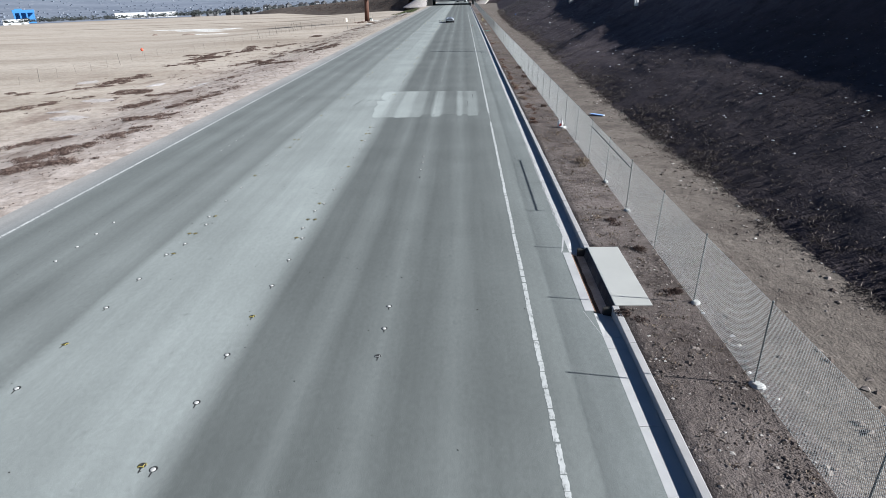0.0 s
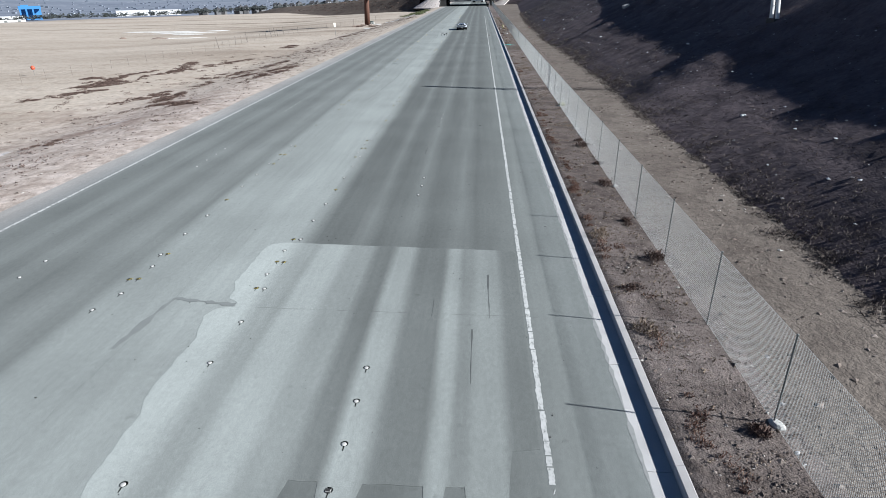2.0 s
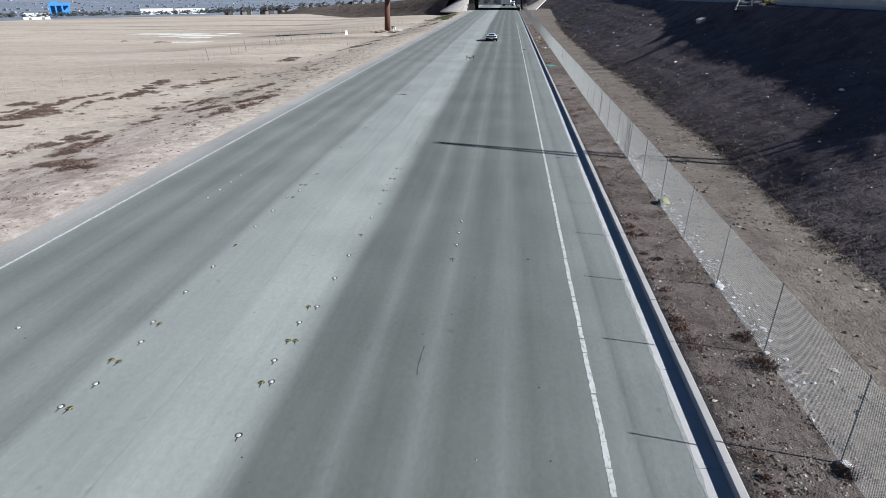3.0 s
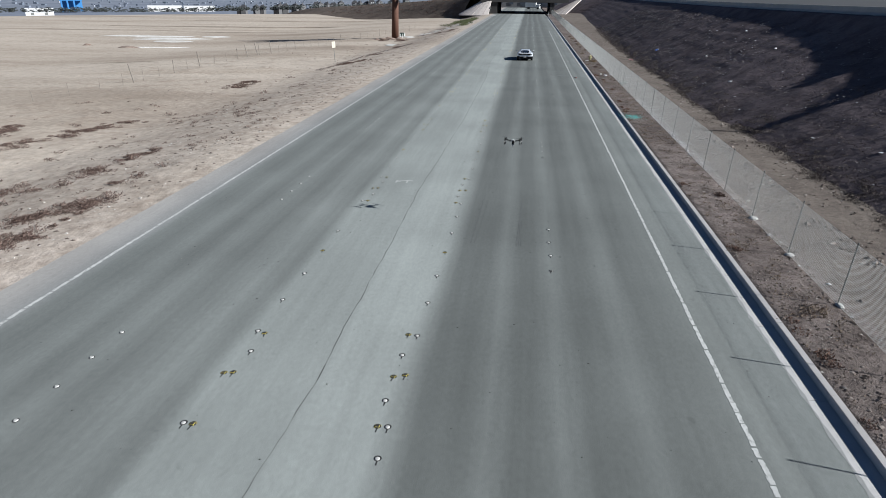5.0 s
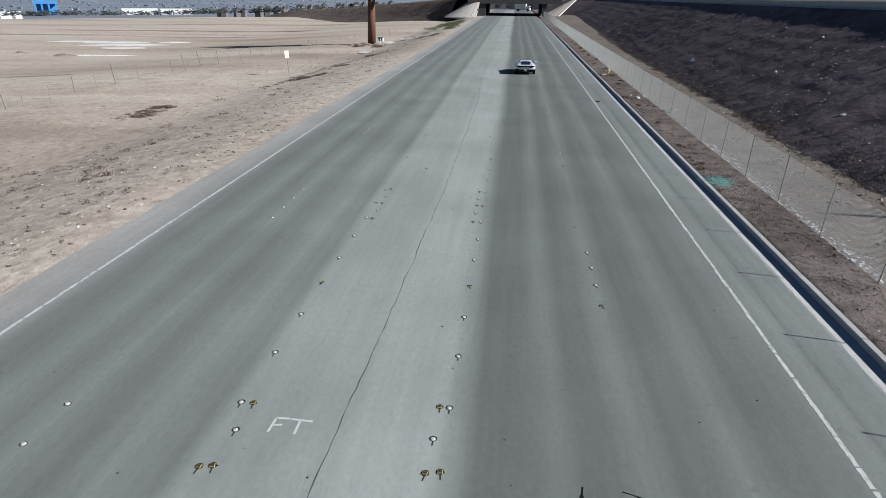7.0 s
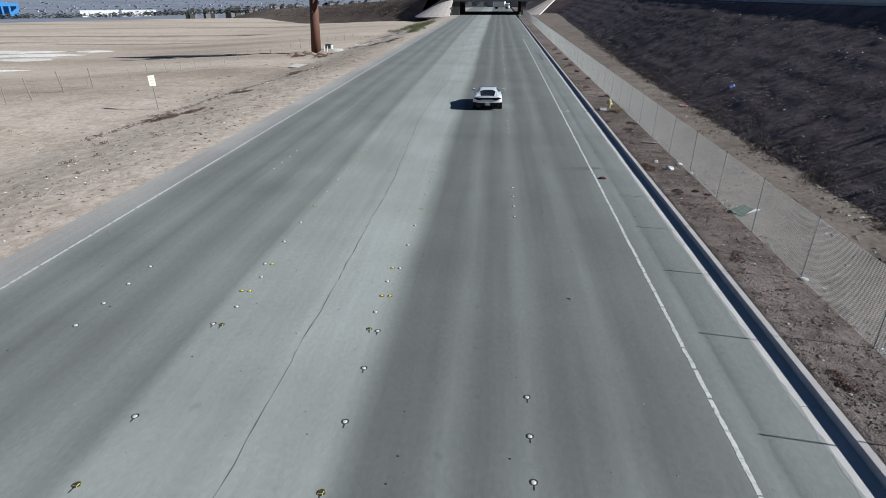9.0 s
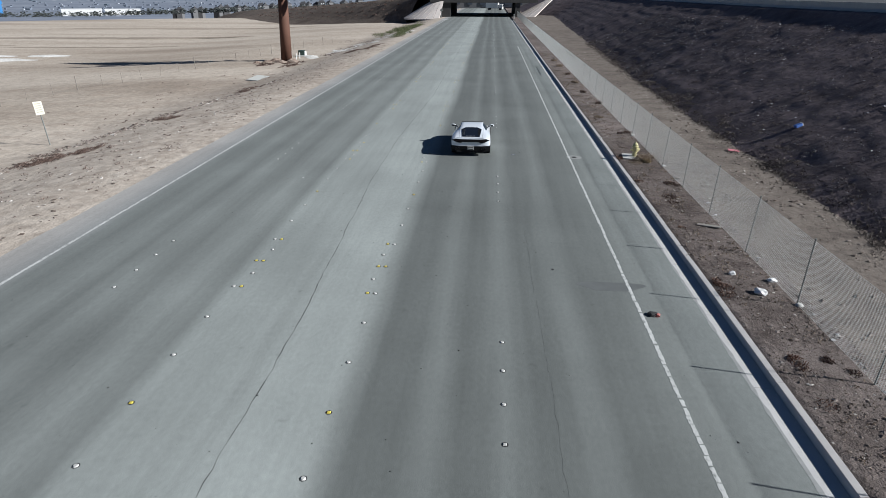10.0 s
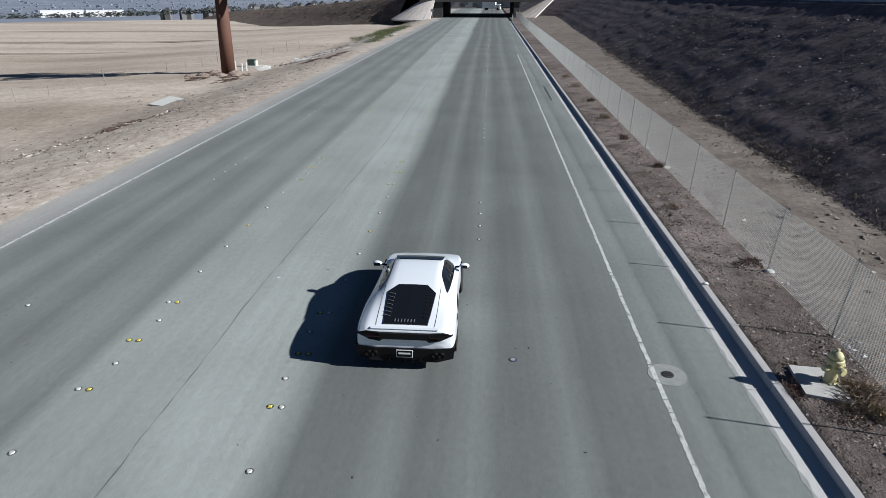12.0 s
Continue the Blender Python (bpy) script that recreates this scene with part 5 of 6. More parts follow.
PATCHES = [(-39.81, 73.88, -36.5, 80.94, 1.8), (-39.35, 83.6, -37.01, 89.38, 2.6), (-36.84, 93.02, -31.83, 107.01, 1.6), (-29.9, 73.24, -28.39, 78.81, 1.5), (-25.11, 69.55, -21.28, 67.73, 1.5),
           (-23.98, 84.52, -19.54, 88.56, 1.2), (-37.99, 56.4, -38.41, 64.67, 2.4), (-33.99, 50.95, -31.95, 52.47, 1.5), (-27.55, 41.8, -26.88, 43.6, 1.6), (-21.57, 36.81, -20.52, 38.59, 1.1),
           (-21.38, 39.17, -19.93, 41.14, 1.3), (-20.78, 43.22, -20.28, 45.05, 0.9), (-20.87, 32.55, -20.36, 33.55, 0.9), (-24.33, 54.3, -25.06, 58.38, 0.9), (-26.45, 82.11, -26.28, 91.85, 0.9),
           (-35.64, 96.15, -38.06, 105.42, 1.2), (-40.23, 88.69, -39.44, 96.5, 1.8), (-38.26, 82.31, -39.47, 88.7, 2.2), (-43.12, 90.09, -41.97, 90.92, 1.0),
           (-24.38, 90.79, -23, 97.69, 0.9), (-21.23, 80.44, -20.66, 83.48, 0.9), (-28.9, 88.9, -27.93, 93.09, 1.2), (-25.75, 72.61, -26.24, 76.56, 1.6), (-24.13, 68.17, -23.86, 69.81, 1.1),
           (-21.67, 67.72, -22.09, 69.35, 0.7), (-31.33, 126.84, -31.62, 130.24, 0.9), (-19.48, 82.12, -20.02, 91.13, 0.6), (-39.01, 41.83, -37.03, 44.81, 0.8), (-37.03, 44.81, -35.69, 49.3, 0.9), (-40.93, 52.67, -38.74, 57.98, 1.0), (-45.94, 53.1, -43.88, 51.91, 1.2), (-29.3, 28.27, -27.63, 29.26, 0.8), (-27.22, 28.54, -25.79, 29.25, 0.9),
           (-22.9, 24.07, -21.2, 24.36, 1.0), (-21.2, 24.36, -20.23, 28.09, 1.1), (-24.17, 22.72, -21.21, 22.14, 1.4), (-22.28, 20.49, -19.23, 19.61, 0.8), (-24.27, 34.53, -20.13, 30.95, 0.7), (-32.42, 48.66, -31.33, 52.15, 0.8),
           (-28.21, 41.63, -27.06, 42.24, 0.7), (-29.25, 48.8, -25.8, 48.7, 0.7), (-22.18, 18.67, -21.65, 19.65, 0.8),
           (-25.82, 146.16, -25.46, 147.58, 1.0), (-24.07, 147.81, -23.91, 149.51, 1.2), (-24.67, 157.67, -24.27, 158.5, 0.6), (-24.22, 170.47, -24.12, 173.76, 0.6),
           (-31.36, 204.07, -30.13, 207.09, 1.6), (-34.91, 201.66, -32.85, 203.87, 1.0), (-29.67, 199.78, -29.33, 202.92, 1.0), (-23.02, 208.99, -22.39, 212.32, 0.9), (-20.17, 209.01, -19.93, 214.79, 0.8)]
spots = []
for k, (x0, y0, x1, y1, w) in enumerate(PATCHES):
    spots += brush_patch(x0, y0, x1, y1, w, 100 + k)
brush("dry_scrub", spots, M_DRY, "low dark brown dried scrub on the dirt shoulder", fine=0.3, flop=2.4)
rnd = random.Random(77)
spots = []
for _ in range(420):
    y = rnd.uniform(8, 200)
    x = -17.6 - abs(rnd.gauss(0, 8)) - 0.8
    spots.append((x, y, land(x, y), rnd.uniform(0.06, 0.28), rnd.uniform(0.05, 0.22), 9))
for _ in range(330):
    y = rnd.uniform(40, 118)
    x = -19.5 - abs(rnd.gauss(4, 9))
    if nz(x * 0.5, y * 0.25, 0.6, 63) < -0.05:
        continue
    for _ in range(rnd.choice((1, 2, 3))):
        spots.append((x + rnd.gauss(0, 0.3), y + rnd.gauss(0, 0.4), land(x, y), rnd.uniform(0.1, 0.4), rnd.uniform(0.06, 0.2), 16))
for _ in range(34):
    y = rnd.uniform(84, 140)
    x = -22.5 - abs(rnd.gauss(0, 8))
    for _ in range(3):
        spots.append((x + rnd.gauss(0, 0.25), y + rnd.gauss(0, 0.3), land(x, y), rnd.uniform(0.15, 0.4), rnd.uniform(0.1, 0.28), 16))
brush("scattered_scrub", spots, M_DRY, "scattered small dried weeds in the dirt", fine=0.6, flop=1.8)
spots = [(-19.8 + rnd.gauss(0, 0.8) - 0.02 * k, 231 + k * 0.9, -0.3, 0.8, 0.7, 22) for k in range(55)] + [(-24 + rnd.gauss(0, 2), 269 + rnd.gauss(0, 9), -0.9, 1.2, 0.9, 26) for _ in range(40)]
brush("green_scrub", [(x, y, land(x, y), r, h, 70) for x, y, _, r, h, _ in spots], M_GREENBUSH, "low grey-green scrub by the road", fine=0.45, flop=1.6)

M_BROWNWEED = Nodes("brown_weed", 0.95, 0, 0.1)
M_BROWNWEED = M_BROWNWEED.done(M_BROWNWEED.ramp(M_BROWNWEED.island(), [(0.0, (0.16, 0.12, 0.09)), (1.0, (0.36, 0.29, 0.22))]))
rows = []
for j in range(4):
    for k in range(22):
        x, y, z = far_bank_point(0.03 + 0.019 * k + rnd.gauss(0, 0.003), 0.3 + 0.16 * j + rnd.gauss(0, 0.02))
        rows.append((x, y, z - 0.1, rnd.uniform(0.5, 1.0), rnd.uniform(0.5, 0.9), 40))
brush("slope_shrubs", rows, M_DRY, "dark low shrubs planted in rows on the freeway bank", "shrubs", fine=2.0)
BUSHES = [(5.45, 4.91, 0.28, 0.3), (4.82, 10.04, 0.25, 0.22), (5.3, 7.67, 0.2, 0.25), (5.25, 17.32, 0.3, 0.35), (3.9, 3.85, 0.22, 0.15), (5.49, 38.47, 0.28, 0.45), (5.32, 41.5, 0.22, 0.3),
          (5.44, 45.64, 0.3, 0.35), (5.56, 52.89, 0.3, 0.25), (4.1, 34.64, 0.25, 0.25), (5.38, 31.22, 0.26, 0.35), (5.43, 51.75, 0.34, 0.45), (5.62, 48.57, 0.22, 0.25), (3.93, 26.09, 0.3, 0.15),
          (4.3, 36.66, 0.3, 0.2), (4.23, 40.18, 0.28, 0.25), (5.24, 128.61, 0.22, 0.12), (5.4, 141.67, 0.25, 0.15), (4.41, 57.47, 0.2, 0.08), (5.4, 92.7, 0.3, 0.2), (4.99, 82.83, 0.3, 0.18), (4.71, 139.87, 0.35, 0.12),
          (5.33, 151.48, 0.3, 0.25), (4.68, 155.98, 0.3, 0.2), (5.29, 161.16, 0.28, 0.35), (5.07, 166.31, 0.28, 0.35), (5.16, 171.78, 0.3, 0.4), (5.14, 177.64, 0.3, 0.4), (5.02, 184.32, 0.3, 0.45), (5.01, 190.01, 0.3, 0.4)]
for x, y, r, h in BUSHES:
    q = 0.55 + 0.75 * rnd.random()
    brush("dry_bush", [(x + rnd.gauss(0, 0.1), y, 0.14, r * q, h * q, 140), (x + rnd.gauss(0, 0.15), y + rnd.gauss(0.1, 0.35), 0.14, r * 0.7, h * 0.6, 70)], M_DRY if q < 0.95 else M_BROWNWEED, "small dark dried bush at the foot of the fence", "bush", "thing", "dry bushes by the fence", 0.26)
brush("hydrant_bush", [(4.6, 145.1, 0.14, 0.4, 0.09, 260), (4.9, 145.45, 0.14, 0.36, 0.2, 360), (5.15, 145.75, 0.14, 0.28, 0.32, 300)], M_BROWNWEED, "brown dried bush beside the fire hydrant", "bush", "thing", "", 0.13, 2.2)
brush("straw_clump", [(5.1, 145.1, 0.14, 0.22, 0.32, 130)], M_STRAW, "pale straw-coloured dry weed clump by the hydrant", "weed", "thing", "", 0.4)
spots = []
for _ in range(1500):
    y = rnd.uniform(-5, 200)
    x = rnd.uniform(3.95, fence_x(y) + 0.2)
    if 4.0 < y < 8.0 and x < 4.8:
        continue
    spots.append((x, y, 0.14, rnd.uniform(0.05, 0.3), rnd.uniform(0.02, 0.09), 10))
M_REDWEED = Nodes("russet_weed", 0.95, 0, 0.1)
M_REDWEED = M_REDWEED.done(M_REDWEED.ramp(M_REDWEED.island(), [(0.0, (0.10, 0.055, 0.042)), (1.0, (0.27, 0.175, 0.135))]))
russet = []
for _ in range(60):
    y = rnd.uniform(25, 62) if rnd.random() < 0.7 else rnd.uniform(62, 150)
    x = 3.95 + abs(rnd.gauss(0, 0.22))
    for _ in range(rnd.choice((1, 2, 4))):
        russet.append((x + abs(rnd.gauss(0, 0.08)), y + rnd.gauss(0, 0.25), 0.14, rnd.uniform(0.08, 0.22), rnd.uniform(0.06, 0.2), 40))
brush("russet_weeds", russet, M_REDWEED, "russet dried weeds growing along the kerb", fine=0.25)
brush("verge_weeds", spots, M_BROWNWEED, "sparse flattened brown weeds on the gravel verge", fine=0.4)
spots = []
for _ in range(900):
    y = rnd.uniform(-5, 230)
    x = toe_x(y) + abs(rnd.gauss(0.2, 0.6))
    spots.append((x, y, bank_z(x, y), rnd.uniform(0.1, 0.4), rnd.uniform(0.04, 0.18), 9))
for _ in range(4800):
    y = rnd.uniform(-5, 210)
    x = rnd.uniform(toe_x(y), 21)
    spots.append((x, y, bank_z(x, y), rnd.uniform(0.15, 0.6), rnd.uniform(0.015, 0.06), 9))
tufts = []
for _ in range(2600):
    y = rnd.uniform(-5, 75) if rnd.random() < 0.55 else rnd.uniform(75, 190)
    x = toe_x(y) + abs(rnd.gauss(0.0, 1.6)) - 0.35
    tufts.append((x, y, bank_z(x, y) - 0.01 if x > toe_x(y) else land(x, y), rnd.uniform(0.08, 0.3), rnd.uniform(0.05, 0.16), 9))
for _ in range(520):
    y = rnd.uniform(-5, 215)
    x = toe_x(y) + abs(rnd.gauss(0.1, 0.7)) - 0.25
    for _ in range(rnd.choice((1, 2, 3, 5))):
        cx, cy = x + rnd.gauss(0, 0.2), y + rnd.gauss(0, 0.5)
        tufts.append((cx, cy, bank_z(cx, cy) - 0.01 if cx > toe_x(cy) else land(cx, cy), rnd.uniform(0.15, 0.45), rnd.uniform(0.08, 0.24), 26))
M_BANKGRASS = Nodes("bank_grass", 0.95, 0, 0.1)
M_BANKGRASS = M_BANKGRASS.done(M_BANKGRASS.ramp(M_BANKGRASS.island(), [(0.0, (0.07, 0.058, 0.054)), (0.7, (0.12, 0.10, 0.092)), (1.0, (0.24, 0.21, 0.185))]))
brush("bank_grass", tufts, M_BANKGRASS, "dry brown grass tufts along the foot of the bank", "grass", fine=0.3, flop=2.0)
pale = []
for _ in range(1300):
    y = rnd.uniform(0, 215) if rnd.random() < 0.5 else rnd.uniform(110, 215)
    x = rnd.uniform(toe_x(y) + 0.3, 21)
    if nz(x * 0.8, y * 0.3, 0.5, 71) < 0.0:
        continue
    for _ in range(rnd.choice((1, 2, 2, 4))):
        cx, cy = x + rnd.gauss(0, 0.3), y + rnd.gauss(0, 0.5)
        pale.append((cx, cy, bank_z(cx, cy) + 0.01, rnd.uniform(0.05, 0.22), rnd.uniform(0.03, 0.10), 8))
M_PALEGRASS = Nodes("bleached_grass", 0.95, 0, 0.1)
M_PALEGRASS = M_PALEGRASS.done(M_PALEGRASS.ramp(M_PALEGRASS.island(), [(0.0, (0.14, 0.12, 0.12)), (1.0, (0.48, 0.45, 0.45))]))
brush("bleached_grass", pale, M_PALEGRASS, "bleached grass tufts scattered over the dark bank", "grass", fine=0.35)
brush("burnt_stubble", spots, M_CLOD, "blackened stubble on the scorched bank", fine=0.8, flop=2.0)


# ---- loose stones, clods and litter ----
ROCK = [(1, 0, 0), (-0.8, 0.3, 0.1), (0.2, 0.9, 0), (-0.1, -0.85, 0.05), (0.15, 0.1, 0.7), (0.1, -0.1, -0.4)]
ROCK_F = [(0, 2, 4), (2, 1, 4), (1, 3, 4), (3, 0, 4), (2, 0, 5), (1, 2, 5), (3, 1, 5), (0, 3, 5)]


def scatter(name, places, material, label, category):
    """Many small uneven stones at (x, y, z, size), joined."""
    g = np.random.RandomState(len(places))
    base, tri = np.array(ROCK), np.array(ROCK_F)
    pl = np.array(places)
    n = len(pl)
    a = g.uniform(0, 6.28, n)
    jit = base[None] * g.uniform(0.6, 1.35, (n, 6, 1)) + g.uniform(-0.2, 0.2, (n, 6, 3))
    c, s = np.cos(a)[:, None], np.sin(a)[:, None]
    x = jit[:, :, 0] * c - jit[:, :, 1] * s
    y = jit[:, :, 0] * s + jit[:, :, 1] * c
    v = np.stack([x, y, jit[:, :, 2] * 0.55], 2) * pl[:, 3][:, None, None] + pl[:, None, :3]
    f = (tri[None] + (np.arange(n) * 6)[:, None, None]).reshape(-1, 3)
    return sheet(name, v.reshape(-1, 3).tolist(), f.tolist(), [material], label, category, "stuff")


def size(lo, hi, p=2.5):
    return lo + (hi - lo) * rnd.random() ** p


places = []
for _ in range(48000):
    y = rnd.uniform(-4, 170) if rnd.random() < 0.75 else rnd.uniform(-4, 50) if rnd.random() < 0.5 else rnd.uniform(128, 152)
    x = rnd.uniform(3.83, fence_x(y) + 0.5)
    if 4.1 < y < 7.95 and x < 4.7:
        continue
    places.append((x, y, 0.142, size(0.008, 0.042, 3.5)))
for _ in range(13000):
    y = rnd.uniform(-4, 172)
    x = rnd.uniform(3.86, fence_x(y) + 0.3)
    if (4.1 < y < 7.95 and x < 4.7) or nz(x * 1.6, y * 0.8, 0.9, 41) < -0.1:
        continue
    places.append((x, y, 0.145, size(0.02, 0.07, 2.2)))
scatter("verge_stones", places, M_STONE, "loose grey-brown gravel on the verge", "gravel")
places = []
for _ in range(11000):
    y = rnd.uniform(-4, 200)
    t = toe_x(y)
    x = t - abs(rnd.gauss(0, 1.0)) if rnd.random() < 0.6 else rnd.uniform(fence_x(y), t)
    if x > fence_x(y):
        if nz(x * 0.9, y * 0.3, 0.8, 57) > -0.2 or rnd.random() < 0.3:
            places.append((x, y, land(x, y) + 0.005, size(0.014, 0.12, 4)))
for _ in range(900):
    y = rnd.uniform(60, 120)
    x = 7.9 + 0.5 * nz(0, y, 0.15, 51) + rnd.gauss(0, 0.35)
    if nz(x, y, 0.5, 53) > -0.05:
        places.append((x, y, land(x, y) + 0.01, size(0.03, 0.15, 3)))
scatter("track_stones", places, M_STONE, "stones and clods strewn on the dirt track", "stones")
places = []
for _ in range(16000):
    y = rnd.uniform(-4, 215)
    t = toe_x(y)
    x = t + (21 - t) * rnd.random() ** 1.3
    places.append((x, y, bank_z(x, y) + 0.02, size(0.015, 0.08, 4)))
scatter("bank_clods", places, M_CLOD, "dark burnt clods on the bank", "clods")
places = []
for _ in range(9000):
    y = rnd.uniform(8, 215)
    x = -17.4 - abs(rnd.gauss(0, 6))
    places.append((x, y, land(x, y), size(0.02, 0.12, 3)))
for _ in range(900):
    y = rnd.uniform(140, 178)
    x = -27.6 + 0.11 * (y - 140) + rnd.gauss(0, 0.35)
    places.append((x, y, land(x, y), size(0.05, 0.22, 2)))
scatter("shoulder_stones", places, M_STONE, "pale stones scattered on the dirt shoulder", "stones")
places = []
for _ in range(3200):
    y = rnd.uniform(-2, 215)
    t = toe_x(y)
    x = rnd.uniform(t + 0.3, 21)
    places.append((x, y, bank_z(x, y) + 0.02, size(0.014, 0.12, 5)))
M_LITTER = Nodes("pale_litter", 0.6, 0, 0.4)
M_LITTER = M_LITTER.done(M_LITTER.ramp(M_LITTER.island(), [(0.0, (0.24, 0.23, 0.23)), (0.6, (0.42, 0.41, 0.42)), (1.0, (0.8, 0.8, 0.82))]))
scatter("bank_litter", places, M_LITTER, "scraps of pale litter on the dark bank", "litter")
places = []
for y0, y1, n in ((50.94, 70.77, 700), (96.61, 117.66, 900), (-0.97, 35.5, 90), (121.86, 153.4, 80), (70.77, 96.61, 70)):
    for _ in range(n):
        y = rnd.uniform(y0, y1)
        places.append((fence_x(y) + abs(rnd.gauss(0.05, 0.3)), y, 0.15, size(0.015, 0.09, 2)))
scatter("fence_litter", places, M_LITTER, "white scraps and rubble caught along the fence foot", "litter")
places = []
for _ in range(2600):
    y = rnd.uniform(74, 165)
    x = -18.0 - abs(rnd.gauss(2.6, 2.6))
    if nz(x * 0.7, y * 0.25, 0.9, 17) > -0.05:
        places.append((x, y, land(x, y) + 0.005, size(0.015, 0.085, 3)))
M_PALESTONE = Nodes("pale_pebble", 0.95, 0, 0.2)
M_PALESTONE = M_PALESTONE.done(M_PALESTONE.ramp(M_PALESTONE.island(), [(0.0, (0.42, 0.38, 0.34)), (1.0, (0.70, 0.67, 0.63))]))
scatter("pale_pebbles", places, M_PALESTONE, "pale pebbles strewn beside the road", "pebbles")
places = []
for cx, cy, rx, ry, n in ((-27.5, 217, 1.4, 3, 260), (-26, 227, 2.0, 5, 420), (-25, 239, 2.6, 6, 420), (-20.5, 247, 1.4, 6, 300), (-31, 246, 1.6, 4, 160)):
    for _ in range(n):
        x, y = cx + rx * rnd.gauss(0, 0.6), cy + ry * rnd.gauss(0, 0.6)
        if x < -17.6 and nz(x, y * 0.6, 0.8, 61) > -0.15:
            places.append((x, y, land(x, y) + 0.02, size(0.03, 0.24, 3)))
scatter("rubble_strip", places, M_STONE, "pale broken concrete rubble beside the road", "rubble")
M_GRIT = Nodes("road_grit", 0.9, 0, 0.2)
M_GRIT = M_GRIT.done(M_GRIT.ramp(M_GRIT.island(), [(0.0, (0.025, 0.025, 0.025)), (0.8, (0.06, 0.058, 0.055)), (1.0, (0.3, 0.29, 0.27))]))
places = [(rnd.uniform(-15.0, 2.8), rnd.uniform(-5, 190), 0.003, size(0.008, 0.032, 3)) for _ in range(2600)]
scatter("road_grit", places, M_GRIT, "specks of grit and small stones on the asphalt", "grit")
M_TEAL = plain("teal_glass", (0.12, 0.50, 0.46), 0.3)
scatter("glass_shards", [(4.39 + rnd.gauss(0, 0.3), 109.77 + rnd.gauss(0, 0.45), 0.15, size(0.015, 0.055, 1)) for _ in range(260)], M_TEAL, "broken teal glass strewn on the verge", "broken glass")


# ---- hydrant, manhole, covers ----
def hydrant():
    h = thing("fire_hydrant", "yellow fire hydrant on a concrete pad", "fire hydrant", pose(4.72, 146.01, 0.16))
    part("pad", prism(bmesh.new(), [(-0.60, -0.42), (0.12, -0.62), (0.28, 0.42), (-0.50, 0.5)], -0.3, 0.045), M_CONCRETE, h, "cracked pale concrete pad")
    bm = bmesh.new()
    spin(bm, [(0.17, 0.0), (0.17, 0.04), (0.12, 0.05), (0.105, 0.08), (0.105, 0.42), (0.13, 0.44), (0.13, 0.47), (0.15, 0.48), (0.15, 0.52), (0.12, 0.54)], 18)
    part("barrel", bm, M_HYDRANT, h, "", True)
    part("bonnet", spin(bmesh.new(), [(0.125, 0.54), (0.12, 0.6), (0.09, 0.65), (0.04, 0.675), (0.03, 0.68), (0.03, 0.73), (0.015, 0.735)], 18), M_HYDRANT, h, "", True)
    for a in (200, 290, 20):
        d = Vector((math.cos(radians(a)), math.sin(radians(a)), 0))
        r = 0.075 if a == 290 else 0.06
        nozzle = part("nozzle", rod(bmesh.new(), d * 0.08 + Vector((0, 0, 0.36)), d * 0.19 + Vector((0, 0, 0.36)), r, r, 14), M_HYDRANT, h)
        part("nozzle_cap", rod(bmesh.new(), d * 0.19 + Vector((0, 0, 0.36)), d * 0.225 + Vector((0, 0, 0.36)), r * 1.15, r * 0.9, 8), M_HYDRANT, nozzle)
    for k in range(6):
        a = k * math.pi / 3
        part("flange_bolt", rod(bmesh.new(), (0.15 * math.cos(a), 0.15 * math.sin(a), 0.04), (0.15 * math.cos(a), 0.15 * math.sin(a), 0.065), 0.014, 0.014, 6), M_IRON, h)


hydrant()
M_COLLAR = plain("collar_concrete", (0.26, 0.265, 0.255), 0.9, 0, 0.3, 0.35, 5.0, 0.3)
m = thing("manhole", "iron manhole cover in a pale concrete collar", "manhole", pose(1.94, 146.31, 0.0))
part("collar", spin(bmesh.new(), [(0.37, -0.02), (0.37, 0.006), (0.35, 0.0026), (0.12, 0.0026)], 32), M_COLLAR, m, "pale round concrete collar")
bm = spin(bmesh.new(), [(0.115, 0.0), (0.115, 0.012), (0.09, 0.014)], 20)
for k in range(-2, 3):
    box(bm, k * 0.035, 0, 0.016, 0.012, 0.14, 0.006)
part("cover", bm, M_IRON, m, "cast iron lid")
m = thing("valve_cover", "small dark iron valve cover in the asphalt", "valve cover", pose(-1, 146.61, 0.0))
part("ring", spin(bmesh.new(), [(0.08, -0.01), (0.08, 0.007), (0.06, 0.009)], 18), plain("blue_iron", (0.03, 0.045, 0.09), 0.5), m)
part("lid", spin(bmesh.new(), [(0.05, 0.0), (0.05, 0.012), (0.03, 0.013)], 16), M_COLLAR, m, "dusty grey lid")
for k, (x, y) in enumerate(((-6.87, 149.98), (-10.14, 141.75), (-6.6, 180.64), (-0.27, 133.13), (-0.56, 119.58), (0.53, 57.42), (-7.86, 110.63))):
    o = part("survey_tag", box(bmesh.new(), 0, 0, 0.004, 0.09, 0.05, 0.008, 0.002), M_PAINT if k < 3 else M_DARKBASE)
    o.matrix_basis = pose(x, y, 0.001, 0, 0, 20 + 31 * k)
    tagged(o, "small flat scrap lying on the asphalt", "scrap", "scraps on the road")


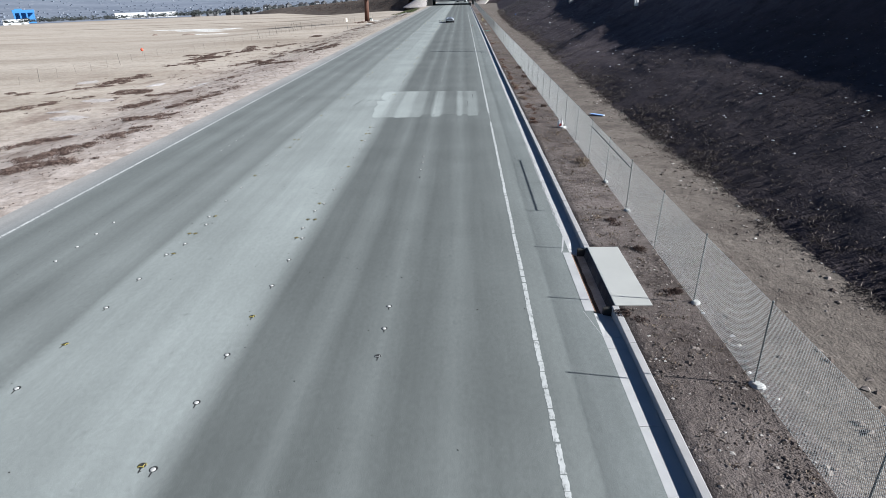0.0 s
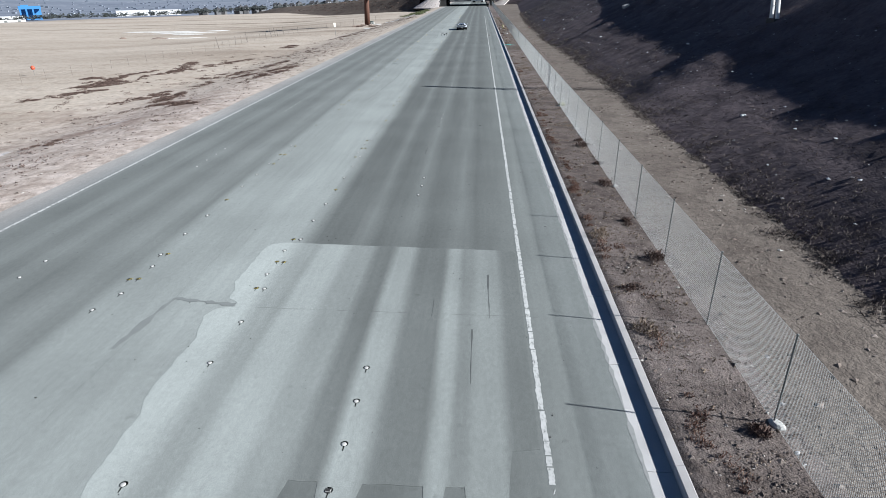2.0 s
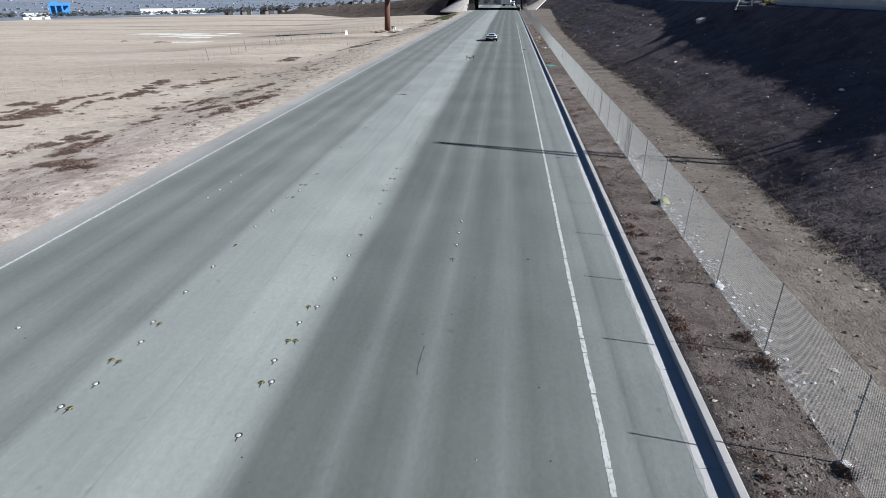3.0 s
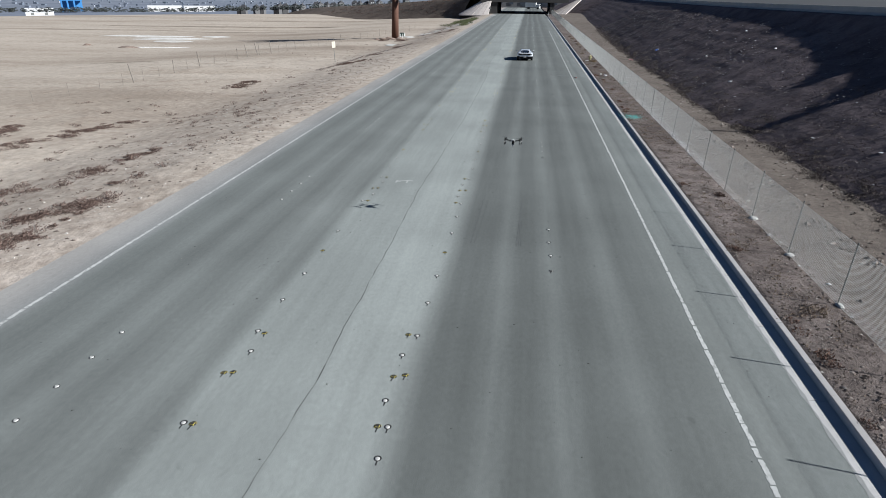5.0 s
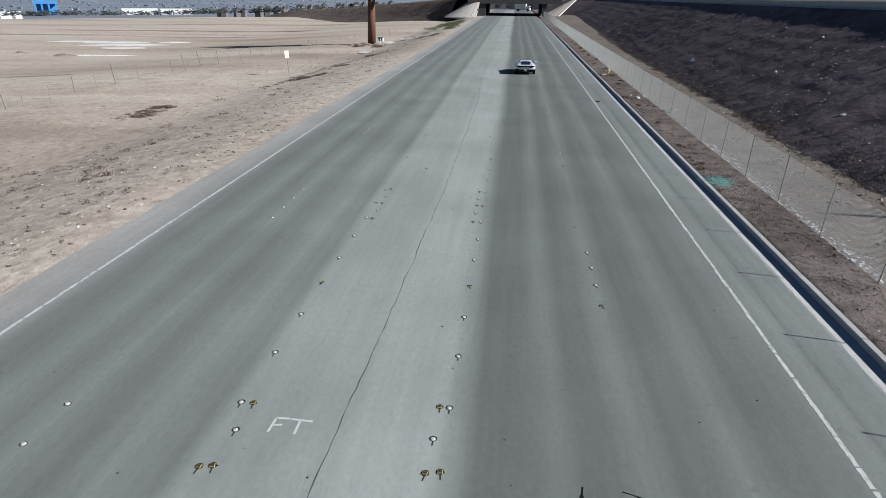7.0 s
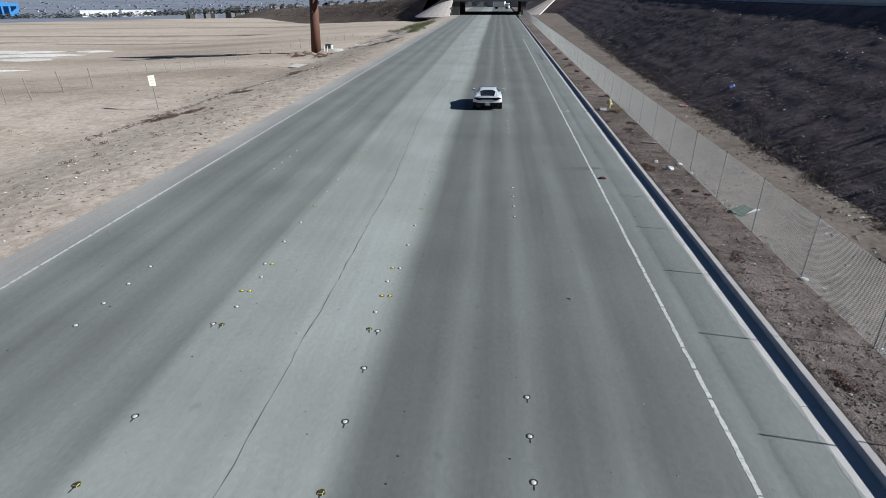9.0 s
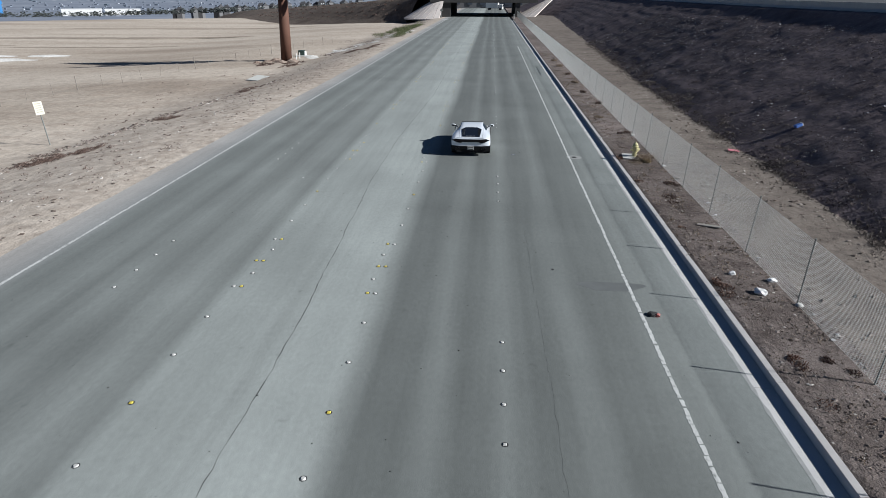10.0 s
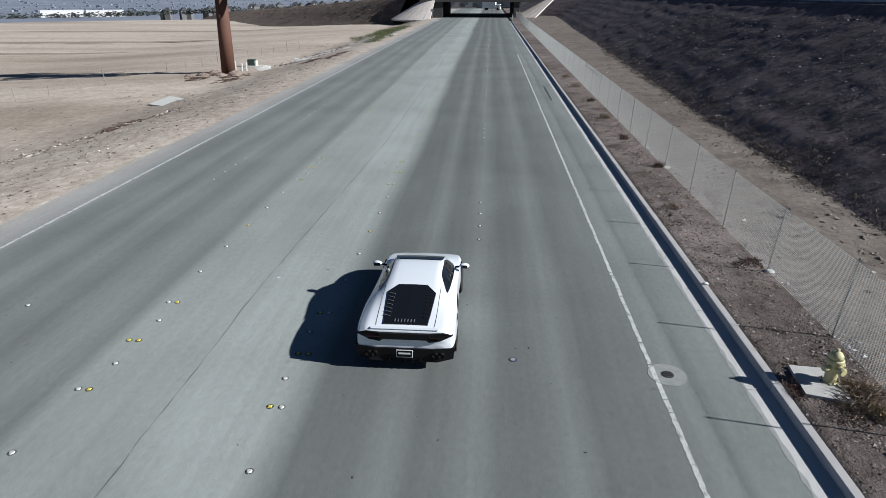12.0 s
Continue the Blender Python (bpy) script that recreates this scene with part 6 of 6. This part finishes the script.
# ---- litter that can be told apart ----
def crumple(name, x, y, z, sx, sy, sz, material, label, category, seed, turn=0.0):
    rnd2 = random.Random(seed)
    bm = bmesh.new()
    bmesh.ops.create_icosphere(bm, subdivisions=2, radius=1.0)
    for v in bm.verts:
        k = 1 + 0.35 * noise.noise(v.co * 1.8 + Vector((seed, 0, 0))) + rnd2.uniform(-0.1, 0.1)
        v.co = Vector((v.co.x * sx * k, v.co.y * sy * k, max(-0.6, v.co.z) * sz * k))
    o = part(name, bm, material)
    o.matrix_basis = pose(x, y, z + 0.45 * sz, 0, 0, turn)
    return tagged(o, label, category)


M_BAG = plain("white_plastic", (0.75, 0.74, 0.73), 0.45, 0, 0.5, 0.1)
M_RED = plain("red_print", (0.5, 0.03, 0.03), 0.5)
bag = thing("plastic_bag", "white plastic bag with a red print against a fence post", "plastic bag", pose(5.4, 24.73, 0.14))
bm = bmesh.new()
bmesh.ops.create_icosphere(bm, subdivisions=3, radius=1.0)
for v in bm.verts:
    k = 1 + 0.3 * noise.noise(v.co * 2.2)
    v.co = Vector((v.co.x * 0.15 * k, v.co.y * 0.10 * k, max(-0.75, v.co.z) * 0.21 * k + 0.16 + (0.1 if abs(v.co.x) > 0.4 and v.co.z > 0.5 else 0)))
part("bag_body", bm, M_BAG, bag)
part("red_print", spin(bmesh.new(), [(0.075, -0.008), (0.075, 0.008)], 14), M_RED, bag, "round red print").matrix_basis = pose(-0.02, -0.105, 0.17, 78, 0, -12)
crumple("plastic_bag", 5.58, 24.58, 0.13, 0.18, 0.16, 0.07, M_BAG, "crumpled white plastic on the dirt", "plastic bag", 3)
board = thing("foam_board", "pale blue foam board lying on the dirt track", "foam board", pose(7.99, 27.55, 0.24, 4, 3, 60) @ Matrix.Scale(0.8, 4))
part("deck", prism(bmesh.new(), [(-0.2, -0.5), (0.2, -0.5), (0.24, 0.0), (0.2, 0.42), (0.1, 0.53), (-0.1, 0.53), (-0.2, 0.42), (-0.24, 0.0)], 0.0, 0.06), plain("blue_foam", (0.27, 0.43, 0.70), 0.6), board)
part("rail", prism(bmesh.new(), [(0.225, -0.45), (0.262, 0.0), (0.225, 0.42), (0.25, 0.42), (0.29, 0.0), (0.25, -0.45)], 0.0, 0.05), plain("navy_foam", (0.02, 0.05, 0.18), 0.5), board, "navy edge strip")
part("rail", prism(bmesh.new(), [(-0.25, -0.45), (-0.29, 0.0), (-0.25, 0.42), (-0.225, 0.42), (-0.262, 0.0), (-0.225, -0.45)], 0.0, 0.05), plain("navy_edge", (0.02, 0.05, 0.18), 0.5), board, "navy edge strip")
part("nose", prism(bmesh.new(), [(-0.19, -0.52), (0.19, -0.52), (0.2, -0.43), (-0.2, -0.43)], 0.004, 0.066), plain("white_foam", (0.62, 0.66, 0.72), 0.6), board, "pale rounded end")
part("grip", prism(bmesh.new(), [(-0.06, 0.02), (0.06, 0.02), (0.06, 0.14), (-0.06, 0.14)], 0.06, 0.068), plain("navy_print", (0.03, 0.05, 0.12), 0.5), board, "dark printed mark")
panel = thing("broken_panel", "discarded dark green panel with a torn white flap", "panel", pose(6.01, 126.21, 0.16, 8, -14, 28))
part("mesh_face", box(bmesh.new(), 0, 0, 0.08, 0.62, 0.5, 0.05, 0.01), plain("green_plastic", (0.04, 0.09, 0.06), 0.5), panel)
part("flap", prism(bmesh.new(), [(-0.1, -0.26), (0.42, -0.38), (0.34, -0.22)], 0.12, 0.135), M_BAG, panel, "torn white flap")
crumple("paper_scrap", 4.98, 131.76, 0.15, 0.17, 0.14, 0.09, M_BAG, "crumpled white paper on the verge", "paper", 5)
crumple("paper_scrap", 4.66, 132.91, 0.15, 0.1, 0.08, 0.06, M_BAG, "crumpled white paper on the verge", "paper", 6)
crumple("paper_scrap", 5.57, 132.52, 0.15, 0.12, 0.10, 0.07, M_BAG, "crumpled white paper by the fence", "paper", 7)
crumple("paper_scrap", 3.81, 150.07, KERB_H, 0.07, 0.06, 0.04, M_BAG, "scrap of paper on the kerb", "paper", 8)
crumple("rag", 1.96, 130.6, 0.0, 0.14, 0.12, 0.06, M_DARKBASE, "black and red rag on the asphalt", "rag", 9)
crumple("paper_scrap", 2.06, 130.54, 0.01, 0.07, 0.05, 0.06, plain("red_paper", (0.30, 0.08, 0.07), 0.6), "red scrap of paper beside the rag", "paper", 10)
plank = part("plank", box(bmesh.new(), 0, 0, 0.03, 0.75, 0.16, 0.03, 0.006), plain("grey_wood", (0.30, 0.28, 0.25), 0.85))
plank.matrix_basis = pose(5.24, 136.71, 0.15, 3, -4, -32)
tagged(plank, "weathered grey plank by the fence", "plank")
pink = part("card_sheet", box(bmesh.new(), 0, 0, 0.02, 0.5, 0.28, 0.02, 0.004), plain("pink_card", (0.50, 0.17, 0.20), 0.6))
pink.matrix_basis = pose(9.72, 147.19, land(9.72, 147.19) + 0.03, 5, 4, -10)
tagged(pink, "flat pink card on the dirt track", "card")
can = thing("crushed_carton", "crushed blue and white carton on the dark bank", "carton", pose(12.65, 147.48, bank_z(12.65, 147.48) + 0.05, 0, -20, 12) @ Matrix.Scale(0.62, 4))
part("carton_body", box(bmesh.new(), 0, 0, 0.12, 0.55, 0.34, 0.22, 0.05), plain("blue_card", (0.06, 0.14, 0.42), 0.5), can)
part("carton_end", box(bmesh.new(), 0.29, 0, 0.13, 0.06, 0.32, 0.24, 0.02), M_BAG, can, "white end flap")
crumple("yellow_sheet", 5.82, 62.83, 0.15, 0.22, 0.3, 0.16, plain("yellow_green", (0.26, 0.26, 0.10), 0.8), "faded yellow-green sheet behind the fence", "sheet", 12)
for k, (x, y) in enumerate(((12.98, 52.37), (17.39, 123.53), (14.26, 131.76), (16.62, 73.44), (12.75, 118.31), (14.11, 96.33), (18.85, 136.08))):
    crumple("plastic_scrap", x, y, bank_z(x, y) + 0.03, 0.16, 0.10, 0.07, M_BAG, "white plastic scrap on the dark bank", "plastic scrap", 20 + k, 40 * k)


# ---- crest structures ----
def lattice(name, x, y, z, h, lean, w, label, turn=0):
    t = thing(name, label, "mast" if h > 4 else "ladder", pose(x, y, z, 0, 0, turn))
    a0, a1 = Vector((0, -w / 2, 0)), Vector((0, w / 2, 0))
    top = Vector((0, lean * h, h))
    b0, b1 = top + Vector((0, -w / 9, 0)), top + Vector((0, w / 9, 0))
    for a, b in ((a0, b0), (a1, b1)):
        part("leg", rod(bmesh.new(), a, b, 0.075 if h < 3 else 0.13, 0.05 if h < 3 else 0.11, 10), M_WHITE, t)
    n = max(3, int(h / 0.35)) if h < 3 else int(h / 0.8)
    for k in range(1, n):
        u = k / n
        part("rung", rod(bmesh.new(), a0.lerp(b0, u), a1.lerp(b1, u), 0.03, 0.03, 6), M_WHITE, t)
    part("footing", box(bmesh.new(), 0, 0, -0.1, 0.5, w + 0.3, 0.3, 0.03), M_ABUT, t)


lattice("lattice_mast", 20.0, 67.06, bank_z(20.0, 67.06) + 0.05, 8.2, 0.22, 0.9, "white leaning lattice mast on the crest")
lattice("steel_ladder", 21.5, 103.6, bank_z(21.5, 103.6), 2.4, 0.0, 1.5, "white steel ladder frame standing below the crest barrier", 70)
mk = part("edge_marker", box(bmesh.new(), 0, 0, 0.45, 0.25, 0.5, 0.9, 0.02), plain("yellow_panel", (0.6, 0.45, 0.05), 0.5))
mk.matrix_basis = pose(23.2, 103.0, crest_line(103.0) + 0.2)
tagged(mk, "yellow edge marker on the crest barrier", "marker")
mk = part("drain_headwall", box(bmesh.new(), 0, 0, 0.3, 0.7, 1.3, 0.45, 0.04), M_KERB)
mk.matrix_basis = pose(19.6, 109.6, bank_z(19.6, 109.6) - 0.2, 0, -20, 0)
tagged(mk, "small grey concrete headwall in the bank", "headwall")


# ---- twigs on the track and the bank ----
M_TWIG = Nodes("pale_twig", 0.9, 0, 0.2)
M_TWIG = M_TWIG.done(M_TWIG.ramp(M_TWIG.island(), [(0.0, (0.06, 0.048, 0.04)), (0.7, (0.14, 0.115, 0.095)), (1.0, (0.30, 0.26, 0.22))]))
verts, faces = [], []
rnd = random.Random(83)
for _ in range(5200):
    y = rnd.uniform(-4, 190)
    t = toe_x(y)
    x = t + rnd.gauss(0.6, 1.1) if rnd.random() < 0.55 else rnd.uniform(t, 17)
    if x < fence_x(y) + 0.3:
        continue
    z = (bank_z(x, y) if x > t else land(x, y)) + 0.03
    a, d, w = rnd.uniform(0, 6.28), rnd.uniform(0.04, 0.17), rnd.uniform(0.003, 0.008)
    dx, dy, nx, ny = d * math.cos(a), d * math.sin(a), -w * math.sin(a), w * math.cos(a)
    x2, y2 = x + dx, y + dy
    z2 = (bank_z(x2, y2) if x2 > toe_x(y2) else land(x2, y2)) + rnd.uniform(0.02, 0.06)
    b = len(verts)
    for px_, py_, pz_ in ((x, y, z), ((x + x2) / 2 + nx * 3, (y + y2) / 2 + ny * 3, (z + z2) / 2 + 0.02), (x2, y2, z2)):
        verts += [(px_ + nx, py_ + ny, pz_), (px_ - nx, py_ - ny, pz_), (px_, py_, pz_ + 1.6 * w)]
    for o in (0, 3):
        for k in range(3):
            faces.append((b + o + k, b + o + (k + 1) % 3, b + o + 3 + (k + 1) % 3, b + o + 3 + k))
sheet("loose_twigs", verts, faces, [M_TWIG], "dead twigs and straw strewn along the foot of the bank", "twigs", "stuff")
soil_mound(-88.2, 195.78, 2.8, 1.2, 0.45, 9, "low dark heap of soil in the field")
soil_mound(-101.79, 201.22, 1.2, 0.9, 0.4, 12, "low dark heap of soil in the field")


# ---- distant town ----
M_DARKROOF = plain("dark_roof", (0.05, 0.05, 0.055), 0.8)
M_FARWALL = plain("far_wall", (0.13, 0.13, 0.135), 0.8)
M_FARWHITE = plain("far_white_wall", (0.62, 0.63, 0.64), 0.7)
M_FARBLUE = plain("far_blue", (0.05, 0.22, 0.50), 0.6)
M_FARLEAF = plain("far_foliage", (0.05, 0.058, 0.055), 0.9)
M_PANE = plain("far_pane", (0.06, 0.07, 0.09), 0.3)


def house(x, y, z, w, d, h, turn, seed):
    rnd2 = random.Random(seed)
    g = thing("house", "distant two-storey house with a dark pitched roof", "house", pose(x, y, z, 0, 0, turn), "houses beyond the field")
    part("wall", box(bmesh.new(), 0, 0, h / 2 - 4, w, d, h + 8), M_FARWALL, g)
    bm = bmesh.new()
    v = [bm.verts.new(p) for p in ((-w * 0.55, -d * 0.55, h), (w * 0.55, -d * 0.55, h), (w * 0.55, d * 0.55, h), (-w * 0.55, d * 0.55, h), (-w * 0.3, 0, h + 2.2), (w * 0.3, 0, h + 2.2))]
    for q in ((0, 1, 5, 4), (2, 3, 4, 5), (1, 2, 5), (3, 0, 4), (3, 2, 1, 0)):
        bm.faces.new([v[i] for i in q])
    roof = part("roof", bm, M_DARKROOF, g)
    part("chimney", box(bmesh.new(), w * 0.2, 0, h + 2.2, 0.7, 0.7, 1.6), M_FARWALL, roof)
    for k in range(3):
        part("window", box(bmesh.new(), (k - 1) * w * 0.3, -d / 2 - 0.03, h * rnd2.choice((0.3, 0.72)), 1.2, 0.06, 1.2), M_FARWHITE if rnd2.random() < 0.4 else M_PANE, g)


for k in range(22):
    u = (k + 0.35 * math.sin(k * 5.1)) / 21
    x, y = -307 + 167 * u, 727 + 54 * u + 7 * math.sin(k * 3.7)
    house(x, y, lerp(u, [(0, -12.5), (0.5, -8.5), (1, -5.0)]), 3.6 + (k * 37 % 5) * 0.8, 6, 1.8 + (k * 7 % 4) * 0.5, -18 + 30 * math.sin(k * 2.3), k)


def shed(x, y, z, w, d, h, turn, material, label, name="warehouse"):
    g = thing(name, label, "building", pose(x, y, z, 0, 0, turn), "buildings in the valley")
    part("wall", box(bmesh.new(), 0, 0, h / 2, w, d, h), material, g)
    part("roof", box(bmesh.new(), 0, 0, h + 0.2, w * 1.01, d * 1.01, 0.4), M_FARWHITE, g)
    for k in range(max(2, int(w / 9))):
        part("loading_door", box(bmesh.new(), -w / 2 + (k + 0.5) * w / max(2, int(w / 9)), -d / 2 - 0.05, h * 0.3, 2, 0.1, h * 0.35), M_POST, g)


shed(-304, 578, -9.5, 26, 14, 4.2, 31, M_FARWHITE, "distant long white warehouse")
shed(-281, 592, -9.5, 24, 14, 3.9, 31, M_FARWHITE, "distant long white warehouse")
shed(-372, 520, -12.0, 18, 12, 5.0, 36, M_FARWHITE, "distant low white building")
shed(-400, 498, -12.0, 16, 12, 4.8, 38, M_FARWHITE, "distant low white building")
g = thing("blue_building", "distant bright blue open-sided steel building", "building", pose(-560, 806, -19, 0, 0, 36), "buildings in the valley")
part("roof", box(bmesh.new(), 0, 0, 14.2, 24, 14, 3.6, 0.2), M_FARBLUE, g)
part("gable", box(bmesh.new(), -5, 0, 16.6, 8, 12, 1.6, 0.2), M_FARBLUE, g)
for x in (-10.5, -4, 3, 10.5):
    part("column", box(bmesh.new(), x, -6, 6.2, 1.8, 1.8, 12.6, 0.1), M_FARBLUE, g)
part("wall", box(bmesh.new(), 0, 5, 6.2, 22, 1.0, 12.6), M_FARBLUE, g)
rnd = random.Random(5)
spots = []
for k in range(420):
    u = rnd.random()
    x, y = -420 + 330 * u + rnd.gauss(0, 3), 470 + 85 * u + rnd.gauss(0, 6)
    z = lerp(u, [(0, -9.0), (0.5, -7.6), (0.75, -5.6), (1, -2.4)])
    r = rnd.uniform(1.2, 2.6)
    spots.append((x, y, z, r, r * rnd.uniform(1.2, 1.9), 50))
places = []
for x, y, z, r, h, _ in spots:
    for _ in range(13):
        places.append((x + rnd.gauss(0, r * 0.5), y + rnd.gauss(0, r * 0.5), z + rnd.uniform(0.1, 1.0) * h * 0.8, r * rnd.uniform(0.25, 0.5)))
scatter("distant_trees", places, M_FARLEAF, "dark line of distant trees and shrubs", "trees")
verts, faces = [], []
for k in range(1100):
    a = radians(rnd.uniform(92, 150))
    d = 950 + 1700 * rnd.random() ** 0.8
    x, y = d * math.cos(a), 130 + d * math.sin(a)
    z, w, h = land(x, y), rnd.choice((2, 3, 3, 4, 7)), rnd.uniform(1.2, 3.0)
    b = len(verts)
    verts += [(x + i * w / 2, y + j * w / 3, z + q) for q in (-2, h) for j in (-1, 1) for i in (-1, 1)]
    faces += [tuple(b + i for i in q) for q in ((0, 1, 5, 4), (1, 3, 7, 5), (3, 2, 6, 7), (2, 0, 4, 6), (4, 5, 7, 6))]
# roof tones held blue-grey and close together to carry the haze
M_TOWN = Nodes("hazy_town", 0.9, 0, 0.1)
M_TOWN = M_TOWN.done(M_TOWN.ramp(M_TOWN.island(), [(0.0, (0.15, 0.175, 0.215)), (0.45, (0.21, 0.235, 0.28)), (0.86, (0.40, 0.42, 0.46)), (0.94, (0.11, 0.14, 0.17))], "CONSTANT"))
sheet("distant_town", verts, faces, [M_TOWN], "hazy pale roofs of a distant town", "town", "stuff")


# ---- beyond the underpass ----
def truck(x, y, turn):
    t = thing("box_truck", "white box truck beyond the underpass", "truck", pose(x, y, 0, 0, 0, turn))
    part("cargo_box", box(bmesh.new(), 0, 1.2, 2.1, 2.4, 5.4, 2.4, 0.05), M_WHITE, t)
    part("cab", box(bmesh.new(), 0, -2.6, 1.35, 2.2, 1.8, 1.9, 0.15), M_WHITE, t)
    part("windscreen", box(bmesh.new(), 0, -3.48, 1.75, 1.9, 0.08, 0.7, 0.02), M_GLASS, t)
    for sx in (-1, 1):
        for yy in (-2.5, 2.4):
            part("wheel", rod(bmesh.new(), (sx * 0.85, yy, 0.48), (sx * 1.12, yy, 0.48), 0.48, 0.48, 16), M_TYRE, t)


truck(-1.0, 405, 78)
g = thing("warehouse", "pale building with a blue front beyond the underpass", "building", pose(-2, 440, 0), "buildings in the valley")
part("wall", box(bmesh.new(), 0, 0, 3, 44, 10, 6), M_FARWALL, g)
part("front", box(bmesh.new(), 3, -5.1, 2.2, 16, 0.2, 3.0), M_PANE, g)
part("roof", box(bmesh.new(), 0, 0, 6.2, 45, 11, 0.4), M_FARWHITE, g)
for k in range(6):
    part("window", box(bmesh.new(), -17 + 6 * k, -5.25, 2.4, 2.2, 0.1, 1.6), M_PANE, g)


def bollard(x, y):
    o = thing("delineator_post", "white reflective post at the underpass mouth", "post", pose(x, y, 0.15), "posts at the underpass")
    part("post", box(bmesh.new(), 0, 0, 0.6, 0.22, 0.1, 1.2, 0.02), M_WHITE, o)
    part("reflector", box(bmesh.new(), 0, -0.056, 0.95, 0.14, 0.012, 0.2, 0.004), M_DARKBASE, o)


bollard(4.2, 308)
sg = thing("road_sign", "small grey sign on a post by the underpass", "sign", pose(-17.6, 315, -0.1))
part("post", rod(bmesh.new(), (0, 0, 0), (0, 0, 2.6), 0.05, 0.05, 8), M_POST, sg)
part("plate", box(bmesh.new(), 0, -0.06, 2.3, 0.75, 0.02, 0.75, 0.01, pose(0, 0, 0, 0, 45, 0)), M_POST, sg)
